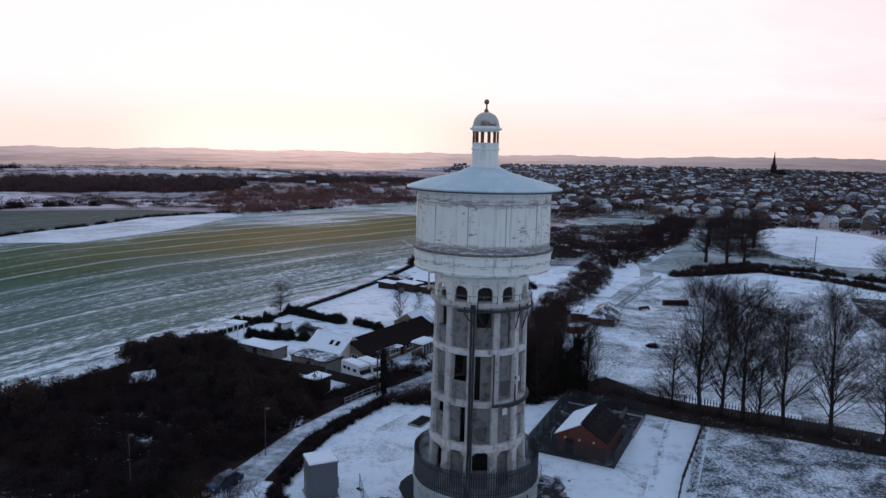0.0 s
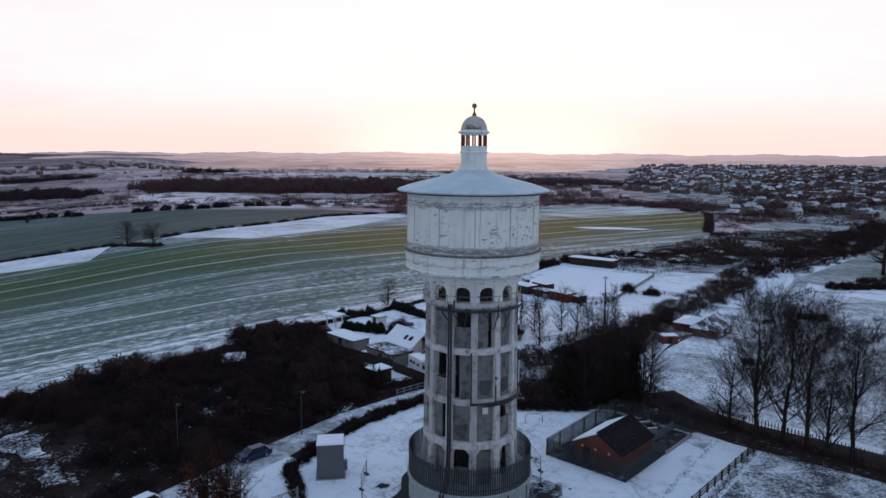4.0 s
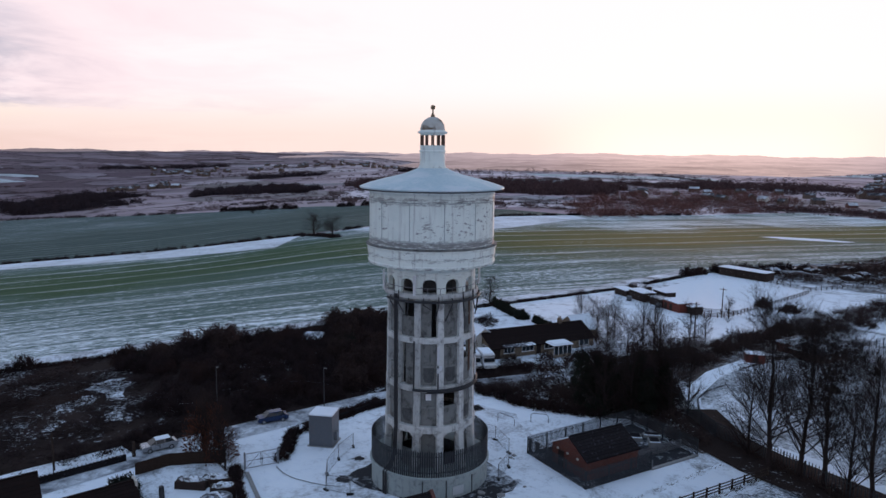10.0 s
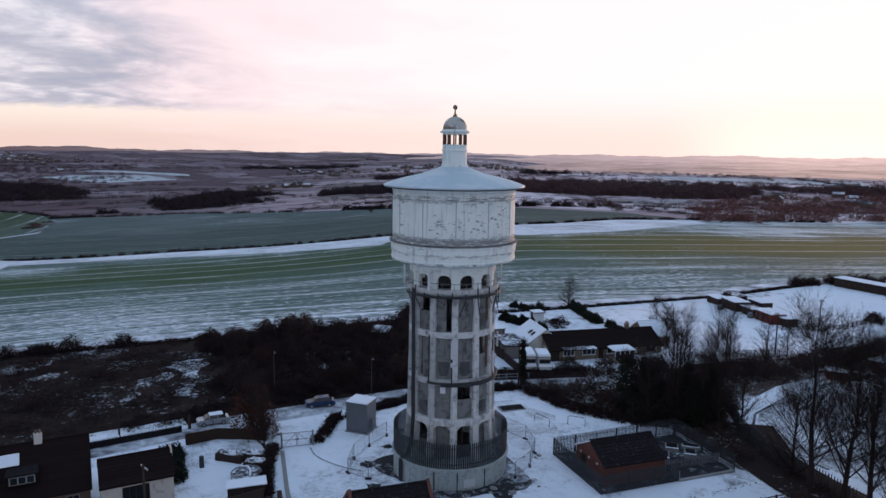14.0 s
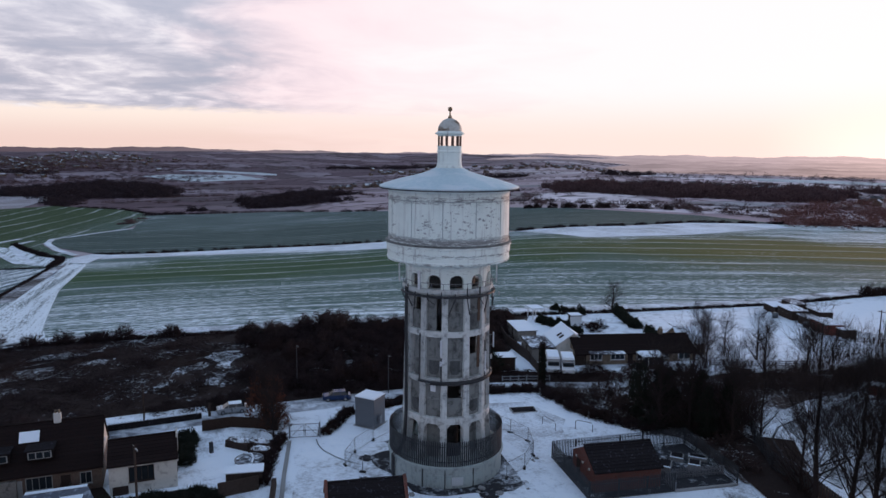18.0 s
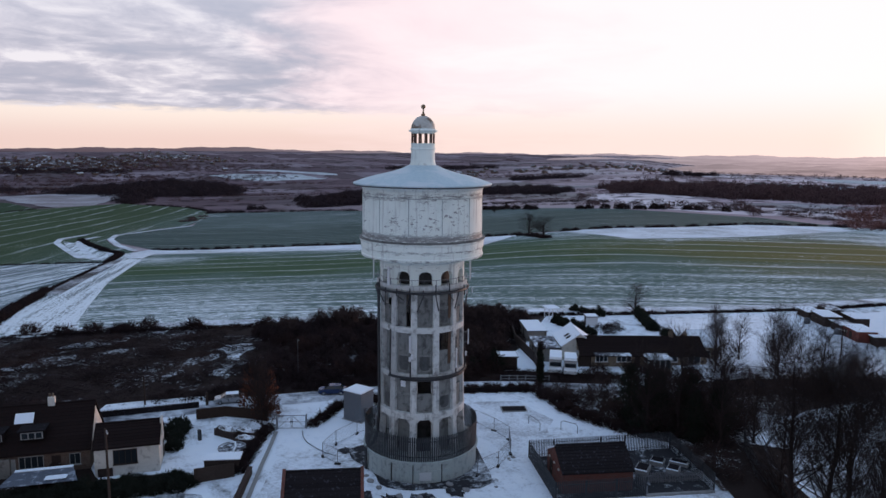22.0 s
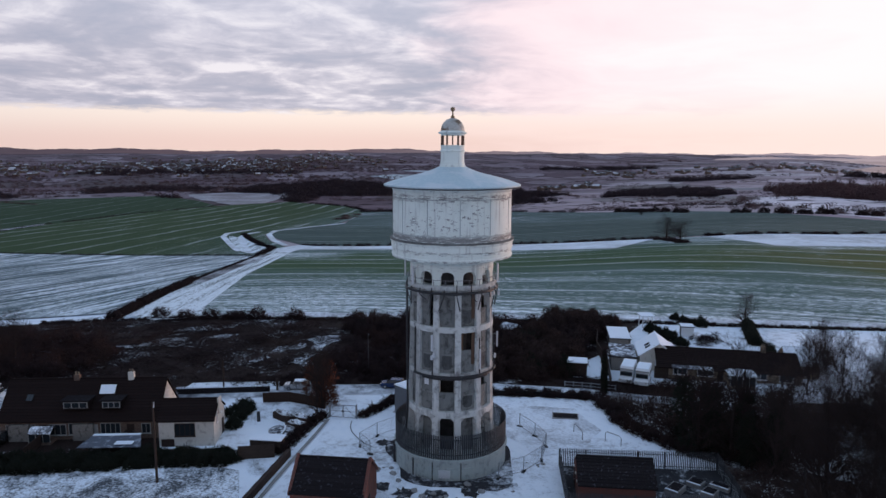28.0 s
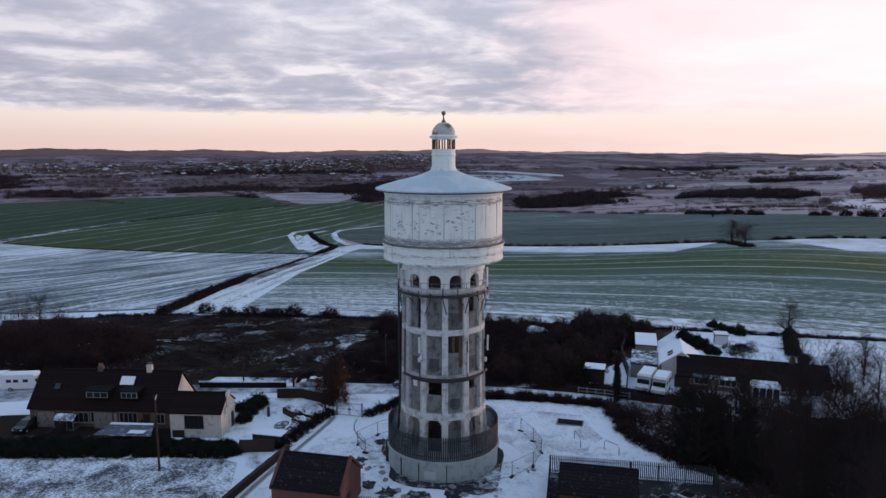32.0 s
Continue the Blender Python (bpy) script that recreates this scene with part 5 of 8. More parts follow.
for row in ((-122, 5.65, 18.2, 2.1), (-74, 5.62, 18.1, 2.1), (48, 5.65, 18.2, 2.1), (168, 5.65, 18.2, 2.1), (-46.6, 5.28, 10.6, 1.9, 0.26), (56, 5.55, 10.2, 1.8, 0.22), (17, 5.25, 8.3, 2.4, 0.14)):
    aerial(*row)
for a, z in ((-46.6, 9.6), (-44, 9.9), (50, 17.2), (44, 16.6), (56, 8.8)):
    ar = radians(a)
    part("equipment_box", box(bmesh.new(), 5.3 * math.cos(ar), 5.3 * math.sin(ar), z, 0.22, 0.28, 0.5, ar), M_ANT, tower, "small grey radio unit")
part("dish_aerial", revolve([(0.02, 0.0), (0.22, 0.05), (0.33, 0.16)], 16), M_ANT, tower, "small round dish aerial").matrix_basis = pose(5.9 * math.cos(radians(42)), 5.9 * math.sin(radians(42)), 17.0, 90, 0, 135)
part("white_notice", boxes((4.80 * math.cos(radians(-58)), 4.80 * math.sin(radians(-58)), 6.4, 0.05, 0.6, 0.7, radians(-58))), M_WHITE, tower, "small white notice")

# loose cabling round the gallery
cab = random.Random(9)
for a in (-110, -96, -82, -64, -47, -31, -16, 2, 17, 31, 47, 60):
    a0 = radians(a)
    a1 = radians(a + cab.uniform(3, 9) * cab.choice((-1, 1)))
    z0, z1 = 17.35, 17.35 - cab.uniform(0.6, 2.2)
    part("cable_loop", tube([(5.36 * math.cos(a0), 5.36 * math.sin(a0), z0 + cab.uniform(0.2, 1.2)), (5.42 * math.cos(a0), 5.42 * math.sin(a0), z0 - 0.3), (5.22 * math.cos(a1), 5.22 * math.sin(a1), z1)], 0.07, 5), M_CABLE, tower, "black cable hanging from the gallery")


# ---- fences, posts, small yard things ----
def bar_mesh(name, *rows, mat=None):
    me = bpy.data.meshes.new(name)
    bm = boxes(*rows)
    bm.to_mesh(me)
    bm.free()
    me.materials.append(mat)
    return me


def palisade(line, h, label, pitch=0.3, mat=None):
    """A steel palisade fence along a line of ground points."""
    mat = mat or M_PALIS
    f = thing("palisade_fence", pose(0, 0, 0), label, "fence")
    pale = bpy.data.meshes.new("pale")
    bm = boxes((0, 0, 0.05, 0.11, 0.025, h - 0.2))
    box(bm, 0, 0, h - 0.15, 0.11, 0.025, 0.15, 0, 0.15)
    bm.to_mesh(pale)
    bm.free()
    pale.materials.append(mat)
    post = bar_mesh("post", (0, 0, 0, 0.12, 0.12, h - 0.05), mat=mat)
    for a, b in zip(line, line[1:]):
        a, b = Vector(a), Vector(b)
        d = b - a
        rz = math.degrees(math.atan2(d.y, d.x))
        n = max(1, int(d.length / pitch))
        for i in range(n):
            p = a + d * ((i + 0.5) / n)
            part("pale", pale, mat, f).matrix_basis = pose(p.x, p.y, gz(p.x, p.y), 0, 0, rz)
        k = max(1, int(d.length / 2.75))
        for i in range(k + 1):
            p = a + d * (i / k)
            part("post", post, mat, f).matrix_basis = pose(p.x + 0.07 * d.y / d.length, p.y - 0.07 * d.x / d.length, gz(p.x, p.y) - 0.1, 0, 0, rz)
        for i in range(k):
            p, q = a + d * (i / k), a + d * ((i + 1) / k)
            for z in (0.4, h - 0.5):
                part("rail", tube([(p.x, p.y, gz(p.x, p.y) + z), (q.x, q.y, gz(q.x, q.y) + z)], 0.035, 4), mat, f)
    return f


def post_and_rail(line, label, h=1.25, rails=(0.4, 0.75, 1.1), gap=2.2, mat=None):
    mat = mat or M_WOOD
    f = thing("post_and_rail_fence", pose(0, 0, 0), label, "fence")
    post = bar_mesh("post", (0, 0, 0, 0.16, 0.16, h + 0.15), mat=mat)
    for a, b in zip(line, line[1:]):
        a, b = Vector(a), Vector(b)
        d = b - a
        rz = math.degrees(math.atan2(d.y, d.x))
        k = max(1, round(d.length / gap))
        for i in range(k + 1):
            p = a + d * (i / k)
            part("post", post, mat, f).matrix_basis = pose(p.x, p.y, gz(p.x, p.y) - 0.1, 0, 0, rz)
        for i in range(k):
            p, q = a + d * (i / k), a + d * ((i + 1) / k)
            for z in rails:
                part("rail", tube([(p.x, p.y, gz(p.x, p.y) + z), (q.x, q.y, gz(q.x, q.y) + z)], 0.065, 4), mat, f)
    return f


def low_wall(line, h, wd, mat, label, name="boundary_wall", cap=None):
    f = thing(name, pose(0, 0, 0), label, "wall")
    for a, b in zip(line, line[1:]):
        a, b = Vector(a), Vector(b)
        d = b - a
        k = max(1, round(d.length / 2.5))
        rz = math.atan2(d.y, d.x)
        for i in range(k):
            p = a + d * ((i + 0.5) / k)
            z = gz(p.x, p.y) - 0.3
            part("wall_panel", boxes((p.x, p.y, z, d.length / k, wd, h + 0.3, rz)), mat, f)
            if cap:
                part("coping", boxes((p.x, p.y, z + h + 0.3, d.length / k - 0.01, wd + 0.08, 0.08, rz)), cap, f)
    return f


def heras(points, label):
    """Temporary mesh fencing: panels of thin wire on tubes, standing in block feet."""
    f = thing("temporary_fence", pose(0, 0, 0), label, "fence")
    for i, p in enumerate(points):
        z = gz(*p)
        part("upright", tube([(p[0], p[1], z), (p[0], p[1], z + 2.0)], 0.045, 5), M_STEEL, f)
        q = points[min(len(points) - 1, i + 1)] if i + 1 < len(points) else points[i - 1]
        part("foot", boxes((p[0], p[1], z, 0.75, 0.30, 0.22, math.atan2(q[1] - p[1], q[0] - p[0]) + 0.6)), M_RUBBER, f, "black block foot")
    for p, q in zip(points, points[1:]):
        zp, zq = gz(*p), gz(*q)
        for h in (0.2, 1.95):
            part("tube_rail", tube([(*p, zp + h), (*q, zq + h)], 0.025, 4), M_STEEL, f)
        bm = bmesh.new()
        n = 22
        for j in range(1, n):
            t = j / n
            x, y, z = p[0] + (q[0] - p[0]) * t, p[1] + (q[1] - p[1]) * t, zp + (zq - zp) * t
            box(bm, x, y, z + 0.2, 0.008, 0.008, 1.75)
        part("wire_mesh", bm, M_STEEL, f)
    return f


M_GLAZED = surf("blue_grey_sheeting", (0.045, 0.055, 0.080), (0.075, 0.09, 0.125), 1.5, 0.35, 0.0, 0.05, (0.30, 0.34, 0.40), 0.3)
M_PATCHY2 = snowed("snow_patched_clippings", (0.03, 0.025, 0.022), (0.06, 0.05, 0.042), 0.60, 8.0, 7.0, 0.05)


def lamp_post(x, y, h, arm, label):
    f = thing("street_lamp", at(x, y), label, "street lamp")
    part("column", tube([(0, 0, -0.2), (0, 0, h * 0.3), (0, 0, h)], 0.075, 8, 0.045), M_LAMPPOST, f)
    hd = part("lantern", boxes((arm * 0.3, 0, h - 0.02, 0.55, 0.2, 0.12)), M_LAMPPOST, f)
    part("cover", boxes((arm * 0.33, 0, h - 0.07, 0.4, 0.15, 0.05)), M_LAMP, hd)


def utility_pole(x, y, h, label, cross=True):
    f = thing("telegraph_pole", at(x, y), label, "telegraph pole")
    part("pole", tube([(0, 0, -0.3), (0, 0, h)], 0.15, 8, 0.10), M_WOOD, f)
    if cross:
        c = part("crossarm", boxes((0, 0.1, h - 0.5, 1.5, 0.1, 0.12)), M_WOOD, f)
        for dx in (-0.6, -0.2, 0.2, 0.6):
            part("insulator", tube([(dx, 0.1, h - 0.4), (dx, 0.1, h - 0.22)], 0.05, 6), M_WHITE, c)


# ---- houses ----
def window(parent, wall, u, z, wd, ht, L, D, panes=2, frame=None):
    """A window in one wall of a house: f and b are the long sides, l and r the gables."""
    rz, off = {"f": (0, D / 2), "b": (180, D / 2), "l": (-90, L / 2), "r": (90, L / 2)}[wall]
    base = pose(0, 0, 0, 0, 0, rz)
    fm = frame or M_WHITE
    bm = bmesh.new()
    y = -off - 0.03
    for row in ((u, y, z, wd, 0.10, 0.07), (u, y, z + ht - 0.07, wd, 0.10, 0.07), (u - wd / 2 + 0.035, y, z + 0.07, 0.07, 0.10, ht - 0.14), (u + wd / 2 - 0.035, y, z + 0.07, 0.07, 0.10, ht - 0.14)):
        box(bm, *row)
    bmesh.ops.remove_doubles(bm, verts=bm.verts[:], dist=0.0005)
    w_ = part("window", bm, fm, parent)
    w_.matrix_basis = base
    for i in range(1, panes):
        part("mullion", boxes((u - wd / 2 + wd * i / panes, y, z + 0.06, 0.05, 0.08, ht - 0.12)), fm, w_)
    for i in range(panes):
        pw = wd / panes
        part("pane", boxes((u - wd / 2 + pw * (i + 0.5), y + 0.02, z + 0.06, pw - 0.06, 0.03, ht - 0.12)), M_GLASS, w_)
    part("sill", boxes((u, y - 0.06, z - 0.07, wd + 0.15, 0.16, 0.07)), fm, w_)


def door(parent, wall, u, wd, ht, L, D, mat):
    rz, off = {"f": (0, D / 2), "b": (180, D / 2), "l": (-90, L / 2), "r": (90, L / 2)}[wall]
    d_ = part("door", boxes((u, -off - 0.02, 0.0, wd, 0.08, ht)), mat, parent)
    d_.matrix_basis = pose(0, 0, 0, 0, 0, rz)
    part("handle", boxes((u + wd * 0.38, -off - 0.09, ht * 0.48, 0.05, 0.06, 0.14)), M_STEEL, d_)


def roof_slab(L, D, he, hr, over, side, thick=0.16):
    """One slope of a gable roof; side -1 is the front."""
    bm = bmesh.new()
    half = D / 2
    k = (hr - he) / half
    y0, z0 = side * (half + over), he - k * over
    ends = [(-L / 2 - over * 0.6), (L / 2 + over * 0.6)]
    vs = []
    for x in ends:
        vs.append([bm.verts.new((x, *q)) for q in ((y0, z0), (0, hr), (0, hr + thick), (y0, z0 + thick))])
    for i in range(4):
        j = (i + 1) % 4
        bm.faces.new((vs[0][i], vs[0][j], vs[1][j], vs[1][i]))
    bm.faces.new(vs[0][::-1])
    bm.faces.new(vs[1])
    bmesh.ops.recalc_face_normals(bm, faces=bm.faces[:])
    return bm


def courses(parent, L, D, he, hr, over, side, mat, rows=None):
    """Rows of tiles on a slope, each a thin lapped strip."""
    half = D / 2
    slope = math.hypot(half + over, (hr - he) * (half + over) / half)
    rows = rows or max(4, int(slope / 0.42))
    k = (hr - he) / half
    for i in range(rows):
        bm = bmesh.new()
        t0, t1 = i / rows, (i + 1.08) / rows
        y0, y1 = side * (half + over) * (1 - t0), side * (half + over) * max(0, 1 - t1)
        z0, z1 = he - k * over + k * (half + over) * t0, he - k * over + k * (half + over) * min(1, t1)
        q = [bm.verts.new(p) for x in (-L / 2 - over * 0.6, L / 2 + over * 0.6) for p in ((x, y0, z0 + 0.215), (x, y1, z1 + 0.17), (x, y0, z0 + 0.165))]
        bm.faces.new((q[0], q[3], q[4], q[1]))
        bm.faces.new((q[2], q[5], q[3], q[0]))
        bmesh.ops.recalc_face_normals(bm, faces=bm.faces[:])
        part("tile_course", bm, mat, parent)


def house(name, m, L, D, he, hr, wall, roof, label, category="house", over=0.3, windows=(), doors=(), chimneys=(), snowy=(), hip=0.0, tiles=True):
    h = thing(name, m, label, category)
    bm = bmesh.new()
    x = L / 2
    y = D / 2
    v = [bm.verts.new(p) for p in ((-x, -y, -0.8), (x, -y, -0.8), (x, y, -0.8), (-x, y, -0.8), (-x, -y, he), (x, -y, he), (x, y, he), (-x, y, he), (-x + hip, 0, hr), (x - hip, 0, hr))]
    for q in ((0, 1, 5, 4), (2, 3, 7, 6), (1, 2, 6, 9, 5), (3, 0, 4, 8, 7), (3, 2, 1, 0)):
        bm.faces.new([v[i] for i in q])
    bmesh.ops.recalc_face_normals(bm, faces=bm.faces[:])
    part("wall", bm, wall, h)
    if hip:
        bm = bmesh.new()
        o = over
        k = (hr - he) / y
        z = he - k * o
        q = [bm.verts.new(p) for p in ((-x - o, -y - o, z), (x + o, -y - o, z), (x + o, y + o, z), (-x - o, y + o, z), (-x + hip, 0, hr), (x - hip, 0, hr))]
        for f in ((0, 1, 5, 4), (2, 3, 4, 5), (1, 2, 5), (3, 0, 4), (3, 2, 1, 0)):
            bm.faces.new([q[i] for i in f])
        bmesh.ops.recalc_face_normals(bm, faces=bm.faces[:])
        part("roof", bm, M_SNOW if "all" in snowy else roof, h)
    else:
        for side, key in ((-1, "f"), (1, "b")):
            r = part("roof", roof_slab(L, D, he, hr, over, side), M_SNOW if key in snowy else roof, h)
            if tiles and key not in snowy:
                courses(r, L, D, he, hr, over, side, roof)
        part("ridge", boxes((0, 0, hr + 0.12, L + over * 1.1, 0.26, 0.12)), M_SNOW if len(snowy) > 1 else roof, h)
    for u, ch, mat in chimneys:
        c = part("chimney", boxes((u, 0.0, hr - 0.7, 0.75, 0.55, ch + 0.7)), mat, h)
        for dx in (-0.18, 0.18):
            part("chimney_pot", tube([(u + dx, 0, hr + ch), (u + dx, 0, hr + ch + 0.4)], 0.11, 8), M_STONE, c)
    for row in windows:
        window(h, *row[:5], L, D, *row[5:])
    for wl, u, wd, ht, mat in doors:
        door(h, wl, u, wd, ht, L, D, mat)
    return h


# ---- tower yard ----
kiosk = thing("equipment_kiosk", at(-13.0, 72.0, 24), "grey steel equipment kiosk with a snow-covered flat roof", "kiosk")
part("cabinet", box(bmesh.new(), 0, 0, -0.2, 3.1, 2.9, 4.3, 0, 1.0, 0.04), M_KIOSK, kiosk)
part("roof_cap", box(bmesh.new(), 0, 0, 4.1, 3.3, 3.1, 0.14), M_KIOSK, kiosk)
part("roof_snow", box(bmesh.new(), 0, 0, 4.24, 3.2, 3.0, 0.14, 0, 0.96), M_SNOW, kiosk, "snow on the flat roof")
kd = part("door", boxes((-1.58, 0.3, 0.1, 0.06, 1.0, 2.1)), M_STEEL, kiosk)
part("handle", boxes((-1.63, 0.65, 1.1, 0.05, 0.05, 0.2)), M_WHITE, kd)
part("duct", box(bmesh.new(), 1.75, -0.2, 0.6, 0.4, 0.5, 1.2), M_STEEL, kiosk)
part("plinth", boxes((0, 0, -0.3, 3.5, 3.3, 0.42)), M_CONC, kiosk)

gate = thing("yard_gate", at(-14.35, 62.5, along((-15.3, 60.9), (-13.3, 64.2))), "grey steel double gate, closed, with crossed braces", "gate")
for s in (-1, 1):
    part("gate_post", boxes((s * 2.0, 0, -0.2, 0.16, 0.16, 2.4)), M_STEEL, gate)
    lf = part("leaf", boxes((s * 0.98, 0, 0.15, 1.86, 0.06, 0.07), (s * 0.98, 0, 1.95, 1.86, 0.06, 0.07), (s * 1.88, 0, 0.15, 0.07, 0.06, 1.85), (s * 0.08, 0, 0.15, 0.07, 0.06, 1.85), (s * 0.98, 0, 1.05, 1.86, 0.05, 0.05)), M_STEEL, gate)
    part("brace", tube([(s * 0.1, 0, 1.95), (s * 1.86, 0, 0.2)], 0.03, 4), M_STEEL, lf)
    part("wire_mesh", boxes(*[(s * (0.2 + 0.16 * j), 0, 0.2, 0.012, 0.012, 1.75) for j in range(11)]), M_STEEL, lf)
    part("lock", boxes((s * 0.1, -0.06, 1.0, 0.16, 0.1, 0.22)), M_CABLE, lf)

heras([(-0.4, 62.6), (-3.5, 62.1), (-6.2, 65.2), (-7.9, 69.1), (-8.8, 72.9)], "temporary wire mesh fence on block feet by the tower")
heras([(-1.7, 84.2), (2.4, 84.3), (6.0, 83.9), (9.3, 81.4), (11.1, 78.0), (11.6, 74.5)], "temporary wire mesh fence on block feet by the tower")
hatch = thing("inspection_cover", at(-2.6, 92.0, 60), "dark rectangular chamber cover set in the snow", "chamber cover")
part("lid", box(bmesh.new(), 0, 0, 0.04, 3.4, 1.8, 0.22, 0, 1.0, 0.03), M_SLATE, hatch)
part("rim", boxes((0, -0.98, 0.0, 3.7, 0.16, 0.26), (0, 0.98, 0.0, 3.7, 0.16, 0.26), (-1.78, 0, 0.0, 0.14, 1.8, 0.26), (1.78, 0, 0.0, 0.14, 1.8, 0.26)), M_CONC, hatch)
for x, y, a, s in ((8.2, 92.5, 20, 1.0), (14.8, 86.5, 70, 0.9), (4.5, 89.6, -10, 1.2)):
    fr = thing("pipe_loop", at(x, y, a), "bent grey steel pipe hoop standing in the snow", "pipe", "pipe hoops")
    part("hoop", tube([(-1.2 * s, 0, 0), (-1.2 * s, 0, 1.1), (-0.9 * s, 0, 1.35), (0.9 * s, 0, 1.35), (1.2 * s, 0, 1.1), (1.2 * s, 0, 0)], 0.05, 6), M_STEEL, fr)
rng = random.Random(11)
for i in range(26):
    a = rng.uniform(-110, 60)
    r = rng.uniform(7.6, 11.5)
    x, y = TX + r * math.cos(radians(a)), TY + r * math.sin(radians(a))
    s = rng.uniform(0.18, 0.5)
    bm = bmesh.new()
    bmesh.ops.create_icosphere(bm, subdivisions=1, radius=s)
    for v in bm.verts:
        v.co *= rng.uniform(0.65, 1.25)
        v.co.z *= 0.55
    ob = tagged(new("rubble_lump", None), "dark lump of rubble at the tower foot", "rubble", "rubble lumps")
    ob.matrix_basis = at(x, y, rng.uniform(0, 360), s * 0.25)
    part("stone", bm, M_CONC, ob)

# pump house in its palisade
hut = house("pump_house", at(19.2, 84.7, math.degrees(math.atan2(0.89, 0.46))), 8.0, 6.2, 2.5, 4.2, M_BRICK, M_SLATE, "small red brick pump house with dark slate roof", "pump house", 0.25, snowy=("b",), doors=(("l", -1.4, 1.0, 2.1, M_PLANK),))
for u in (-1.8, 0.2, 2.2):
    part("wall_lamp", boxes((-4.06, u * 0.9, 2.1, 0.14, 0.26, 0.20)), M_LAMP, hut)
palisade([(25.4, 87.2), (20.8, 78.0), (11.2, 82.7), (19.0, 99.5), (29.0, 94.3)], 2.35, "dark steel palisade fence round the pump house", 0.21)
palisade([(25.4, 87.2), (22.9, 88.4), (26.6, 95.4)], 1.35, "pale galvanised palisade fence beside the chambers", 0.2, M_STEEL)
low_wall([(25.4, 87.2), (29.0, 94.3)], 0.25, 0.3, M_CONC, "low concrete kerb along the fenced yard", "yard_kerb")
for x, y, a, sx, sy, h in ((21.4, 91.4, 27, 1.5, 2.4, 0.7), (23.6, 94.2, 27, 1.4, 1.8, 0.8), (21.0, 94.6, 27, 1.6, 1.6, 0.6), (22.6, 96.6, 27, 2.2, 1.0, 0.5)):
    tk = thing("concrete_chamber", at(x, y, a), "low concrete chamber with a steel lid edged with snow", "chamber", "chambers in the fenced yard")
    part("body", box(bmesh.new(), 0, 0, -0.1, sx, sy, h + 0.1, 0, 1, 0.03), M_CONC, tk)
    part("lid", boxes((0, 0, h, sx * 0.8, sy * 0.8, 0.06)), M_SLATE, tk)
    part("snow_edge", boxes((0, -sy * 0.46, h, sx * 0.95, sy * 0.1, 0.08)), M_SNOW, tk)
palisade([(17.6, 121.0), (20.5, 113.5), (24.6, 107.0), (29.6, 101.4), (36.0, 98.2)], 2.3, "dark steel palisade fence beside the playing field", 0.22)
palisade([(36.0, 98.2), (57.6, 85.2), (84, 70)], 2.3, "dark steel palisade fence behind the row of tall trees", 0.42)
post_and_rail([(37.2, 93.2), (27.7, 74.5), (21.5, 60), (16.5, 48)], "weathered wooden post and rail fence beside the track", 1.2)

# brick outbuilding by the drive
barn = house("brick_outbuilding", at(11.0, 55.6, 62), 7.6, 6.4, 3.0, 5.4, M_BRICK, M_SLATE, "brick outbuilding with a dark slate roof", "outbuilding", 0.12, doors=(("r", -0.8, 0.95, 2.0, M_PLANK),), windows=(("f", 1.0, 1.1, 1.2, 1.0),))
for s in (-1, 1):
    bm = bmesh.new()
    par = [(-3.3, 2.8), (0, 5.55), (3.3, 2.8), (3.3, 3.1), (0, 5.85), (-3.3, 3.1)]
    vs = [[bm.verts.new((s * 3.85 + dx, y, z)) for y, z in par] for dx in (-0.16, 0.16)]
    for i in range(6):
        j = (i + 1) % 6
        bm.faces.new((vs[0][i], vs[0][j], vs[1][j], vs[1][i]))
    bm.faces.new((vs[0][0], vs[0][1], vs[0][4], vs[0][5]))
    bm.faces.new((vs[0][1], vs[0][2], vs[0][3], vs[0][4]))
    bm.faces.new((vs[1][5], vs[1][4], vs[1][1], vs[1][0]))
    bm.faces.new((vs[1][4], vs[1][3], vs[1][2], vs[1][1]))
    bmesh.ops.recalc_face_normals(bm, faces=bm.faces[:])
    part("gable_parapet", bm, M_BRICK, barn)
palisade([(13.4, 59.6), (15.0, 63.4)], 1.5, "short dark steel fence beside the outbuilding", 0.25)

# ---- lane side ----
low_wall([(-17.6, 74.5), (-15.5, 86), (-12.1, 93.4), (-8.2, 99.8)], 0.75, 0.4, M_SLATE, "dark low stone wall beside the lane")
low_wall([(-33.0, 40.6), (-31.7, 45.1), (-29.2, 54.2)], 0.9, 0.35, M_SLATE, "dark low wall with snow-capped coping along the lane")
cop = thing("wall_coping", pose(0, 0, 0), "row of snow-capped stones set on the low wall", "coping")
for i in range(34):
    t = i / 33
    x, y = (-33.0 + 1.3 * t * 3, 40.6 + 4.5 * t * 3) if t < 1 / 3 else (-31.7 + 2.5 * (t - 1 / 3) * 1.5, 45.1 + 9.1 * (t - 1 / 3) * 1.5)
    part("coping_stone", box(bmesh.new(), x, y, gz(x, y) + 0.9, 0.26, 0.2, 0.26, 1.3, 0.7), M_SNOW, cop)
utility = thing("gatepost", at(-29.4, 55.4), "tall leaning stone gatepost at the end of the wall", "gatepost")
part("post", box(bmesh.new(), 0, 0, -0.2, 0.35, 0.35, 2.2, 0, 0.85, 0.03), M_WOOD, utility)
lamp_post(-21.4, 81.0, 6.2, 1.0, "slim grey street lamp beside the lane")
lamp_post(-33.8, 71.6, 6.5, 1.0, "slim grey street lamp among the scrub")
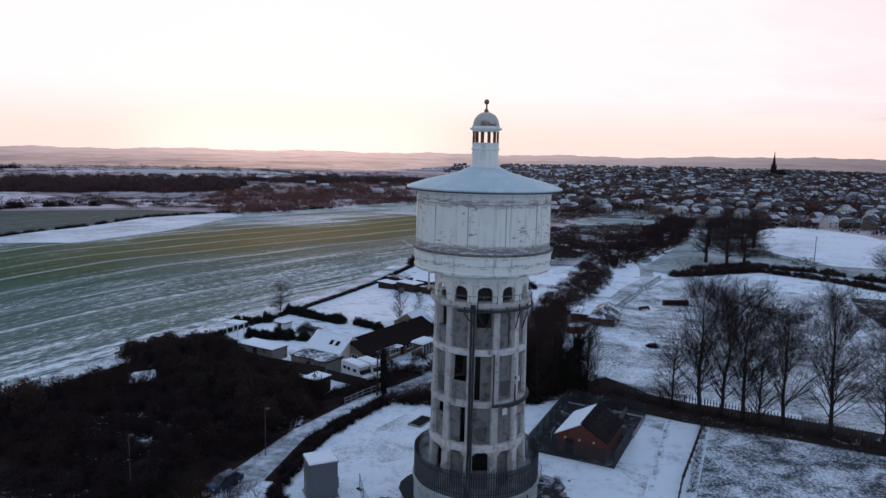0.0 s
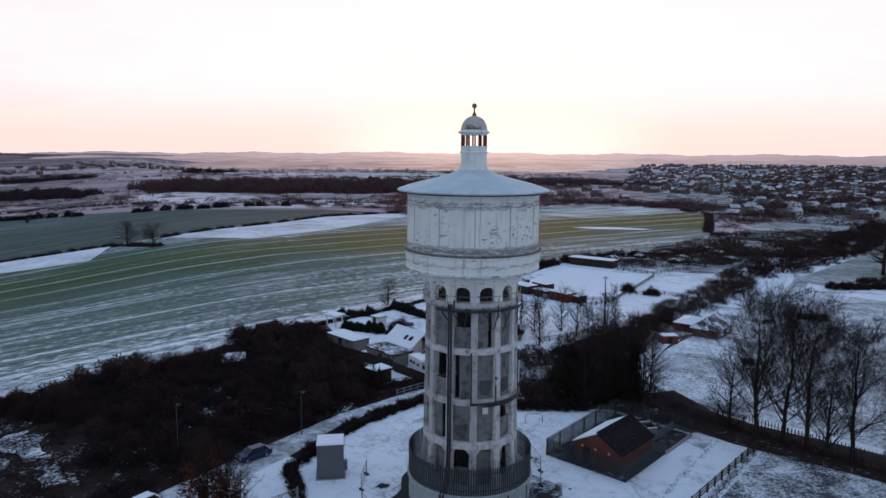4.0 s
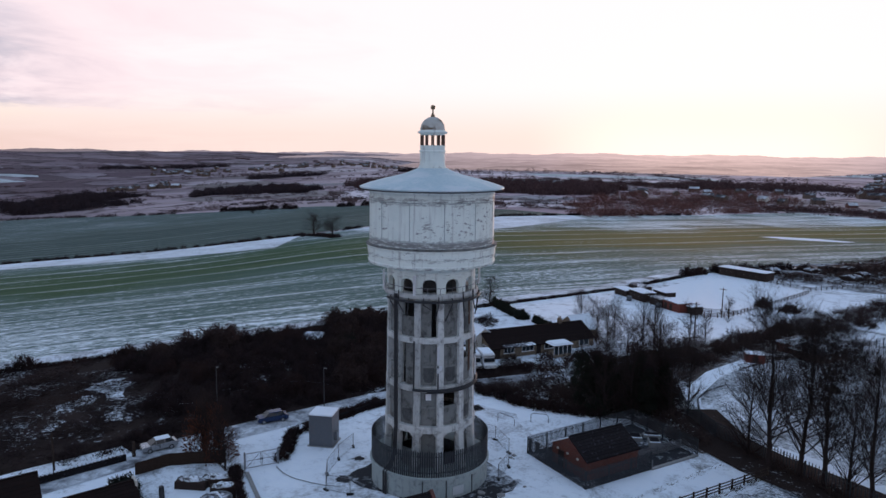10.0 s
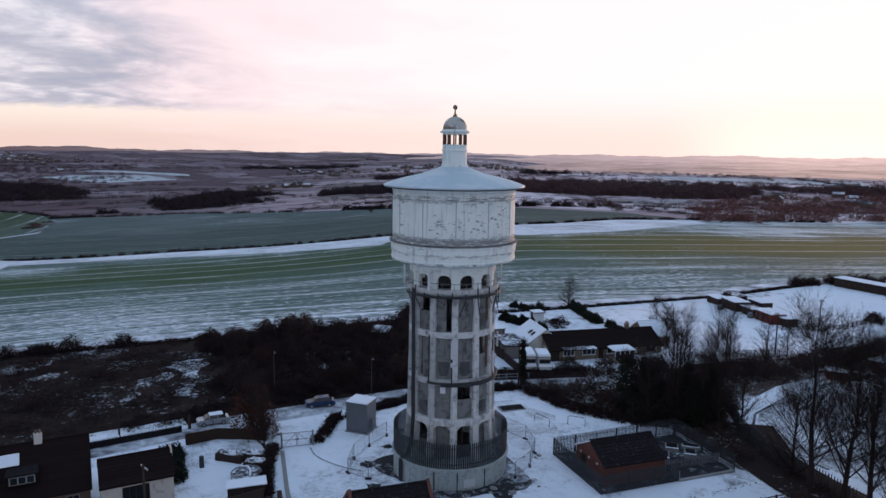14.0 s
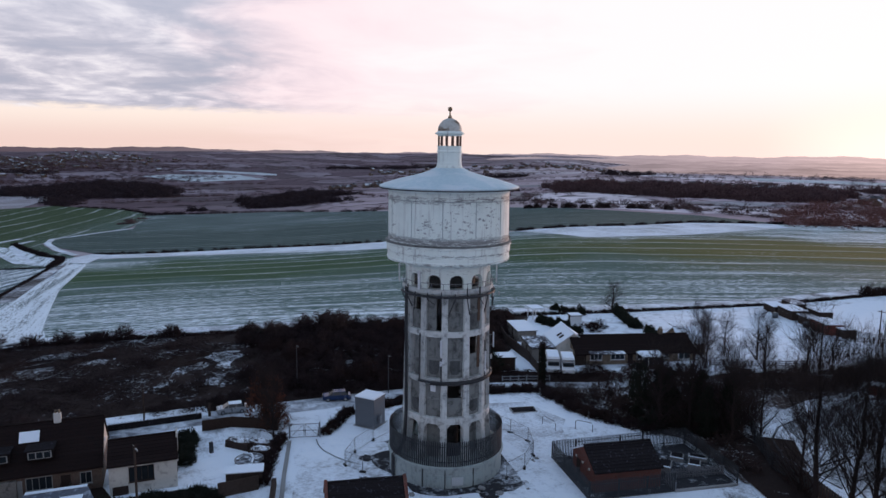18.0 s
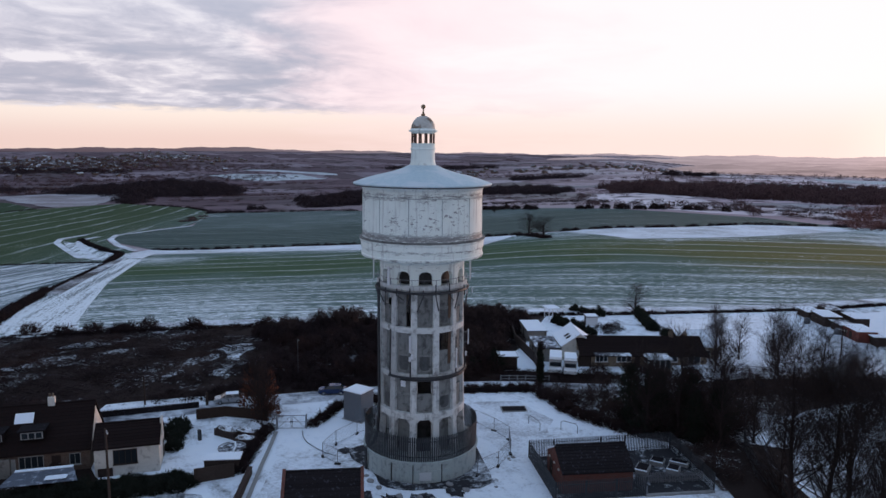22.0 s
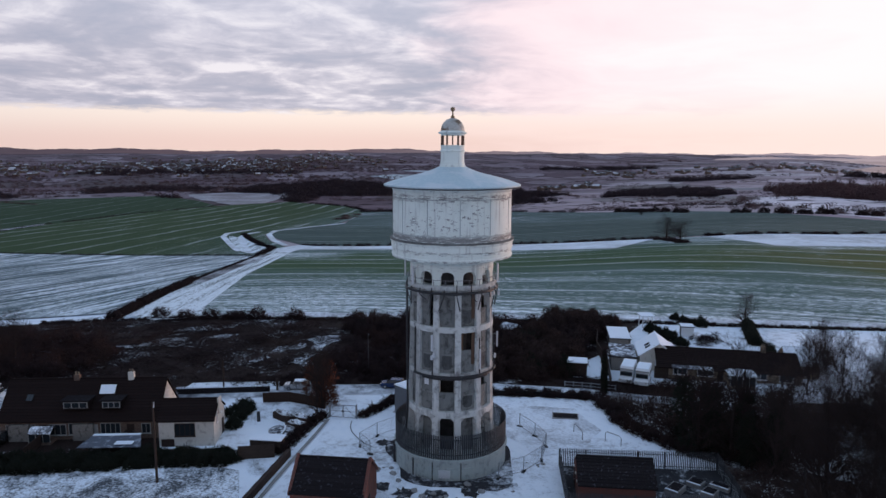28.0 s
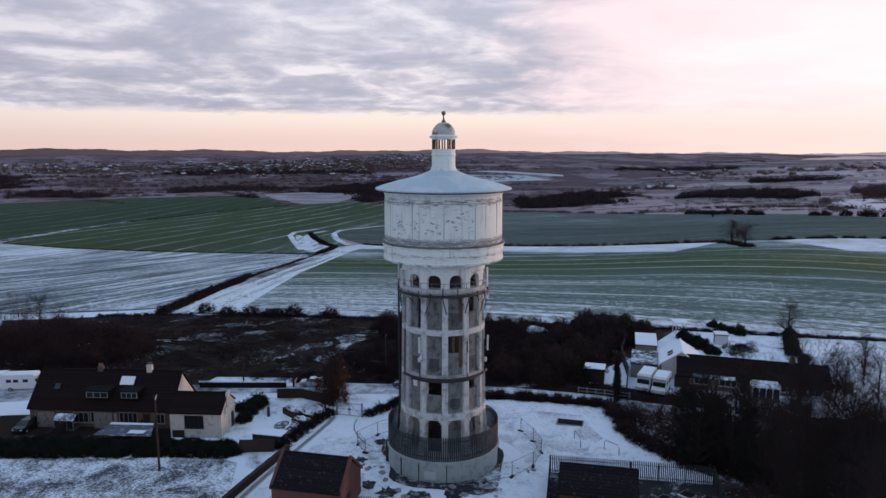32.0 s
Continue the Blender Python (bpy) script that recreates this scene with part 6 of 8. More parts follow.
utility_pole(-2.3, 38.0, 9.6, "wooden telegraph pole at the garden edge")
utility_pole(15.0, 150.2, 8.0, "wooden telegraph pole beside the lane")
utility_pole(13.6, 183.0, 7.5, "wooden telegraph pole by the paddock")
utility_pole(-9.8, 103.0, 7.0, "dark wooden pole at the yard fence", False)
utility_pole(164.7, 305.4, 11.0, "wooden telegraph pole on the snowy rise")
utility_pole(-33.0, 47.5, 5.0, "thin pole beside the lane", False)


def car(name, m, paint, label, L=4.3, W=1.75, H=1.45, snow=True):
    c = thing(name, m, label, "car")
    prof = [(-L / 2, 0.35), (-L / 2, 0.75), (-L / 2 + 0.12, 0.88), (-L * 0.27, 0.95), (L * 0.34, 0.98), (L / 2 - 0.05, 0.88), (L / 2, 0.62), (L / 2, 0.35), (L * 0.40, 0.28), (-L * 0.42, 0.28)]
    bm = bmesh.new()
    a = [bm.verts.new((x, -W / 2, z)) for x, z in prof]
    b = [bm.verts.new((x, W / 2, z)) for x, z in prof]
    n = len(prof)
    bm.faces.new(a)
    bm.faces.new(b[::-1])
    for i in range(n):
        bm.faces.new((a[i], b[i], b[(i + 1) % n], a[(i + 1) % n]))
    bmesh.ops.recalc_face_normals(bm, faces=bm.faces[:])
    bmesh.ops.bevel(bm, geom=bm.edges[:], offset=0.07, segments=2, affect="EDGES")
    part("body", bm, paint, c)
    bm = bmesh.new()
    lo = [(-L * 0.30, 0.93), (L * 0.40, 0.96)]
    hi = [(-L * 0.12, H), (L * 0.30, H - 0.02)]
    vs = [bm.verts.new((x, s * w_, z)) for (x, z), w_ in ((lo[0], W / 2 - 0.08), (lo[1], W / 2 - 0.08), (hi[1], W / 2 - 0.26), (hi[0], W / 2 - 0.26)) for s in (-1, 1)]
    for q in ((0, 2, 4, 6), (1, 7, 5, 3), (0, 6, 7, 1), (2, 3, 5, 4), (6, 4, 5, 7)):
        bm.faces.new([vs[i] for i in q])
    bmesh.ops.recalc_face_normals(bm, faces=bm.faces[:])
    cb = part("cabin", bm, M_GLASS, c, "dark glazed cabin")
    part("roof_panel", box(bmesh.new(), L * 0.09, 0, H - 0.03, L * 0.43, W - 0.5, 0.06, 0, 0.95), M_SNOW if snow else paint, cb)
    for x in (-L * 0.12, L * 0.12):
        for s in (-1, 1):
            part("pillar", tube([(x * 1.05, s * (W / 2 - 0.09), 0.93), (x, s * (W / 2 - 0.25), H)], 0.04, 4), paint, cb)
    for x in (-L * 0.31, L * 0.30):
        for s in (-1, 1):
            t = part("wheel", tube([(x, s * (W / 2 - 0.2), 0.31), (x, s * (W / 2 + 0.01), 0.31)], 0.31, 14), M_RUBBER, c)
            part("rim", tube([(x, s * (W / 2 - 0.02), 0.31), (x, s * (W / 2 + 0.025), 0.31)], 0.19, 10), M_SILVER, t)
    for s in (-1, 1):
        part("headlight", boxes((-L / 2 - 0.005, s * (W / 2 - 0.3), 0.62, 0.06, 0.34, 0.15)), M_LAMP, c)
        part("tail_light", boxes((L / 2 - 0.01, s * (W / 2 - 0.22), 0.68, 0.06, 0.2, 0.22)), M_REDP, c)
        part("mirror", boxes((-L * 0.2, s * (W / 2 + 0.08), 0.95, 0.12, 0.16, 0.12)), paint, c)
    return c


car("parked_car", at(-28.9, 58.6, 70), M_SILVER, "silver hatchback parked on the snowy lane")
car("parked_car", at(-21.6, 18.6, 160), M_SLATECAR, "dark car standing in front of the cottages", snow=False)
car("parked_car", at(-24.0, 73.2, 60), M_BLUE, "dark blue car parked beside the lane", snow=False)
for x, y, a, L_ in ((-17.0, 54.6, 28, 3.6), (-15.2, 56.6, 34, 3.4), (-13.0, 55.6, 50, 2.8)):
    bed_ = thing("raised_planter", at(x, y, a), "dark timber planter heaped with snowy clippings", "planter", "garden planters")
    part("side_board", box(bmesh.new(), 0, 0, -0.1, L_, 1.5, 1.0, 0, 0.96, 0.03), M_PLANK, bed_)
    hm = bmesh.new()
    bmesh.ops.create_icosphere(hm, subdivisions=3, radius=1.0)
    for v in hm.verts:
        q = 1 + 0.16 * math.sin(v.co.x * 7 + x) * math.cos(v.co.y * 5) + 0.10 * math.sin(v.co.y * 13 + a)
        v.co = Vector((v.co.x * L_ * 0.44 * q, v.co.y * 0.62 * q, 0.85 + max(-0.1, v.co.z) * 0.42 * q))
    part("clipping_mound", hm, M_PATCHY2, bed_, "heap of clippings patched with snow")


def motorhome(m, L, label):
    c = thing("motorhome", m, label, "motorhome")
    prof = [(-L / 2, 0.4), (-L / 2, 1.0), (-L / 2 + 0.9, 1.25), (-L / 2 + 1.4, 2.0), (-L / 2 + 1.0, 2.5), (-L / 2 + 1.5, 2.75), (L / 2, 2.75), (L / 2, 0.4)]
    bm = bmesh.new()
    a = [bm.verts.new((x, -1.08, z)) for x, z in prof]
    b = [bm.verts.new((x, 1.08, z)) for x, z in prof]
    n = len(prof)
    bm.faces.new(a)
    bm.faces.new(b[::-1])
    for i in range(n):
        bm.faces.new((a[i], b[i], b[(i + 1) % n], a[(i + 1) % n]))
    bmesh.ops.recalc_face_normals(bm, faces=bm.faces[:])
    bmesh.ops.bevel(bm, geom=bm.edges[:], offset=0.06, segments=2, affect="EDGES")
    part("body", bm, M_WHITE, c)
    part("windscreen", boxes((-L / 2 + 1.0, 0, 1.35, 0.5, 1.9, 0.6)), M_GLASS, c)
    for s in (-1, 1):
        for x in (-0.6, 0.9, 2.0):
            part("side_window", boxes((x, s * 1.08, 1.5, 0.8, 0.03, 0.5)), M_GLASS, c)
        for x in (-L * 0.33, L * 0.28):
            t = part("wheel", tube([(x, s * 0.9, 0.34), (x, s * 1.1, 0.34)], 0.34, 12), M_RUBBER, c)
            part("rim", tube([(x, s * 1.05, 0.34), (x, s * 1.12, 0.34)], 0.2, 8), M_SILVER, t)
        part("headlight", boxes((-L / 2 + 0.02, s * 0.8, 0.75, 0.1, 0.3, 0.2)), M_LAMP, c)
    part("roof_snow", box(bmesh.new(), 0.4, 0, 2.74, L - 1.9, 2.0, 0.07, 0, 0.97), M_SNOW, c)


for x, y, a, L in ((-13.9, 111.0, -44, 6.0), (-11.7, 112.4, -44, 5.4), (-41.0, 13.0, 80, 6.5), (-43.2, 8.2, 80, 6.0)):
    motorhome(at(x, y, a + 180), L, "white motorhome with snow on its roof parked by the house")

# ---- cottages beside the yard ----
row = house("cottage_row", at(-23.1, 29.6, 71.4), 20.4, 7.6, 2.9, 7.0, M_BRICK2, M_TILE, "long dark-tiled cottage row with dormers and weathered window bays", "house", 0.35,
            windows=(("f", -8.6, 0.9, 1.6, 1.3, 2, M_DULL), ("f", -6.2, 0.9, 1.2, 1.3, 2, M_DULL), ("f", -2.8, 0.7, 2.2, 1.5, 3, M_DULL), ("f", -0.2, 0.7, 2.4, 1.6, 4, M_DULL), ("f", 4.0, 0.8, 2.6, 1.5, 4, M_DULL), ("f", 8.6, 0.8, 1.2, 1.4, 2, M_DULL), ("r", -0.1, 4.3, 1.0, 1.1)),
            doors=(("f", 1.9, 0.95, 2.1, M_DULL), ("f", 6.6, 0.95, 2.1, M_PLANK), ("f", -4.6, 0.95, 2.1, M_PLANK)), chimneys=((5.6, 1.0, M_RENDER), (-1.6, 0.7, M_BRICK2)))
bm = bmesh.new()
tri = [[bm.verts.new((x, y, z)) for y, z in ((-3.5, 3.0), (3.5, 3.0), (0, 6.75))] for x in (10.18, 10.28)]
bm.faces.new(tri[0][::-1])
bm.faces.new(tri[1])
for i in range(3):
    bm.faces.new((tri[0][i], tri[0][(i + 1) % 3], tri[1][(i + 1) % 3], tri[1][i]))
part("gable_panel", bm, M_RENDER, row, "cream rendered upper gable")
for u, wd in ((-0.4, 3.4), (4.2, 2.6)):
    dm = part("dormer", boxes((u, -2.3, 4.1, wd, 2.6, 1.15)), M_TILE, row, "flat-roofed dormer")
    part("dormer_roof", boxes((u, -2.4, 5.25, wd + 0.3, 3.0, 0.14)), M_SLATE, dm)
    fr = part("dormer_window", boxes((u, -3.63, 4.3, wd - 0.3, 0.08, 0.8)), M_DULL, dm)
    for j in range(3):
        part("pane", boxes((u + (j - 1) * (wd - 0.4) / 3, -3.68, 4.37, (wd - 0.5) / 3 - 0.1, 0.04, 0.66)), M_GLASS, fr)
for u, z, wd in ((2.9, 6.2, 2.0),):
    sl = part("solar_panel", box(bmesh.new(), 0, 0, 0, wd, 1.3, 0.08), M_SNOW, row, "snow-covered roof panel")
    sl.matrix_basis = pose(u, -1.25, z - 0.2, 47, 0, 0)
sl = part("roof_window", box(bmesh.new(), 0, 0, 0, 0.8, 0.9, 0.08), M_GLASS, row)
sl.matrix_basis = pose(-7.0, -2.0, 5.2, 47, 0, 0)
porch = thing("lean_to", at(-13.4, 32.8, 71.4), "low timber lean-to with a blue-grey roof edged with snow", "lean-to")
for u in (-2.6, 2.6):
    for v in (-1.4, 1.4):
        part("post", boxes((u, v, -0.1, 0.14, 0.14, 1.55 if v < 0 else 1.95)), M_WOOD, porch)
bm = bmesh.new()
vs = [bm.verts.new(p) for p in ((-3.9, -1.45, 1.40), (3.9, -1.45, 1.40), (2.9, 1.5, 1.9), (-2.9, 1.5, 1.9), (-3.9, -1.45, 1.48), (3.9, -1.45, 1.48), (2.9, 1.5, 1.98), (-2.9, 1.5, 1.98))]
for q in ((3, 2, 1, 0), (4, 5, 6, 7), (0, 1, 5, 4), (1, 2, 6, 5), (2, 3, 7, 6), (3, 0, 4, 7)):
    bm.faces.new([vs[i] for i in q])
part("roof", bm, M_GLAZED, porch, "blue-grey sheeted roof")
part("ridge_snow", boxes((0, 1.28, 1.93, 5.9, 0.5, 0.09)), M_SNOW, porch, "strip of snow along the top edge")
part("edge_snow", box(bmesh.new(), 1.6, -0.6, 1.66, 2.2, 1.0, 0.06), M_SNOW, porch, "patch of snow on the roof")
part("side_boards", boxes((0, 1.45, 0.0, 5.2, 0.06, 1.4)), M_PLANK, porch)
for u in (-7.6, 0.6):
    part("window_bay", boxes((u, -4.05, 0, 2.6, 0.5, 2.3)), M_OLDRENDER, row, "weathered window bay")
grh = thing("greenhouse", at(-20.2, 24.0, 71.4), "small glazed greenhouse with snow on its roof", "greenhouse")
part("base_wall", boxes((0, 0, -0.1, 2.8, 1.9, 0.5)), M_BRICK2, grh)
for u in (-1.35, -0.45, 0.45, 1.35):
    part("frame", boxes((u, -0.92, 0.4, 0.06, 0.06, 1.2), (u, 0.92, 0.4, 0.06, 0.06, 1.2)), M_DULL, grh)
for sd in (-1, 1):
    part("pane", boxes((0, sd * 0.92, 0.42, 2.66, 0.03, 1.14)), M_GLASS, grh)
    part("roof", roof_slab(2.8, 1.9, 1.6, 2.2, 0.08, sd, 0.05), M_PATCHY if sd < 0 else M_GLAZED, grh)
annexe = house("rendered_annexe", at(-15.0, 42.3, 72), 7.0, 5.4, 3.5, 5.3, M_RENDER, M_TILE, "cream rendered annexe with a brown tiled roof", "house", 0.25,
               windows=(("f", -0.2, 1.35, 2.6, 1.75, 4, M_WOOD), ("r", -1.2, 2.6, 0.5, 1.4, 1), ("r", 0.9, 3.2, 0.5, 1.2, 1)), doors=(("r", 1.6, 0.9, 2.1, M_PLANK),))
part("plinth_boards", boxes((-2.4, -2.75, 0.0, 1.6, 0.12, 1.0)), M_PLANK, annexe)
part("parapet", boxes((3.6, 0, 3.5, 0.2, 1.4, 2.1)), M_RENDER, annexe)
tramp = thing("round_trampoline", at(-11.4, 53.4), "round trampoline covered with a snowy sheet", "trampoline")
part("frame", revolve([(1.55, 0.72), (1.75, 0.72), (1.75, 0.84), (1.55, 0.84)], 24, 0, 360, True), M_STEEL, tramp)
part("bed", revolve([(0.01, 0.86), (1.0, 0.84), (1.58, 0.80)], 24), M_PATCHY, tramp, "snow-dusted trampoline bed")
part("folded_net", tube([(-1.5, 0.2, 0.9), (-0.6, 0.6, 1.1), (0.5, 0.3, 1.0), (1.4, -0.3, 0.92)], 0.12, 6), M_SNOW, tramp)
for a in range(0, 360, 60):
    part("leg", tube([(1.65 * math.cos(radians(a)), 1.65 * math.sin(radians(a)), 0.75), (1.65 * math.cos(radians(a)), 1.65 * math.sin(radians(a)), -0.05)], 0.04, 5), M_STEEL, tramp)
shed = thing("garden_shed", at(-7.2, 51.0, 62), "low garden shed with snow on its flat roof", "shed")
part("board_wall", boxes((0, 0, -0.2, 4.0, 1.7, 1.9)), M_PLANK, shed)
part("roof", boxes((0, 0, 1.7, 4.3, 2.0, 0.12)), M_SNOW, shed)
for j in range(9):
    part("plank", boxes((-1.8 + 0.45 * j, -0.88, 0, 0.38, 0.04, 1.65)), M_WOOD, shed)
boll = thing("garden_post", at(-17.6, 51.1), "short dark post standing in the snowy garden", "post")
part("post", box(bmesh.new(), 0, 0, -0.1, 0.45, 0.45, 1.5, 0, 0.92, 0.03), M_CABLE, boll)
chest = thing("storage_chest", at(-9.6, 52.0, 62), "pale storage chest with snow on its lid", "chest")
part("box", box(bmesh.new(), 0, 0, -0.05, 1.5, 0.8, 0.8, 0, 1, 0.03), M_PANEL, chest)
part("lid", boxes((0, 0, 0.75, 1.56, 0.86, 0.1)), M_SNOW, chest)
low_wall([(-24.8, 52.6), (-23.8, 56.4), (-21.6, 58.6), (-18.8, 60.8)], 1.5, 0.12, M_FENCE, "tall weathered garden fence panels beside the lane", "panel_fence")
for u in (-4.2, 6.2):
    low_wall([(-23.1 + 0.319 * u + 0.948 * v, 29.6 + 0.948 * u - 0.319 * v) for v in (4.2, 9.6)], 1.5, 0.1, M_PLANK, "dark board fence between the cottage gardens", "board_fence")
low_wall([(12.6, 43.6), (4.0, 48.6), (-4.2, 53.2)], 0.9, 0.5, M_PLANK, "dark timber bank beside the drive", "retaining_edge")
low_wall([(-4.6, 51.5), (-5.6, 47.2)], 1.7, 0.12, M_WOOD, "weathered board fence at the garden end", "board_fence")

# ---- bungalow and its outbuildings ----
bung = house("bungalow", at(-10.4, 128.0, 57), 22.5, 9.0, 2.1, 4.2, M_STONE, M_TILE, "long stone bungalow with a dark tiled roof", "bungalow", 0.4, hip=0.0,
             windows=(("f", -7.6, 0.9, 2.2, 1.3, 3), ("f", -3.6, 0.9, 2.6, 1.3, 3), ("f", 1.0, 0.9, 2.0, 1.3), ("f", 5.0, 0.9, 2.0, 1.3), ("f", 9.0, 0.7, 2.2, 1.2), ("l", 1.6, 0.9, 1.4, 1.2)),
             doors=(("f", -10.6, 2.3, 2.1, M_WOOD), ("f", -1.2, 0.95, 2.1, M_PLANK)), chimneys=((6.2, 1.1, M_STONE),))
part("bay_roof", boxes((-5.8, -5.0, 2.3, 6.4, 1.6, 0.16)), M_PATCHY, bung, "snow-dusted canopy along the front")
consv = thing("conservatory", at(-3.4, 125.2, 57), "white framed conservatory with a snow-covered roof", "conservatory")
part("base_wall", boxes((0, 0, -0.3, 4.0, 2.6, 0.9)), M_STONE, consv)
part("frame", boxes(*[(-1.9 + 0.95 * j, -1.25, 0.6, 0.08, 0.08, 1.7) for j in range(5)], (0, -1.25, 2.25, 4.0, 0.1, 0.1), (-1.95, 0, 2.25, 0.1, 2.6, 0.1), (1.95, 0, 2.25, 0.1, 2.6, 0.1)), M_WHITE, consv)
for j in range(4):
    part("pane", boxes((-1.42 + 0.95 * j, -1.25, 0.62, 0.84, 0.03, 1.6)), M_GLASS, consv)
part("roof", box(bmesh.new(), 0, 0, 2.35, 4.4, 3.0, 0.35, 0, 0.8), M_SNOW, consv)
ext = house("bungalow_wing", at(-5.8, 140.0, 57), 5.0, 6.6, 2.5, 4.6, M_STONE, M_SLATE, "snow-roofed end wing of the bungalow", "bungalow", 0.3, snowy=("f", "b"))
window(ext, "f", 0, 0.6, 1.8, 1.2, 4.6, 6.6)
garage = house("garage", at(-19.2, 120.9, -32), 8.0, 6.4, 2.6, 4.8, M_RENDER, M_SLATE, "garage with a snow-covered pitched roof and two rooflights", "garage", 0.3, snowy=("f", "b"))
for u in (0.8, 2.2):
    rl = part("rooflight", boxes((0, 0, 0, 0.7, 1.0, 0.06)), M_SLATE, garage)
    rl.matrix_basis = pose(u, -1.75, 3.80, 34, 0, 0)
for x, y, a, sx, sy, h, lab in ((-32.6, 122.4, -30, 8.4, 3.8, 2.1, "flat-roofed outbuilding"), (-21.4, 115.2, -32, 8.0, 4.2, 2.4, "flat-roofed outbuilding"), (-32.7, 139.4, -30, 2.4, 2.4, 2.0, "small pale timber shed"), (-19.4, 104.6, 58, 3.2, 2.8, 2.3, "dark timber shed")):
    sh = thing("outbuilding", at(x, y, a), lab + " under snow behind the bungalow", "outbuilding", "outbuildings")
    part("wall", boxes((0, 0, -0.5, sx, sy, h + 0.5)), M_PLANK if "dark" in lab else (M_OLDRENDER if "flat" in lab else M_WHITE), sh)
    part("roof", boxes((0, 0, h, sx + 0.4, sy + 0.4, 0.12)), M_SLATE, sh)
    part("roof_snow", box(bmesh.new(), 0, 0, h + 0.12, sx + 0.25, sy + 0.25, 0.12, 0, 0.98), M_PATCHY if x > -25 and sx > 7 else M_SNOW, sh)
    dd = part("door", boxes((0, -sy / 2 - 0.03, 0, 0.95, 0.06, 2.0)), M_PLANK, sh)
    part("handle", boxes((0.35, -sy / 2 - 0.08, 1.0, 0.05, 0.05, 0.15)), M_STEEL, dd)
pav = thing("garden_pavilion", at(-41.6, 135.9, -20), "small white garden pavilion with a snowy flat roof", "pavilion")
for u in (-1.3, 1.3):
    for v in (-1, 1):
        part("post", boxes((u, v, -0.3, 0.16, 0.16, 2.8)), M_WHITE, pav)
part("roof", boxes((0, 0, 2.5, 3.6, 3.0, 0.25)), M_SNOW, pav)
low_wall([(-18.9, 110.6), (-11.8, 106.2)], 1.6, 0.14, M_PLANK, "dark board fence beside the motorhomes", "board_fence")
low_wall([(-38.0, 121.2), (-30.0, 115.6), (-19.2, 110.8)], 1.9, 0.14, M_PLANK, "long dark board fence behind the thicket", "board_fence")
post_and_rail([(-14.2, 99.0), (-12.0, 102.5), (-9.6, 105.5)], "thin wire fence along the lane verge", 1.1, (0.5, 1.0), 1.6, M_STEEL)
post_and_rail([(3.5, 133), (10, 140), (14, 147)], "wooden rail fence in front of the paddock", 1.1)
post_and_rail([(6.5, 186), (16, 190), (18, 201), (27, 238)], "wooden post and rail paddock fence", 1.25)
post_and_rail([(8.0, 176), (14, 184), (16, 190)], "wooden post and rail paddock fence", 1.25)
post_and_rail([(18, 201), (27, 208), (34, 205)], "wooden post and rail paddock fence", 1.25)
post_and_rail([(3, 256), (27, 244), (40, 262)], "wooden post and rail paddock fence", 1.25)
for x, y, a, sx, sy, h, lab, sn in ((-15.5, 198.6, -38, 6.0, 3.4, 2.0, "timber stable shed", 1), (-9.4, 194.2, -38, 7.0, 3.8, 2.6, "dark timber stable", 1), (-12.6, 202.4, -38, 7.0, 3.0, 2.9, "tall timber stable shed", 0), (-4.6, 198.4, -38, 6.0, 3.0, 2.7, "timber hay store", 1), (-3.0, 189.4, -38, 5.0, 3.2, 2.1, "dark timber stable", 0), (2.6, 184.6, -38, 6.6, 3.8, 2.6, "timber field shelter", 1), (7.0, 183.6, -38, 2.6, 3.0, 2.0, "small timber shed", 1), (6.0, 258.0, -20, 17.0, 5.0, 2.8, "long dark stable block", 1)):
    sh = thing("stable", at(x, y, a), lab + " with snow on its flat roof", "stable", "paddock stables")
    part("wall", boxes((0, 0, -0.6, sx, sy, h + 0.6)), M_REDP if "shelter" in lab else M_PLANK, sh)
    for j in range(max(2, int(sx / 2.2))):
        dr = part("stable_door", boxes((-sx / 2 + 1.1 + 2.1 * j, -sy / 2 - 0.03, 0, 1.1, 0.06, 1.9)), M_WOOD, sh)
        part("hinge", boxes((-sx / 2 + 0.7 + 2.1 * j, -sy / 2 - 0.08, 1.4, 0.4, 0.04, 0.06)), M_STEEL, dr)
    part("roof", boxes((0, -0.2, h, sx + 0.3, sy + 0.6, 0.12)), M_SNOW if sn else M_PATCHY, sh)
for x, y in ((-11.6, 190.0), (-2.2, 185.2)):
    tk = thing("water_tank", at(x, y), "blue-grey plastic water tank by the stables", "water tank", "paddock tanks")
    part("tank", revolve([(0.02, 0), (0.7, 0.02), (0.72, 1.2), (0.5, 1.4), (0.02, 1.45)], 14), M_KIOSK, tk, "", True)

# hall beside the playing field
hall = house("field_hall", at(37.3, 154.7, 68), 10.4, 5.2, 2.6, 4.4, M_BRICK2, M_PATCHY, "low brown brick hall with a hipped roof under patchy snow", "hall", 0.6, hip=2.4, windows=(("f", -2.4, 0.9, 1.5, 1.2), ("f", 2.2, 0.9, 1.5, 1.2), ("r", 0, 0.9, 1.6, 1.2)), doors=(("f", 0, 1.4, 2.1, M_PLANK),))
house("field_hall_porch", at(32.9, 157.6, 68), 7.6, 4.0, 2.3, 2.9, M_BRICK, M_SNOW, "low brick wing under a snow-covered roof", "hall", 0.4, hip=2.4, doors=(("f", 0, 1.0, 2.1, M_PLANK),))
sto = thing("red_storage_cabin", at(27.8, 141.2, 20), "small red storage cabin with snow on its lid", "cabin")
part("body", box(bmesh.new(), 0, 0, -0.2, 3.2, 2.0, 1.9, 0, 1, 0.04), M_REDP, sto)
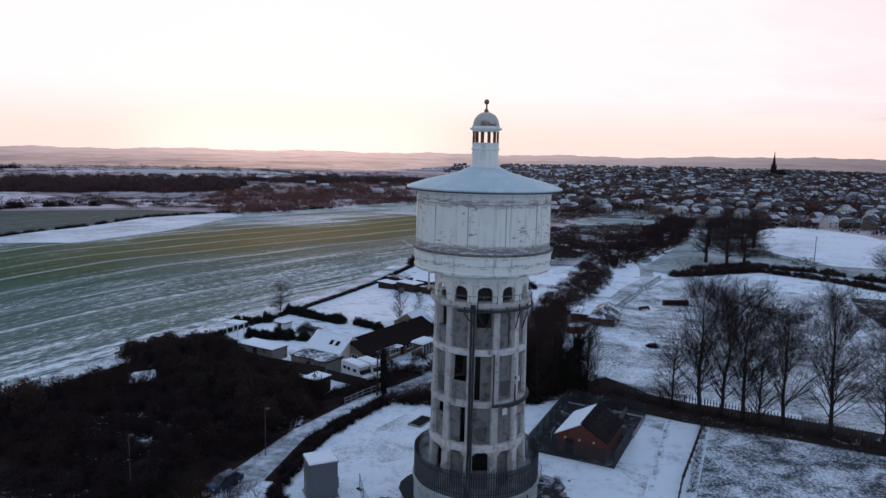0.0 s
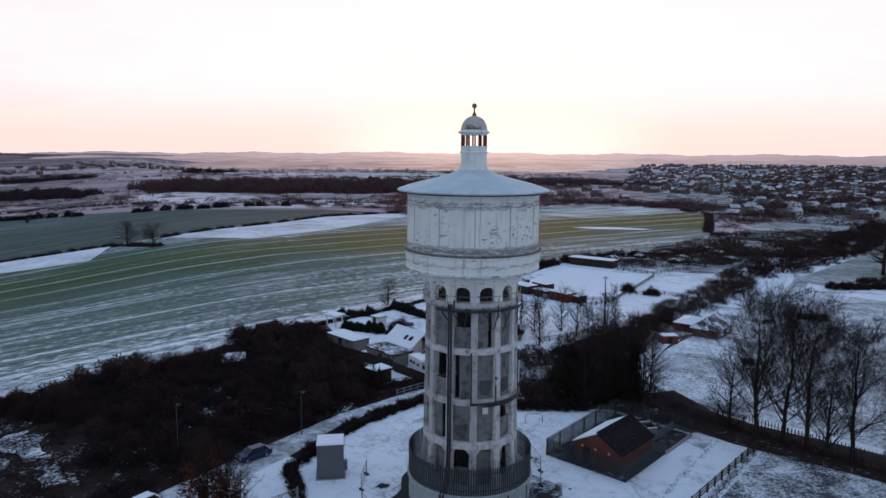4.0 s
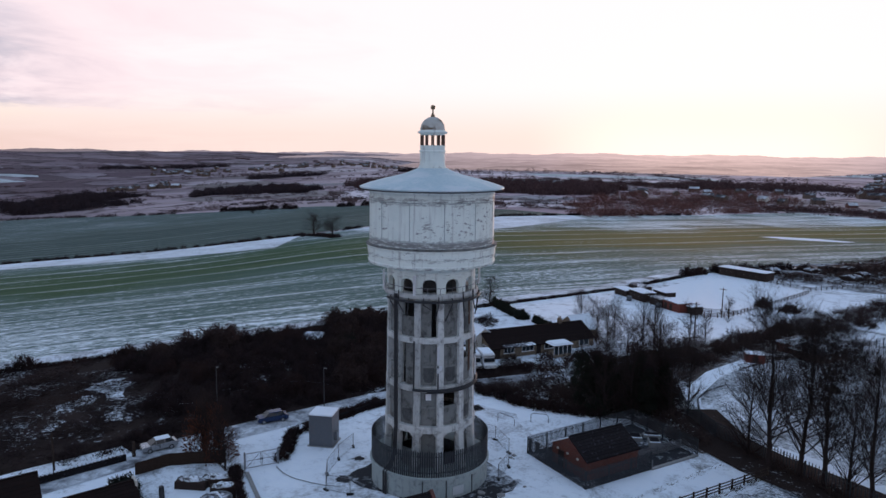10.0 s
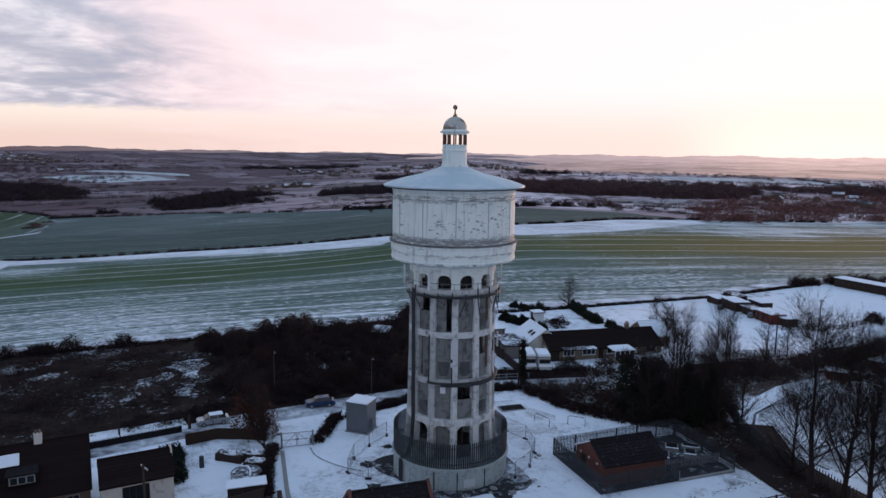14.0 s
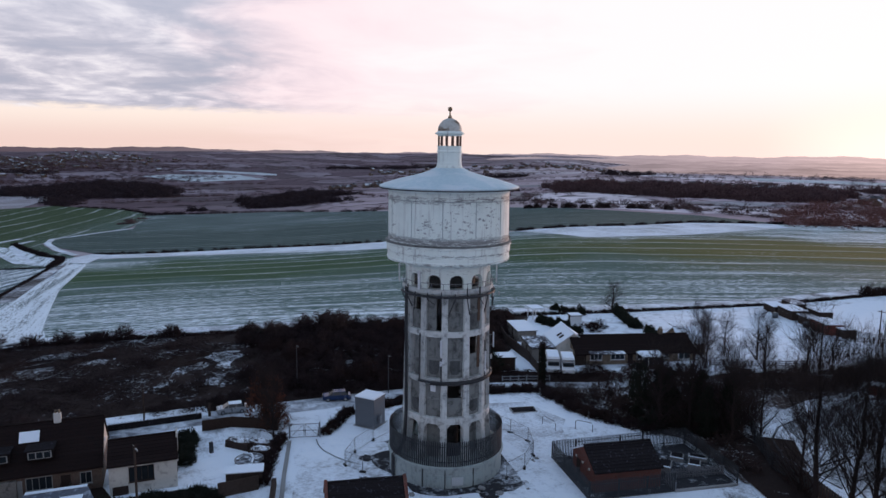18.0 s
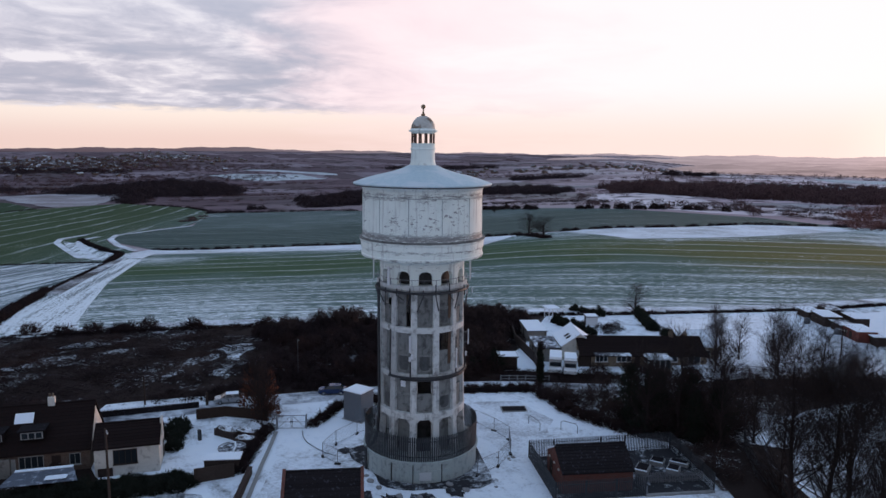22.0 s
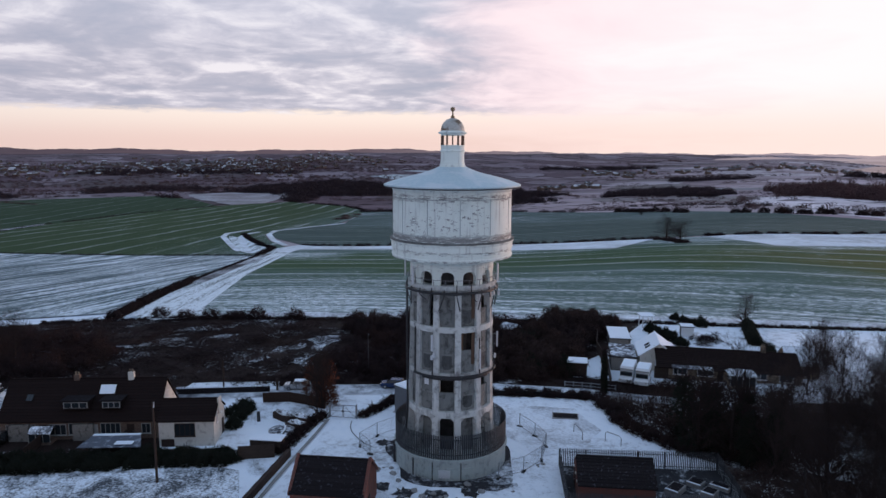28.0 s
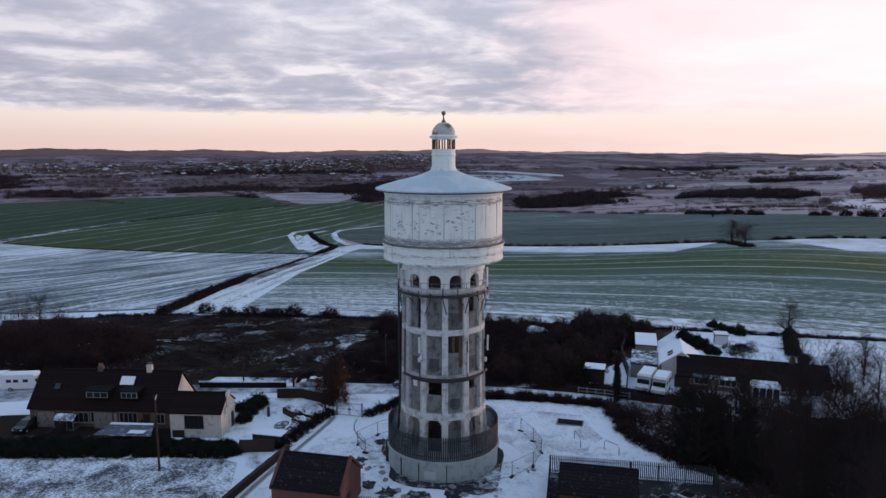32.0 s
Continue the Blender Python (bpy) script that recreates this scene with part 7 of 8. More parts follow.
part("roof_snow", box(bmesh.new(), 0, 0, 1.7, 3.3, 2.1, 0.14, 0, 0.95), M_SNOW, sto)
part("door", boxes((0, -1.02, 0.1, 0.8, 0.05, 1.5)), M_PLANK, sto)
for x, y, a in ((52, 175, 30), (95, 160, 60), (99, 165, 60), (103, 171, 60)):
    bn = thing("field_bench", at(x, y, a), "dark bench at the edge of the playing field", "bench", "benches")
    part("seat", boxes((0, 0, 0.42, 3.6, 0.6, 0.08)), M_PLANK, bn)
    part("back", boxes((0, 0.3, 0.5, 3.6, 0.08, 0.5)), M_PLANK, bn)
    for u in (-1.6, 1.6):
        part("leg", boxes((u, 0, -0.1, 0.1, 0.5, 0.54)), M_PLANK, bn)
dug = thing("team_shelter", at(63.0, 184.1, 9), "long low dark team shelter on the snowy playing field", "shelter")
part("back_wall", boxes((0, 0.55, -0.1, 7.0, 0.1, 1.6)), M_PLANK, dug)
part("roof", box(bmesh.new(), 0, 0, 1.5, 7.2, 1.4, 0.08), M_PLANK, dug)
for u in (-3.45, 3.45):
    part("side_wall", boxes((u, 0, -0.1, 0.1, 1.1, 1.6)), M_PLANK, dug)
part("bench", boxes((0, 0.2, 0.35, 6.6, 0.4, 0.08)), M_WOOD, dug)
palisade([(40, 163), (47, 178), (60, 205), (72, 227)], 2.0, "steel palisade fence along the lane", 0.8)
wsh = thing("wood_shed", at(-47.5, 106.0, 30), "tumbledown shed roof under snow among the trees", "shed")
part("wall", boxes((0, 0, -2.0, 3.6, 2.6, 3.3)), M_PLANK, wsh)
for s in (-1, 1):
    part("roof", roof_slab(3.7, 2.8, 1.2, 2.1, 0.25, s), M_PATCHY, wsh)

# sheds and plots beyond the paddocks
shed_rng = random.Random(31)
first = None
for x, y in ((14, 275), (22, 290), (27, 300), (35, 306), (50, 334), (40, 290), (57, 318), (36, 276), (58, 298)):
    m = at(x + shed_rng.uniform(-2, 2), y + shed_rng.uniform(-3, 3), shed_rng.choice((-35, 55)) + shed_rng.uniform(-8, 8)) @ Matrix.Diagonal((shed_rng.uniform(0.8, 1.5), shed_rng.uniform(0.8, 1.2), shed_rng.uniform(0.65, 0.9), 1))
    if first:
        copy_thing(first, m)
        continue
    first = thing("allotment_shed", m, "dark timber allotment shed with a snowy roof", "shed", "allotment sheds")
    part("wall", boxes((0, 0, -0.5, 4.2, 3.0, 2.6)), M_PLANK, first)
    for sd in (-1, 1):
        part("roof", roof_slab(4.3, 3.1, 2.1, 2.9, 0.2, sd), M_PATCHY2 if sd > 0 else M_PATCHY, first)
    sd_ = part("door", boxes((-0.8, -1.53, 0, 0.85, 0.06, 1.8)), M_WOOD, first)
    part("handle", boxes((-0.5, -1.58, 0.9, 0.05, 0.05, 0.12)), M_STEEL, sd_)
post_and_rail([(10, 272), (24, 262), (40, 268), (52, 290), (68, 330)], "rail fence round the allotment plots", 1.2)
post_and_rail([(18, 292), (34, 282), (48, 276)], "rail fence between the allotment plots", 1.2)
post_and_rail([(32, 312), (46, 300), (58, 292)], "rail fence between the allotment plots", 1.2)


# ---- trees and scrub ----
def limb(V, F, p, q, r0, r1, n=4):
    """A tapered twig or limb from p to q, added to vertex and face lists."""
    d = (q - p)
    if d.length < 1e-5:
        return
    d = d.normalized()
    u = d.orthogonal().normalized()
    v = d.cross(u)
    b = len(V)
    for c, r in ((p, r0), (q, r1)):
        for j in range(n):
            a = 2 * math.pi * j / n
            V.append(c + (u * math.cos(a) + v * math.sin(a)) * r)
    for j in range(n):
        k = (j + 1) % n
        F.append((b + j, b + k, b + n + k, b + n + j))


def bare_tree(seed, height, upright, trunk_r, fork, levels=4, kids=5, twig=0.9, boughs=5, spread=1.0, vase=0.0):
    """Trunk and crown meshes of a leafless tree; upright 0 to 1 draws the limbs upwards."""
    rg = random.Random(seed)
    TV, TF, CV, CF = [], [], [], []

    def grow(p, d, length, r, lev):
        segs = 3 if lev < 2 else 2
        for s in range(segs):
            d = (d + Vector((rg.gauss(0, 0.10), rg.gauss(0, 0.10), rg.gauss(0, 0.05) + 0.10 * upright))).normalized()
            q = p + d * (length / segs)
            r1 = r * (0.80 if s < segs - 1 else 0.62)
            limb(CV, CF, p, q, r, r1, 4 if lev < 2 else 3)
            if lev < levels:
                for _ in range(kids if lev < 3 else 2):
                    if rg.random() < 0.55:
                        t = rg.random()
                        side = Vector((rg.gauss(0, 1), rg.gauss(0, 1), rg.gauss(0.1 + 0.5 * upright, 0.5)))
                        nd = (d * (0.55 + upright * 0.6) + side.normalized() * (0.9 - 0.35 * upright)).normalized()
                        grow(p.lerp(q, t), nd, length * rg.uniform(0.38, 0.62), max(0.008, r1 * rg.uniform(0.30, 0.48)), lev + 1)
            p, r = q, r1
        if lev >= levels - 1:
            for _ in range(3):
                nd = (d + Vector((rg.gauss(0, 0.5), rg.gauss(0, 0.5), rg.gauss(0.2, 0.4)))).normalized()
                limb(CV, CF, p, p + nd * twig * rg.uniform(0.5, 1.2), 0.009, 0.003, 3)

    p, d = Vector((0, 0, -0.3)), Vector((0, 0, 1))
    n = 7
    for i in range(n):
        d = (Vector((0, 0, 1)) + Vector((rg.gauss(0, 0.05), rg.gauss(0, 0.05), 0))).normalized()
        q = p + d * ((height + 0.3) / n)
        r0, r1 = trunk_r * (1 - i / n) ** 0.8 + 0.02, trunk_r * (1 - (i + 1) / n) ** 0.8 + 0.02
        for c, r in (((p, r0 * 1.35),) if i == 0 else ()) + ((q, r1),):
            TV.extend(c + Vector((math.cos(math.pi * j / 4), math.sin(math.pi * j / 4), 0)) * r for j in range(8))
        low_ = len(TV) - 16
        TF.extend((low_ + j, low_ + (j + 1) % 8, low_ + 8 + (j + 1) % 8, low_ + 8 + j) for j in range(8))
        if (i + 1) / n > fork:
            for _ in range(boughs):
                t = rg.random()
                side = Vector((rg.gauss(0, 1), rg.gauss(0, 1), 0)).normalized()
                nd = (side * (1.05 - 0.6 * upright) * rg.uniform(1 - vase, 1 + 0.4 * vase) + Vector((0, 0, 0.35 + 0.9 * upright))).normalized()
                reach = rg.uniform(0.22, 0.38) * (1 + vase * rg.uniform(-0.2, 0.9) * (1.2 - i / n))
                grow(p.lerp(q, t), nd, height * spread * reach * (1.12 - 0.6 * (i / n)), r1 * (0.42 - 0.12 * vase), 1)
        p = q
    return mesh_of("trunk", TV, TF, M_BARK, True), mesh_of("crown", CV, CF, M_BARK)


def plant(meshes, x, y, scale, rz, label, group, name="bare_tree", sz=1.0, mats=None):
    t = tagged(new(name), label, "tree", group)
    t.matrix_basis = at(x, y, rz) @ Matrix.Diagonal((scale, scale, scale * sz, 1))
    part("trunk", meshes[0], None, t)
    part("crown", meshes[1], None, t)
    return t


POPLARS = [bare_tree(31 + i, 17.0, 0.52, 0.25, 0.15, 3, 5, 1.25, 7, 1.05, 0.60) for i in range(4)]
OAKS = [bare_tree(61 + i, 6.2, 0.05, 0.30, 0.30, 3, 3, 0.9, 6, 1.9) for i in range(2)]
BUSHY = bare_tree(78, 5.6, 0.15, 0.13, 0.08, 2, 4, 0.8, 8, 1.25, 0.3)
SMALL = [bare_tree(81 + i, 7.0, 0.45, 0.11, 0.10, 2, 4, 1.0, 7) for i in range(3)]
for i, (x, y, s, rz) in enumerate(((36.9, 95.2, 1.06, 20), (40.2, 95.4, 0.98, 140), (42.9, 94.2, 1.0, 250), (47.6, 92.2, 0.92, 80), (52.4, 89.2, 1.05, 300), (58.8, 87.4, 0.92, 190), (61.0, 87.2, 0.8, 60), (67.0, 83.0, 1.0, 110))):
    plant(POPLARS[i * 3 % 4], x, y, s * 1.12, rz, "tall leafless poplar in a row beside the fence", "row of tall bare trees", "poplar_tree", 0.87)
for i, (x, y, s, rz) in enumerate(((-229, 295, 1.75, 0), (-204, 283, 1.65, 120), (107, 280, 2.3, 10), (110, 267, 2.2, 70), (118, 270, 2.2, 160), (141, 343, 2.7, 200), (150, 347, 2.9, 40), (136, 354, 2.6, 300), (158, 352, 2.6, 100), (161, 249, 1.7, 33), (157, 387, 2.1, 80), (-470, 462, 1.0, 20), (-464, 458, 0.9, 80), (168, 375, 2.0, 130), (62, 440, 1.0, 50))):
    plant(OAKS[i % 2], x, y, s, rz, "leafless round-crowned tree standing in the hedge line", "field trees")
for i, (x, y, s, rz) in enumerate(((-9.4, 150.6, 1.0, 0), (6.5, 144, 1.15, 50), (10, 139.5, 1.2, 100), (-1, 138, 1.0, 150), (15.8, 143, 1.1, 200), (3.5, 131.5, 1.15, 250), (12.6, 134.0, 1.0, 300),  (17.2, 150, 0.8, 70), (16.0, 178.5, 0.75, 90), (1.0, 142.5, 1.05, 123), (-5.0, 146.0, 0.9, 210))):
    plant(SMALL[i % 3], x, y, s, rz, "slender leafless tree beside the bungalow", "garden trees", "bare_sapling")
for i, (x, y, s, rz) in enumerate(((34.2, 98.4, 1.5, 80), (45.2, 94.6, 1.5, 300))):
    plant(SMALL[i % 3], x, y, s, rz, "slender leafless tree between the tall poplars", "row of tall bare trees", "bare_tree")
plant(BUSHY, -38.4, 160.6, 1.15, 30, "leafless many-stemmed tree at the corner of the wheat field", "field trees")
for i, (x, y, s, rz) in enumerate(((14.4, 100.5, 1.5, 0), (17.6, 103.0, 1.6, 70), (20.8, 106.5, 1.55, 130), (15.5, 106.5, 1.7, 200), (19.2, 110.5, 1.5, 280), (12.0, 104.0, 1.3, 330), (22.8, 104.2, 1.4, 15), (24.0, 110.0, 1.2, 45))):
    plant(SMALL[(i + 1) % 3], x, y, s, rz, "leafless tree with an ivy-dark trunk behind the pump house", "trees behind the pump house", "bare_tree")
for i, (x, y, s) in enumerate(((-22.0, 60.6, 1.05), (-23.8, 61.6, 0.9), (-19.6, 60.6, 0.95), (-17.2, 59.4, 0.9))):
    plant(SMALL[i % 3], x, y, s, 40 * i, "small russet garden tree by the drive", "garden trees", "bare_sapling")


def twig_cloud(seed, n, rx, ry, rz, length, width, upward=0.5, base=0.0, squash=1.0):
    """Arrays of slim three-sided twigs filling an uneven dome."""
    rg = np.random.RandomState(seed)
    u = rg.normal(size=(n, 3))
    u /= np.linalg.norm(u, axis=1)[:, None]
    u[:, 2] = np.abs(u[:, 2])
    rad = rg.uniform(0.25, 1.0, n) ** 0.6
    lump = 0.84 + 0.20 * np.sin(u[:, 0] * 5 + seed) * np.cos(u[:, 1] * 4 + seed * 2)
    p = u * (rad * lump)[:, None] * np.array([rx, ry, rz]) + np.array([0, 0, base])
    d = u * np.array([1, 1, 0.4]) + np.array([0, 0, upward]) + rg.normal(size=(n, 3)) * 0.45
    d[:, 2] *= squash
    d /= np.linalg.norm(d, axis=1)[:, None]
    a = np.cross(d, rg.normal(size=(n, 3)))
    a /= np.linalg.norm(a, axis=1)[:, None]
    b = np.cross(d, a)
    L_ = (length * rg.uniform(0.5, 1.3, n))[:, None]
    W_ = (width * rg.uniform(0.6, 1.4, n))[:, None]
    V = np.stack([p + a * W_, p - a * W_ * 0.5 + b * W_ * 0.87, p - a * W_ * 0.5 - b * W_ * 0.87, p + d * L_], 1)
    return V


def twig_mesh(name, chunks, mat):
    V = np.concatenate(chunks, 0)
    n = len(V)
    i = np.arange(n)[:, None] * 4
    F = np.concatenate([i + np.array([[0, 1, 3]]), i + np.array([[1, 2, 3]]), i + np.array([[2, 0, 3]])], 0)
    me = bpy.data.meshes.new(name)
    me.vertices.add(n * 4)
    me.vertices.foreach_set("co", V.reshape(-1).astype(np.float32))
    me.loops.add(len(F) * 3)
    me.loops.foreach_set("vertex_index", F.reshape(-1).astype(np.int32))
    me.polygons.add(len(F))
    me.polygons.foreach_set("loop_start", np.arange(0, len(F) * 3, 3, dtype=np.int32))
    me.materials.append(mat)
    me.update(calc_edges=True)
    me.validate()
    return me


def inside(poly, x, y):
    c = False
    j = len(poly) - 1
    for i in range(len(poly)):
        (xi, yi), (xj, yj) = poly[i], poly[j]
        if (yi > y) != (yj > y) and x < (xj - xi) * (y - yi) / (yj - yi) + xi:
            c = not c
        j = i
    return c


def thicket(name, poly, spacing, size, n, length, width, mat, label, category="scrub", seed=1, sink=0.2, keep=1.0):
    """Scrub or wood that nobody could count: uneven clumps of twigs over a patch of land."""
    rg = random.Random(seed)
    xs, ys = [p[0] for p in poly], [p[1] for p in poly]
    wide = spacing * 0.85
    clouds = [twig_cloud(seed * 10 + k, n, 1, 1, 1, 2 * length / (wide + size[1]), width / wide, 0.35, 0.0, min(1.0, wide / (0.5 * (size[0] + size[1])))) for k in range(5)]
    chunks = []
    y = min(ys)
    while y < max(ys):
        x = min(xs)
        while x < max(xs):
            px, py = x + rg.uniform(-0.5, 0.5) * spacing, y + rg.uniform(-0.5, 0.5) * spacing
            if inside(poly, px, py) and rg.random() < keep:
                s = rg.uniform(*size)
                a = rg.uniform(0, 6.28)
                c_, s_ = math.cos(a), math.sin(a)
                M_ = np.array([[c_, -s_, 0], [s_, c_, 0], [0, 0, 1]])
                h = s * rg.uniform(0.8, 1.25)
                C = clouds[rg.randrange(5)] * np.array([spacing * 0.85, spacing * 0.85, h])
                chunks.append(C @ M_.T + np.array([px, py, gz(px, py) - sink]))
            x += spacing
        y += spacing
    return tagged(new(name, twig_mesh(name, chunks, mat)), label, category, kind="stuff")


def hedge(name, line, wd, ht, per_m, mat, label, seed=1, length=0.6, width=0.05, gaps=0.0):
    rg = np.random.RandomState(seed)
    chunks = []
    for a, b in zip(line, line[1:]):
        d = math.hypot(b[0] - a[0], b[1] - a[1])
        k = max(1, int(d / (wd * 0.9)))
        for i in range(k):
            t = (i + rg.uniform(0.2, 0.8)) / k
            x, y = a[0] + (b[0] - a[0]) * t, a[1] + (b[1] - a[1]) * t
            if rg.rand() < gaps:
                continue
            h = ht * rg.uniform(0.7, 1.2)
            n = max(12, int(per_m * wd))
            chunks.append(twig_cloud(seed * 7 + i % 9, n, wd * 0.75, wd * 0.75, h, length, width) + np.array([x, y, gz(x, y) - 0.15]))
    return tagged(new(name, twig_mesh(name, chunks, mat)), label, "hedge", kind="stuff")


def ivy_tree(x, y, h, r, seed, label):
    """A trunk wrapped in dark ivy: an uneven column of small leaves, wider at mid height, with bare twigs at the top."""
    t = tagged(new("ivy_clad_tree"), label, "tree", "ivy-clad trees")
    t.matrix_basis = at(x, y)
    part("trunk", tube([(0, 0, -0.3), (0.1, 0, h * 0.5), (0, 0.1, h)], 0.28, 7, 0.08), M_BARK, t)
    rg = random.Random(seed)
    leaves = []
    for i in range(7):
        f_ = (i + 0.5) / 7
        w_ = r * (0.55 + 0.75 * math.sin(math.pi * min(1.0, f_ * 0.9 + 0.12))) * rg.uniform(0.8, 1.15)
        leaves.append(twig_cloud(seed * 5 + i, 420, w_, w_, h * 0.17, 0.34, 0.07, 0.2) + np.array([rg.uniform(-0.3, 0.3) * r, rg.uniform(-0.3, 0.3) * r, h * f_ * 0.88]))
    part("ivy", twig_mesh("ivy", leaves, M_EVER), None, t)
    part("bare_top", twig_mesh("bare_top", [twig_cloud(seed + 50, 240, r * 1.1, r * 1.1, h * 0.22, 1.0, 0.02, 0.8) + np.array([0, 0, h * 0.84])], M_TWIG), None, t)


for x, y, h, r in ((14.3, 102.9, 8.6, 1.1), (17.8, 104.4, 9.2, 1.3), (21.6, 105.8, 8.8, 1.2), (10.4, 101.6, 9.0, 1.7), (12.2, 103.6, 8.2, 1.4), (-8.8, 102.7, 7.4, 0.45), (19.8, 103.2, 7.6, 1.1)):
    ivy_tree(x, y, h, r, int(x * 3 + 60), "tall tree with its trunk wrapped in dark ivy")
WOOD = [(-31.5, 68), (-25.5, 78), (-20.5, 92), (-17.5, 101), (-23, 106), (-29, 114), (-40, 128), (-46, 131), (-57, 108), (-70, 83), (-66, 74), (-50, 76), (-40, 64)]
thicket("thorn_wood", WOOD, 2.4, (1.6, 3.7), 620, 0.45, 0.05, M_TWIG, "dense leafless thorn thicket, nearly black", "thicket", 3)
thicket("tall_thicket", [(-58, 118), (-50, 113), (-42, 121), (-45, 131), (-54, 129)], 3.4, (2.6, 3.7), 1900, 0.40, 0.075, M_BRUSH, "tall dark leafless thicket rising over the hedge", "thicket", 4)
thicket("thicket_mounds", [(-68, 78), (-61, 77), (-59.5, 84), (-66, 86)], 3.8, (3.6, 4.6), 2400, 0.40, 0.075, M_BRUSH, "rounded dark leafless thicket", "thicket", 6)
thicket("thicket_mound_east", [(-43, 101), (-32, 100), (-28.5, 111), (-36, 117), (-44, 112)], 3.6, (3.4, 4.8), 1900, 0.40, 0.075, M_BRUSH, "rounded dark leafless thicket beside the outbuildings", "thicket", 16)
thicket("thicket_mound_west", [(-67, 90), (-60, 88), (-57, 94), (-62, 98), (-67, 96)], 3.8, (4.2, 5.2), 2400, 0.40, 0.075, M_BRUSH, "rounded dark leafless thicket", "thicket", 17)
thicket("thicket_mound_lane", [(-29, 90), (-21, 88), (-18.5, 101), (-24, 109), (-30, 106)], 3.6, (3.2, 4.6), 1900, 0.40, 0.075, M_BRUSH, "rounded dark leafless bushes beside the lane", "thicket", 18)
thicket("russet_tree_crown", [(-23.4, 59.4), (-18.2, 59.0), (-16.8, 60.6), (-17.6, 62.6), (-22.4, 62.8)], 2.2, (4.2, 8.2), 620, 0.9, 0.032, M_RTWIG, "russet-twigged garden trees beside the gate", "trees", 19)
hedge("tree_row_brambles", [(24, 109), (29.6, 102.6), (36, 97.4), (47, 91.5), (57.5, 86.4), (84, 71.4)], 2.4, 1.4, 90, M_BRUSH, "dark brambles at the foot of the tall trees", 41, 0.6, 0.04, 0.2)
hedge("yard_brambles", [(-8, 101), (-2, 99.4), (4, 97.6), (10, 98.6), (15, 100)], 2.2, 1.6, 200, M_TWIG, "dark brambles at the edge of the snowy yard", 42, 0.8, 0.05)
thicket("verge_scrub", ribbon(beside(LANE[2:8], 5.6), 5.6), 1.7, (0.5, 1.5), 170, 0.45, 0.05, M_TWIG, "dark brambles along the lane verge", "brambles", 78)
thicket("bramble_scrub", [(-39, 41), (-37, 57), (-33, 66), (-42, 64), (-50, 74), (-66, 72), (-72, 80), (-84, 60), (-99, 36), (-108, 10), (-100, -10), (-46, 8)], 5.2, (0.7, 1.9), 240, 0.9, 0.07, M_TWIG, "low brown bramble scrub", "scrub", 5)
thicket("dark_bushes", [(4, 97.5), (15, 100), (21, 108), (20, 122), (13, 120), (2, 108.5), (-8, 101.5)], 2.6, (1.2, 4.2), 230, 1.2, 0.040, M_BRUSH, "dark leafless bushes between yard and lane", "bushes", 7)
thicket("compound_bushes", [(17, 101.4), (19.4, 100.6), (29.2, 95.6), (30.6, 97.2), (27.6, 101), (23.8, 105.4), (20, 110), (15, 105)], 1.9, (0.7, 2.5), 230, 0.7, 0.04, M_BRUSH, "dark leafless bushes behind the fenced yard", "bushes", 77)
thicket("ivy_clumps", [(13, 100), (22, 104.5), (24.5, 108), (18.5, 112.5), (12, 105)], 2.5, (3.0, 6.6), 520, 0.8, 0.07, M_EVER, "dark ivy-clad trunks behind the pump house", "ivy", 8)
thicket("lane_bushes", [(12, 118), (20, 128), (22, 141), (27, 158), (31, 172), (26, 170), (18, 150), (8, 132), (3, 118)], 3.4, (1.5, 3.6), 330, 1.0, 0.05, M_BRUSH, "dark leafless bushes beside the lane", "bushes", 9)
thicket("lane_belt", [(14, 131), (24, 168), (33, 206), (50, 250), (62, 246), (48, 208), (36, 178), (23, 138)], 3.4, (1.4, 4.4), 330, 1.0, 0.055, M_BRUSH, "dense dark leafless belt of scrub along the lane", "scrub", 10, 0.3, 0.7)
thicket("lane_belt_far", [(50, 248), (66, 297), (124, 437), (196, 600), (204, 560), (128, 366), (112, 334), (64, 246)], 5.2, (2.0, 6.5), 230, 1.6, 0.12, M_TWIG, "dark leafless belt of trees and scrub along the lane", "trees", 12, 0.3, 0.62)
thicket("houses_scrub", [(48, 262), (66, 297), (124, 437), (150, 500), (110, 470), (66, 436), (50, 330)], 7.5, (1.2, 4.5), 170, 1.6, 0.16, M_BRUSH, "leafless garden trees and hedges by the lane", "trees", 13, 0.3, 0.75)
thicket("rise_scrub", [(124, 300), (150, 285), (168, 385), (200, 440), (270, 545), (240, 550), (180, 450), (140, 372)], 8.0, (1.5, 5.0), 180, 1.8, 0.14, M_BRUSH, "leafless scrub at the foot of the snowy rise", "scrub", 14, 0.3, 0.6)
for x, y, s in ((-18.8, 101.5, 4.8), (-20.2, 97.5, 3.8), (-21.4, 104.5, 3.6), (-62, 79, 3.0), (-57, 104, 3.2), (-34, 114, 3.4), (-38, 106, 3.6)):
    thicket("evergreen_bush", [(x - 2, y - 2), (x + 2, y - 2), (x + 2, y + 2), (x - 2, y + 2)], 2.2, (s * 0.9, s * 1.2), 420, 0.6, 0.06, M_EVER, "dark evergreen bush at the edge of the thicket", "bush", int(abs(x * 7)))
hedge("yard_hedge", [(-13.4, 64.6), (-15.2, 67.6), (-18.2, 71.4), (-17.6, 74.5)], 1.3, 1.5, 260, M_TWIG, "dark clipped hedge beside the yard gate", 3)
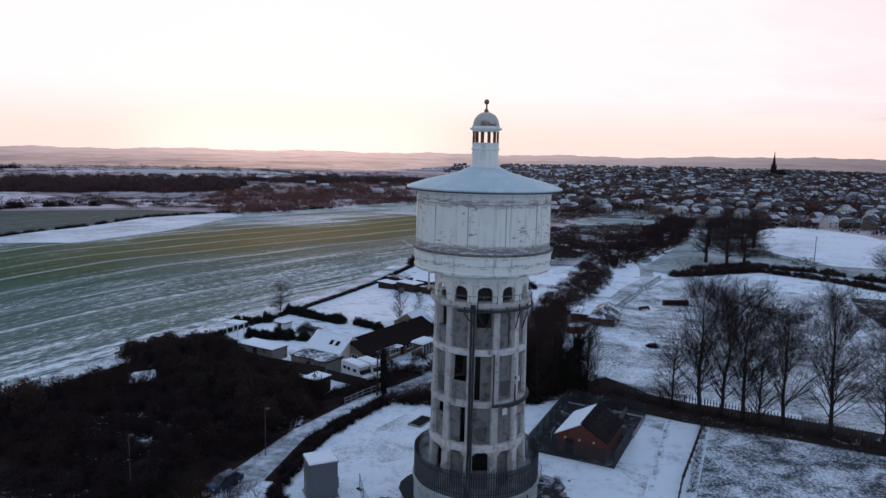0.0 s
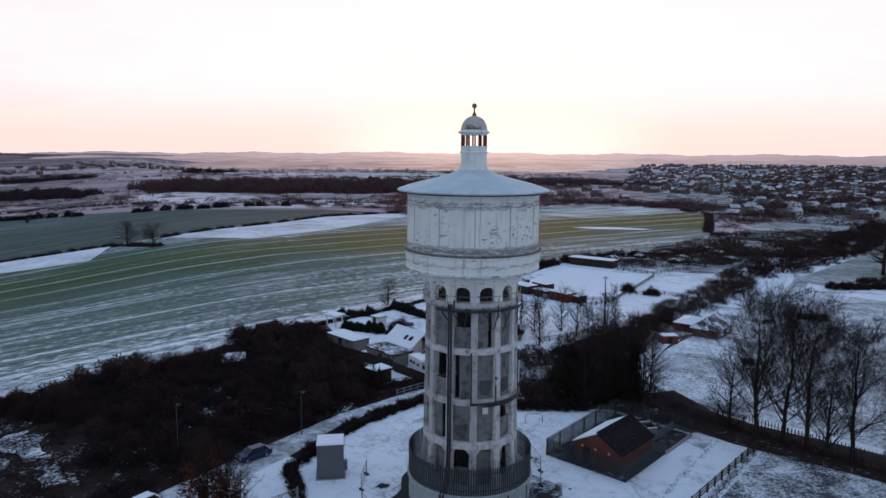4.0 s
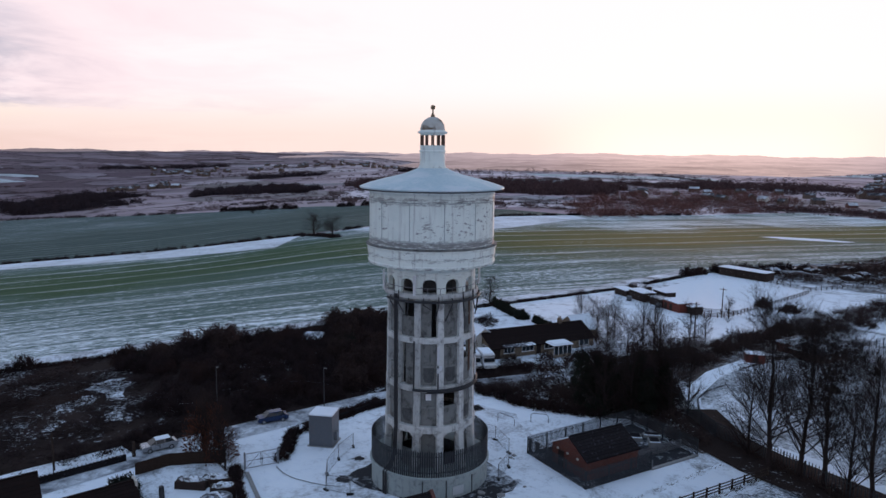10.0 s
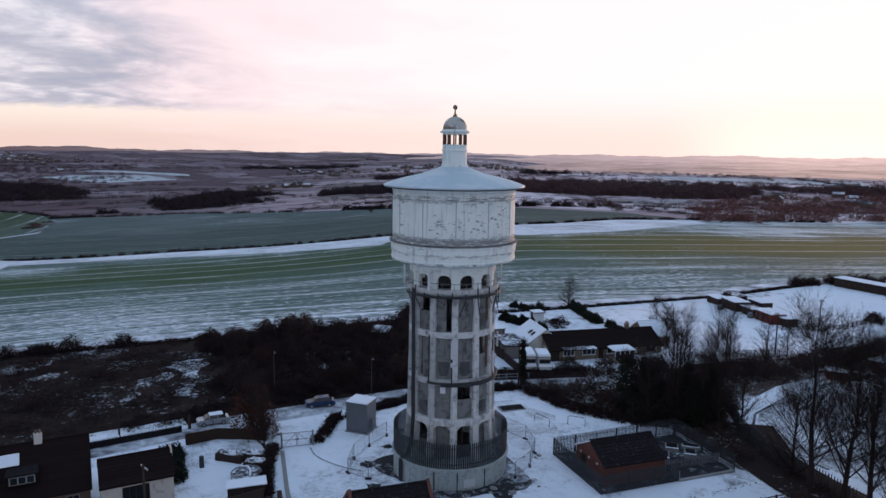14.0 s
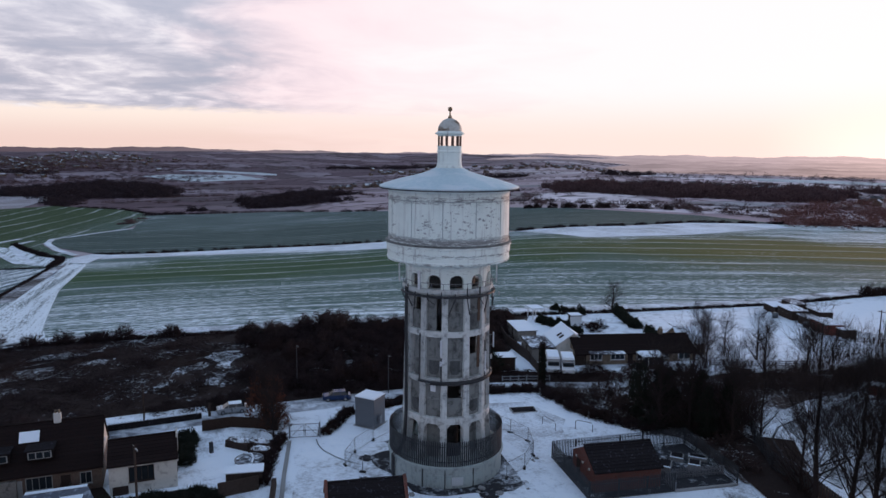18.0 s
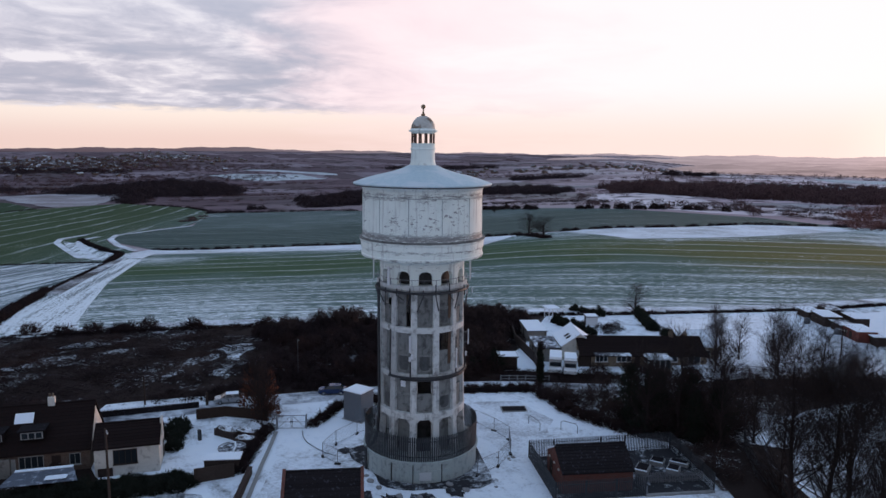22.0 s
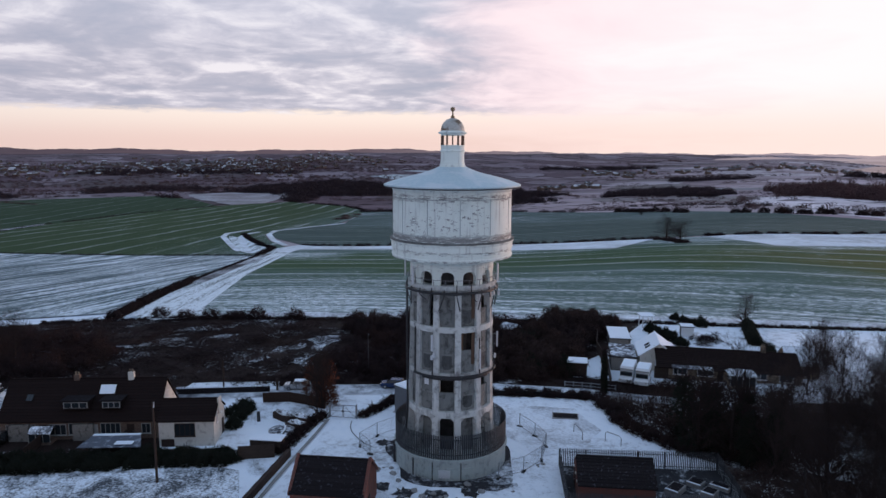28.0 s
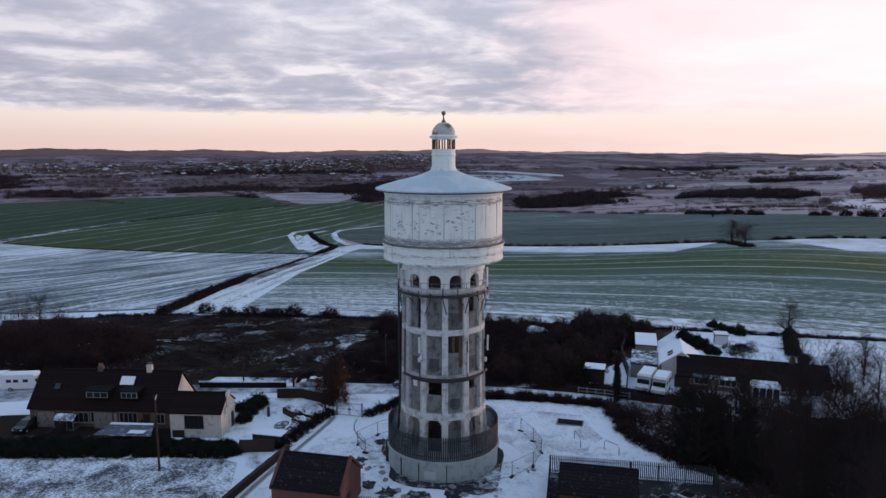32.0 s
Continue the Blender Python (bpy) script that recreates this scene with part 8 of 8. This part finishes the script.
hedge("lane_hedge", [(-18.0, 75), (-16.0, 86), (-12.4, 93.5), (-8.4, 100)], 1.9, 1.5, 330, M_TWIG, "low dark hedge along the lane", 4)
hedge("garden_hedge", [(-17.5, 6), (-12.4, 26), (-8.6, 39.5), (-5.4, 47.0)], 1.9, 1.8, 700, M_EVER, "thick dark garden hedge", 5, 0.4, 0.06)
hedge("drive_hedge", [(-4.6, 51.8), (-8.4, 54.2), (-13.2, 57.4), (-16.0, 60.0)], 1.3, 1.5, 240, M_TWIG, "dark hedge between garden and drive", 6)
hedge("garden_shrubs", [(-18.6, 44.5), (-21.5, 47.4), (-24.0, 50.0)], 1.8, 1.7, 260, M_EVER, "dark evergreen garden shrubs", 7, 0.5, 0.06)
hedge("field_hedge", HEDGE_LINE[1:11], 1.5, 1.0, 170, M_TWIG, "low leafless hedge bounding the wheat field", 8, 0.4, 0.06)
hedge("paddock_hedge", [(-45, 146.4), (-37.4, 148.8)], 2.0, 2.4, 620, M_EVER, "clipped dark hedge beside the field", 9, 0.4, 0.08)
hedge("garden_box_hedge", [(-39.4, 134.6), (-33, 134.0), (-26.4, 133.4)], 2.2, 2.3, 700, M_EVER, "long square-cut dark hedge behind the outbuildings", 10, 0.4, 0.08)
hedge("paddock_hedge_low", [(-36.4, 159.4), (-29, 153.2), (-21.4, 146.8)], 2.2, 2.2, 620, M_EVER, "clipped dark hedge along the paddock", 74, 0.4, 0.08)
hedge("bungalow_hedge", [(-18.9, 147), (-13.2, 142.6)], 1.9, 1.8, 560, M_EVER, "dark hedge behind the bungalow", 75, 0.4, 0.08)
thicket("garden_brush", [(-31, 138), (-25, 136.4), (-24, 141), (-29, 144)], 1.8, (0.8, 1.8), 220, 0.6, 0.04, M_TWIG, "heap of brushwood and shrubs in the snowy garden", "shrubs", 76)
hedge("field_bush", [(39.2, 131.0), (41.8, 131.6)], 1.7, 1.3, 420, M_TWIG, "low dark bush on the snowy playing field", 25, 0.5, 0.05)
hedge("paddock_bushes", [(18.5, 207), (20.5, 211)], 3.6, 3.4, 260, M_TWIG, "round leafless bush in the paddock corner", 11, 0.8, 0.07)
hedge("paddock_bushes_east", [(25.5, 204), (27, 207)], 3.6, 3.4, 260, M_TWIG, "round leafless bush in the paddock corner", 12, 0.8, 0.07)
hedge("field_end_hedge", [(62, 440), (68, 500), (74, 560), (80, 640), (60, 680)], 5.0, 2.8, 40, M_BRUSH, "tall leafless hedge at the end of the wheat field", 27, 1.2, 0.14, 0.15)
thicket("end_garden_trees", [(72, 470), (104, 520), (150, 640), (112, 690), (84, 640)], 11.0, (3, 8), 170, 1.6, 0.2, M_BRUSH, "leafless trees in the gardens beyond the wheat field", "trees", 28, 0.4, 0.6)
hedge("field_bound_hedge", [(78, 236), (92, 241), (117, 256), (135, 238), (144, 215), (165, 175)], 3.2, 2.6, 150, M_TWIG, "leafless hedge at the end of the playing field", 13, 0.9, 0.09)
hedge("allotment_hedge", [(-12, 246), (-2, 268), (14, 288), (32, 296), (52, 330)], 3.2, 3.2, 110, M_TWIG, "leafless hedge beyond the paddocks", 14, 1.0, 0.10, 0.15)
thicket("allotments", [(20, 268), (44, 262), (62, 300), (72, 380), (54, 400), (34, 330)], 9.0, (1.2, 3.6), 180, 1.3, 0.20, M_BRUSH, "scattered bushes and plots beyond the paddocks", "bushes", 15)
hedge("track_hedge", [(-106, 26), (-150, 36.5), (-192, 48)], 3.4, 2.6, 130, M_DARKTWIG, "thick leafless hedge along the farm track", 16, 0.8, 0.09)
hedge("track_hedge_far", [(-192, 48), (-257, 68), (-318, 86)], 2.0, 1.3, 90, M_DARKTWIG, "low leafless hedge along the farm track", 22, 0.6, 0.08, 0.2)
hedge("junction_hedge", [(-505, 96), (-449, 96), (-406, 98), (-384, 103), (-350, 95), (-318, 86)], 4.6, 2.6, 60, M_DARKTWIG, "dark leafless hedge in the bend of the track", 23, 1.0, 0.16)
hedge("thin_field_hedge", BOUND, 2.6, 1.0, 40, M_DARKTWIG, "thin leafless hedge between the snowy and the green field", 24, 0.8, 0.14, 0.25)
hedge("bound_hedge_west", [(-394, 124), (-345, 206), (-290, 254), (-240, 303)], 3.0, 2.2, 55, M_TWIG, "broken leafless hedge between the fields", 17, 1.0, 0.12, 0.3)
hedge("bound_hedge_north", [(-226, 318), (-208, 396), (-204, 478), (-168, 532), (-100, 614)], 3.5, 2.2, 50, M_TWIG, "broken leafless hedge between the fields", 18, 1.2, 0.14, 0.45)
hedge("scrub_island", [(-244, 296), (-228, 294), (-212, 288), (-198, 282)], 6.0, 2.2, 60, M_TWIG, "brambles under the field trees", 19, 1.2, 0.14)
hedge("corner_bushes", [(-104, 36), (-96, 41), (-88, 54), (-80, 68)], 3.6, 3.0, 150, M_TWIG, "leafless bushes at the field corner", 20, 0.9, 0.08, 0.3)
for k, line in enumerate(([(-620, 560), (-520, 600), (-400, 610), (-300, 640), (-200, 690)], [(-860, 290), (-800, 380), (-760, 420), (-600, 470)], [(-1180, 240), (-1000, 300), (-870, 300), (-840, 330)], BOUND_FAR)):
    hedge("distant_hedge", line, 6.0, 3.6 if k < 3 else 1.6, 8, M_TWIG, "distant leafless hedgerow", 30 + k, 2.0, 0.3 if k < 3 else 0.15, 0.3)


# hedges and copses over the far land
GREEN = [(-360, 100), (-330, -220), (-520, -440), (-920, -320), (-1540, -60), (-1600, 180), (-1400, 290), (-1210, 270), (-860, 470), (-600, 490), (-330, 540), (-160, 560), (-60, 640), (-60, 300), (-200, 60)]
rg = random.Random(77)
chunks = []
for i in range(170):
    a, d_ = radians(rg.uniform(60, 196)), 640 + 2700 * rg.random() ** 1.3
    x, y = d_ * math.cos(a), 60 + d_ * math.sin(a)
    way_ = a + radians(rg.choice((90, 90, 75, 105, 20)) + rg.uniform(-14, 14))
    n_ = rg.randrange(10, 34)
    big_ = 1.0 + d_ / 2400
    for q in range(n_):
        if rg.random() < 0.22:
            continue
        px, py = x + (q - n_ / 2) * 9 * big_ * math.cos(way_) + rg.uniform(-3, 3), y + (q - n_ / 2) * 9 * big_ * math.sin(way_) + rg.uniform(-3, 3)
        if px > 110 and py > 480 or inside(GREEN, px, py):
            continue
        ht_ = rg.uniform(2.0, 4.0) * big_ * (2.0 if rg.random() < 0.18 else 1.0)
        chunks.append(twig_cloud(i % 11, 46, 5.5 * big_, 5.5 * big_, ht_, 1.3 * big_, 0.30 * big_) + np.array([px, py, gz(px, py) - 0.4]))
for i in range(120):
    a, d_ = radians(rg.uniform(158, 202)), 1560 + 1500 * rg.random()
    x, y = d_ * math.cos(a), 60 + d_ * math.sin(a)
    n_ = rg.randrange(6, 26)
    way_ = a + radians(90 + rg.uniform(-25, 25))
    for q in range(n_):
        px, py = x + (q - n_ / 2) * 14 * math.cos(way_) + rg.uniform(-9, 9), y + (q - n_ / 2) * 14 * math.sin(way_) + rg.uniform(-9, 9)
        if rg.random() < 0.3 or inside(GREEN, px, py):
            continue
        chunks.append(twig_cloud(i % 11, 46, 10, 10, rg.uniform(4, 11), 2.6, 0.6) + np.array([px, py, gz(px, py) - 0.4]))
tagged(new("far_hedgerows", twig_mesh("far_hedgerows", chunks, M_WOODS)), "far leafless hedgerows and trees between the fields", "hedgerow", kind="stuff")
for k, poly in enumerate(([(20, 46), (38, 92), (60, 86), (100, 88), (108, 42), (60, 22)], [(-2, 44), (20, 45), (58, 20), (58, -18), (-18, -18), (-10, 20)])):
    thicket("grass_tufts", poly, 2.1, (0.2, 0.4), 14, 0.4, 0.06, M_GRASS, "dead grass tufts standing through the snow", "grass", 60 + k, 0.05, 0.55)
hedge("track_edge_grass", [(37.4, 93.8), (32.0, 81.5), (27.7, 71.6), (22.4, 59)], 0.8, 0.45, 60, M_GRASS, "dead grass along the track edge", 62, 0.35, 0.03, 0.15)
hedge("track_edge_grass_inner", [(32.7, 94.5), (28.0, 83.5), (23.6, 72.7)], 0.7, 0.35, 50, M_GRASS, "dead grass along the track edge", 63, 0.3, 0.03, 0.25)
thicket("bracken", [(-36, 30), (-40, 72), (-66, 72), (-84, 58), (-98, 34), (-104, 8), (-60, 6)], 2.0, (0.3, 0.9), 60, 0.6, 0.04, M_TWIG, "low brown bracken and brambles in thin snow", "bracken", 64, 0.1, 0.7)
hedge("garden_hedge_back", [(-18.6, 6), (-13.6, 26), (-9.9, 39.5), (-6.6, 47.0)], 1.9, 1.7, 600, M_EVER, "second row of the thick dark garden hedge", 65, 0.4, 0.06)
hedge("garden_hedge_front", [(-15.8, 6), (-11.0, 26), (-7.4, 38.6), (-4.6, 45.6)], 1.7, 1.5, 520, M_EVER, "outer row of the thick dark garden hedge", 26, 0.4, 0.06)
hedge("annexe_hedge", [(-16.2, 47.4), (-20.0, 48.8), (-23.4, 50.6)], 1.9, 1.9, 600, M_EVER, "dark clipped hedge behind the annexe", 66, 0.4, 0.06)
thicket("dark_shrubbery", [(-47, 24), (-51, 12), (-56, 2), (-88, -4), (-88, 13), (-74, 25), (-60, 30)], 3.4, (3.0, 5.2), 420, 0.8, 0.06, M_TWIG, "dense dark shrubbery behind the parked motorhomes", "shrubbery", 67, 0.2, 0.85)
for i, (x, y, sc) in enumerate(((-60.6, 7.1, 1.5), (-62.5, 3.0, 1.35), (-57.4, 14.6, 1.3), (-66, -2, 1.5), (-51.5, 29.0, 0.9), (-70, 8, 1.4))):
    plant(SMALL[i % 3], x, y, sc, 50 * i, "tall leafless tree behind the cottages", "trees behind the cottages")
thicket("front_garden_bushes", [(-9, 112), (0, 115), (9, 124), (4, 130), (-3, 122), (-11, 118)], 2.6, (1.0, 2.8), 380, 0.8, 0.05, M_BRUSH, "leafless bushes in front of the bungalow", "bushes", 68, 0.2, 0.6)
hedge("second_field_hedge", [(92, 252), (118, 270), (140, 262), (162, 230), (190, 200)], 3.4, 2.8, 130, M_TWIG, "second leafless hedge beyond the playing field", 69, 0.9, 0.10, 0.15)
hedge("bush_row", [(-545, 485), (-488, 497), (-432, 497), (-388, 516), (-355, 542), (-344, 575), (-300, 600)], 8.0, 6.0, 60, M_TWIG, "row of round leafless bushes along the far field", 70, 1.2, 0.3, 0.4)
thicket("plot_hedges", [(8, 262), (24, 256), (44, 262), (66, 300), (74, 350), (62, 352), (50, 312), (36, 276), (12, 276)], 4.5, (1.0, 2.6), 200, 0.9, 0.10, M_BRUSH, "dark hedges round the allotment plots", "hedge", 71, 0.2, 0.45)


# ---- woods, villages and town in the distance ----
for k, (poly, sp, sz) in enumerate((
        ([(-640, 800), (-486, 768), (-427, 792), (-310, 826), (-262, 890), (-300, 1010), (-360, 1130), (-450, 1130), (-560, 1080), (-640, 1000), (-700, 880)], 15, (9, 15)),
        ([(-1652, 150), (-1569, 215), (-1400, 332), (-1342, 455), (-1527, 553), (-1759, 598), (-2058, 533), (-1922, 350)], 26, (10, 16)),
        ([(-894, 414), (-845, 470), (-853, 579), (-1120, 740), (-1260, 730), (-1130, 560)], 18, (7, 12)),
        ([(-834, 289), (-852, 338), (-872, 334), (-854, 284)], 12, (5, 7)),
        ([(-897, 353), (-874, 373), (-892, 386), (-915, 364)], 13, (6, 9)),
        ([(-680, 207), (-769, 253), (-775, 262), (-690, 218)], 11, (2, 4)),
        ([(-910, 697), (-644, 707), (-700, 800), (-823, 858), (-973, 855)], 16, (6, 10)),
        ([(-575, 751), (-540, 811), (-714, 1024), (-754, 970)], 18, (6, 11)),
        ([(-1175, 226), (-1185, 287), (-1404, 328), (-1447, 281)], 20, (7, 11)),
        ([(-1639, -111), (-1709, 13), (-1663, 136), (-1830, 149), (-1889, -30), (-1848, -144)], 24, (5, 11)),
        ([(-1500, 20), (-1440, 70), (-1420, 60), (-1480, 10)], 15, (10, 17)),
        ([(-2375, -702), (-2316, -602), (-1941, -502), (-1879, -553), (-2100, -720)], 30, (8, 14)),
        ([(-1584, -464), (-1767, -448), (-1681, -285), (-1557, -242), (-1530, -300)], 22, (4, 9)),
        ([(-1250, 1150), (-1100, 1250), (-1060, 1160), (-1180, 1080)], 22, (8, 13)),
        ([(-1000, 1400), (-900, 1460), (-870, 1390), (-950, 1340)], 22, (8, 13)),
        ([(-420, 1250), (-150, 1350), (100, 1260), (60, 1180), (-300, 1150)], 24, (8, 13)),
        ([(-2700, -200), (-2500, 500), (-2350, 450), (-2500, -250)], 38, (10, 16)),
        ([(-2300, 1400), (-2000, 1700), (-1900, 1600), (-2150, 1300)], 34, (10, 16)),
        ([(-900, 2400), (-300, 2650), (-250, 2520), (-800, 2280)], 40, (10, 18)),
        ([(-100, 770), (60, 800), (120, 740), (90, 680), (10, 740)], 18, (4, 8)))):
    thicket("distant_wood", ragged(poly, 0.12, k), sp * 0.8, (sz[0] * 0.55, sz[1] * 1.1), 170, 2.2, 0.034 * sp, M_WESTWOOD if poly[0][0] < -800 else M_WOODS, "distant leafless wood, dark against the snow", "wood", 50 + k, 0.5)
thicket("hamlet_trees", [(-282, 770), (-160, 520), (-120, 530), (-96, 625), (-36, 740), (14, 770), (-40, 860), (-79, 1000), (-119, 1150), (-259, 960)], 15, (4, 11), 190, 1.8, 0.36, M_HAMLET, "leafless trees, toned red for the sunset glow, among the hamlet below the wheat field", "trees", 96, 0.5, 0.5)
thicket("field_end_trees", [(-168, 536), (-104, 622), (-44, 728), (-50, 738), (-112, 632), (-178, 544)], 9, (4, 10), 190, 1.6, 0.26, M_HAMLET, "row of leafless trees at the end of the wheat field", "trees", 97, 0.5, 0.6)
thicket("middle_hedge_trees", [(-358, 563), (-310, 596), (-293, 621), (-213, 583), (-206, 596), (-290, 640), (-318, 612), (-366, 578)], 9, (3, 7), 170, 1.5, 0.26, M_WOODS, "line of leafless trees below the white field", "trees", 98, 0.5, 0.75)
hedge("village_trees", [(120, 640), (200, 700), (330, 720), (420, 640)], 16, 8, 6, M_TWIG, "leafless trees among the town houses", 71, 3.0, 0.4, 0.2)
hedge("village_trees_far", [(150, 900), (360, 960), (620, 900), (760, 1100), (300, 1250)], 22, 9, 5, M_TWIG, "leafless trees among the town houses", 72, 3.5, 0.5, 0.2)
hedge("town_trees", [(180, 480), (240, 560), (300, 500), (330, 440)], 12, 7, 8, M_TWIG, "leafless trees at the edge of town", 73, 2.5, 0.3, 0.2)


def town_house(L, D, he, hr, wall, snow_front, seed):
    h = house("town_house", pose(0, 0, 0), L, D, he, hr, wall, M_DUSTED, "brick town house with snow on its roof", "house", 0.35, chimneys=((L * 0.3, 0.9, M_BRICK2),), snowy=("f", "b") if snow_front == 2 else (("f",) if snow_front else ("b",)), tiles=False)
    h["group"] = "town houses"
    for wl in ("f", "b"):
        for u in (-L * 0.28, L * 0.28):
            for z in (0.9, 3.4):
                if z + 1.2 < he and wl == "f":
                    part("window", boxes((u, -D / 2 - 0.02, z, 1.3, 0.08, 1.2)), M_GLASS, h)
    return h


protos = [town_house(9, 7.5, 5.0, 7.6, M_BRICK2, 0, 1), town_house(11, 8, 5.0, 7.8, M_RENDER, 1, 2), town_house(10, 8, 2.8, 5.4, M_BRICK, 2, 3), town_house(14, 8, 5.0, 7.6, M_BRICK2, 0, 4)]
for h in protos:
    for c in h.children_recursive:
        if c.type == "MESH" and c.data.materials[0] == M_SNOW:
            c.data.materials[0] = M_ROOFSNOW
rg = random.Random(21)
TOWN = [(95, 640), (170, 640), (215, 600), (240, 560), (300, 520), (420, 560), (640, 760), (820, 1000), (700, 1150), (400, 1100), (200, 1000), (120, 800)]
spots = []
for i in range(46):
    for j in range(40):
        x, y = 90 + i * 19 + (j % 2) * 8, 500 + j * 20
        if inside(TOWN, x, y) and rg.random() < 0.5 + 0.4 * math.sin(x * 0.031) * math.cos(y * 0.027):
            spots.append((x + rg.uniform(-7, 7), y + rg.uniform(-7, 7)))
spots += [(-245, 905), (-222, 880), (-250, 960), (-196, 930), (-170, 985), (-150, 900), (-128, 870), (-105, 930), (-84, 880), (-60, 850), (-30, 900), (5, 870), (-140, 1050), (-95, 1080), (-205, 1060), (-50, 1010)]
spots.sort(key=lambda q: math.hypot(*q))
for n_, (x, y) in enumerate(spots[:150]):
    street = 25 + 50 * round((math.sin(x * 0.006) + math.cos(y * 0.005)) * 1.2) + rg.uniform(-6, 6)
    if n_ < 4:
        protos[n_].matrix_basis = at(x, y, street)
    else:
        copy_thing(protos[n_ % 4], at(x, y, street))


def roofscape(name, pts, label, seed, snow_share=0.28):
    """Rows of far houses, each a walled block under a pitched white roof, joined."""
    r_ = random.Random(seed)
    V, F, mat_i = [], [], []
    for x, y, s in pts:
        L_, D_, he, hr = 10 * s * r_.uniform(0.8, 1.6), 8 * s, 4.6 * s, 7.4 * s
        a = radians(20 + 90 * r_.randrange(2) + r_.uniform(-15, 15))
        c_, s_ = math.cos(a), math.sin(a)
        z = gz(x, y)
        b = len(V)
        for u, v, h in ((-1, -1, -1), (1, -1, -1), (1, 1, -1), (-1, 1, -1), (-1, -1, he), (1, -1, he), (1, 1, he), (-1, 1, he), (-1, 0, hr), (1, 0, hr)):
            px, py = u * L_ / 2, v * D_ / 2
            V.append((x + px * c_ - py * s_, y + px * s_ + py * c_, z + h))
        F += [(b, b + 1, b + 5, b + 4), (b + 2, b + 3, b + 7, b + 6), (b + 1, b + 2, b + 6, b + 9, b + 5), (b + 3, b, b + 4, b + 8, b + 7), (b + 4, b + 5, b + 9, b + 8), (b + 6, b + 7, b + 8, b + 9)]
        white = r_.random() < snow_share
        mat_i += [0, 0, 0, 0, 1 if white else 2, 1 if white and r_.random() < 0.6 else 2]
    me = mesh_of(name, V, F, M_BRICK2)
    me.materials.append(M_ROOFSNOW)
    me.materials.append(M_DUSTED)
    me.polygons.foreach_set("material_index", mat_i)
    tagged(new(name, me), label, "houses", kind="stuff")


rg = random.Random(8)
far = [(x, y, 1.0) for x, y in spots[150:]]
for _ in range(1500):
    d_ = 1000 + 1900 * rg.random()
    a = radians(rg.uniform(52, 90) if rg.random() < 0.85 else rg.uniform(40, 86))
    far.append((d_ * math.cos(a), d_ * math.sin(a), 1.15))
roofscape("far_town", far, "far rooftops of the town white with snow", 4)
vill = []
for cx, cy, sx, sy, n_ in ((-2900, 200, 560, 520, 300), (-2750, -520, 420, 420, 150), (-3300, 800, 400, 300, 120), (-1750, 1350, 300, 200, 26), (-1500, 1700, 400, 260, 30), (-500, 1050, 160, 60, 14), (-1250, 880, 90, 60, 16)):
    vill += [(cx + rg.gauss(0, 0.45) * sx, cy + rg.gauss(0, 0.45) * sy, 1.3) for _ in range(n_)]
roofscape("far_villages", vill, "far village rooftops on the hillside", 5, 0.14)
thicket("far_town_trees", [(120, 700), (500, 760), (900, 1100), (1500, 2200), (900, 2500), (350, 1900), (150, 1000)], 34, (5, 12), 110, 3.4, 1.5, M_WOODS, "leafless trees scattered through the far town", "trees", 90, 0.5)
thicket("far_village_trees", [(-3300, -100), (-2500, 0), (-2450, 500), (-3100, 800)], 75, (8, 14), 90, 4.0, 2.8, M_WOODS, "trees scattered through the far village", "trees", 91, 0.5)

church = thing("church", at(946, 2020, 20), "dark stone church with a tall slender spire", "church")
part("tower", boxes((0, 0, -2, 11, 11, 32)), M_SLATE, church)
bm = bmesh.new()
tip = bm.verts.new((0, 0, 73))
ring = [bm.verts.new((5.6 * math.cos(radians(22.5 + 45 * i)), 5.6 * math.sin(radians(22.5 + 45 * i)), 30)) for i in range(8)]
for i in range(8):
    bm.faces.new((ring[i], ring[(i + 1) % 8], tip))
bm.faces.new(ring[::-1])
part("spire", bm, M_SLATE, church)
for sx in (-1, 1):
    for sy in (-1, 1):
        part("pinnacle", tube([(sx * 5, sy * 5, 30), (sx * 5, sy * 5, 39)], 0.9, 6, 0.05), M_SLATE, church)
part("nave", boxes((22, 0, -2, 34, 14, 14)), M_SLATE, church)
bm = bmesh.new()
vs = [bm.verts.new(p) for p in ((5, -8, 11.5), (39, -8, 11.5), (39, 8, 11.5), (5, 8, 11.5), (5, 0, 20), (39, 0, 20))]
for q in ((0, 1, 5, 4), (2, 3, 4, 5), (1, 2, 5), (3, 0, 4), (3, 2, 1, 0)):
    bm.faces.new([vs[i] for i in q])
part("nave_roof", bm, M_SLATE, church)

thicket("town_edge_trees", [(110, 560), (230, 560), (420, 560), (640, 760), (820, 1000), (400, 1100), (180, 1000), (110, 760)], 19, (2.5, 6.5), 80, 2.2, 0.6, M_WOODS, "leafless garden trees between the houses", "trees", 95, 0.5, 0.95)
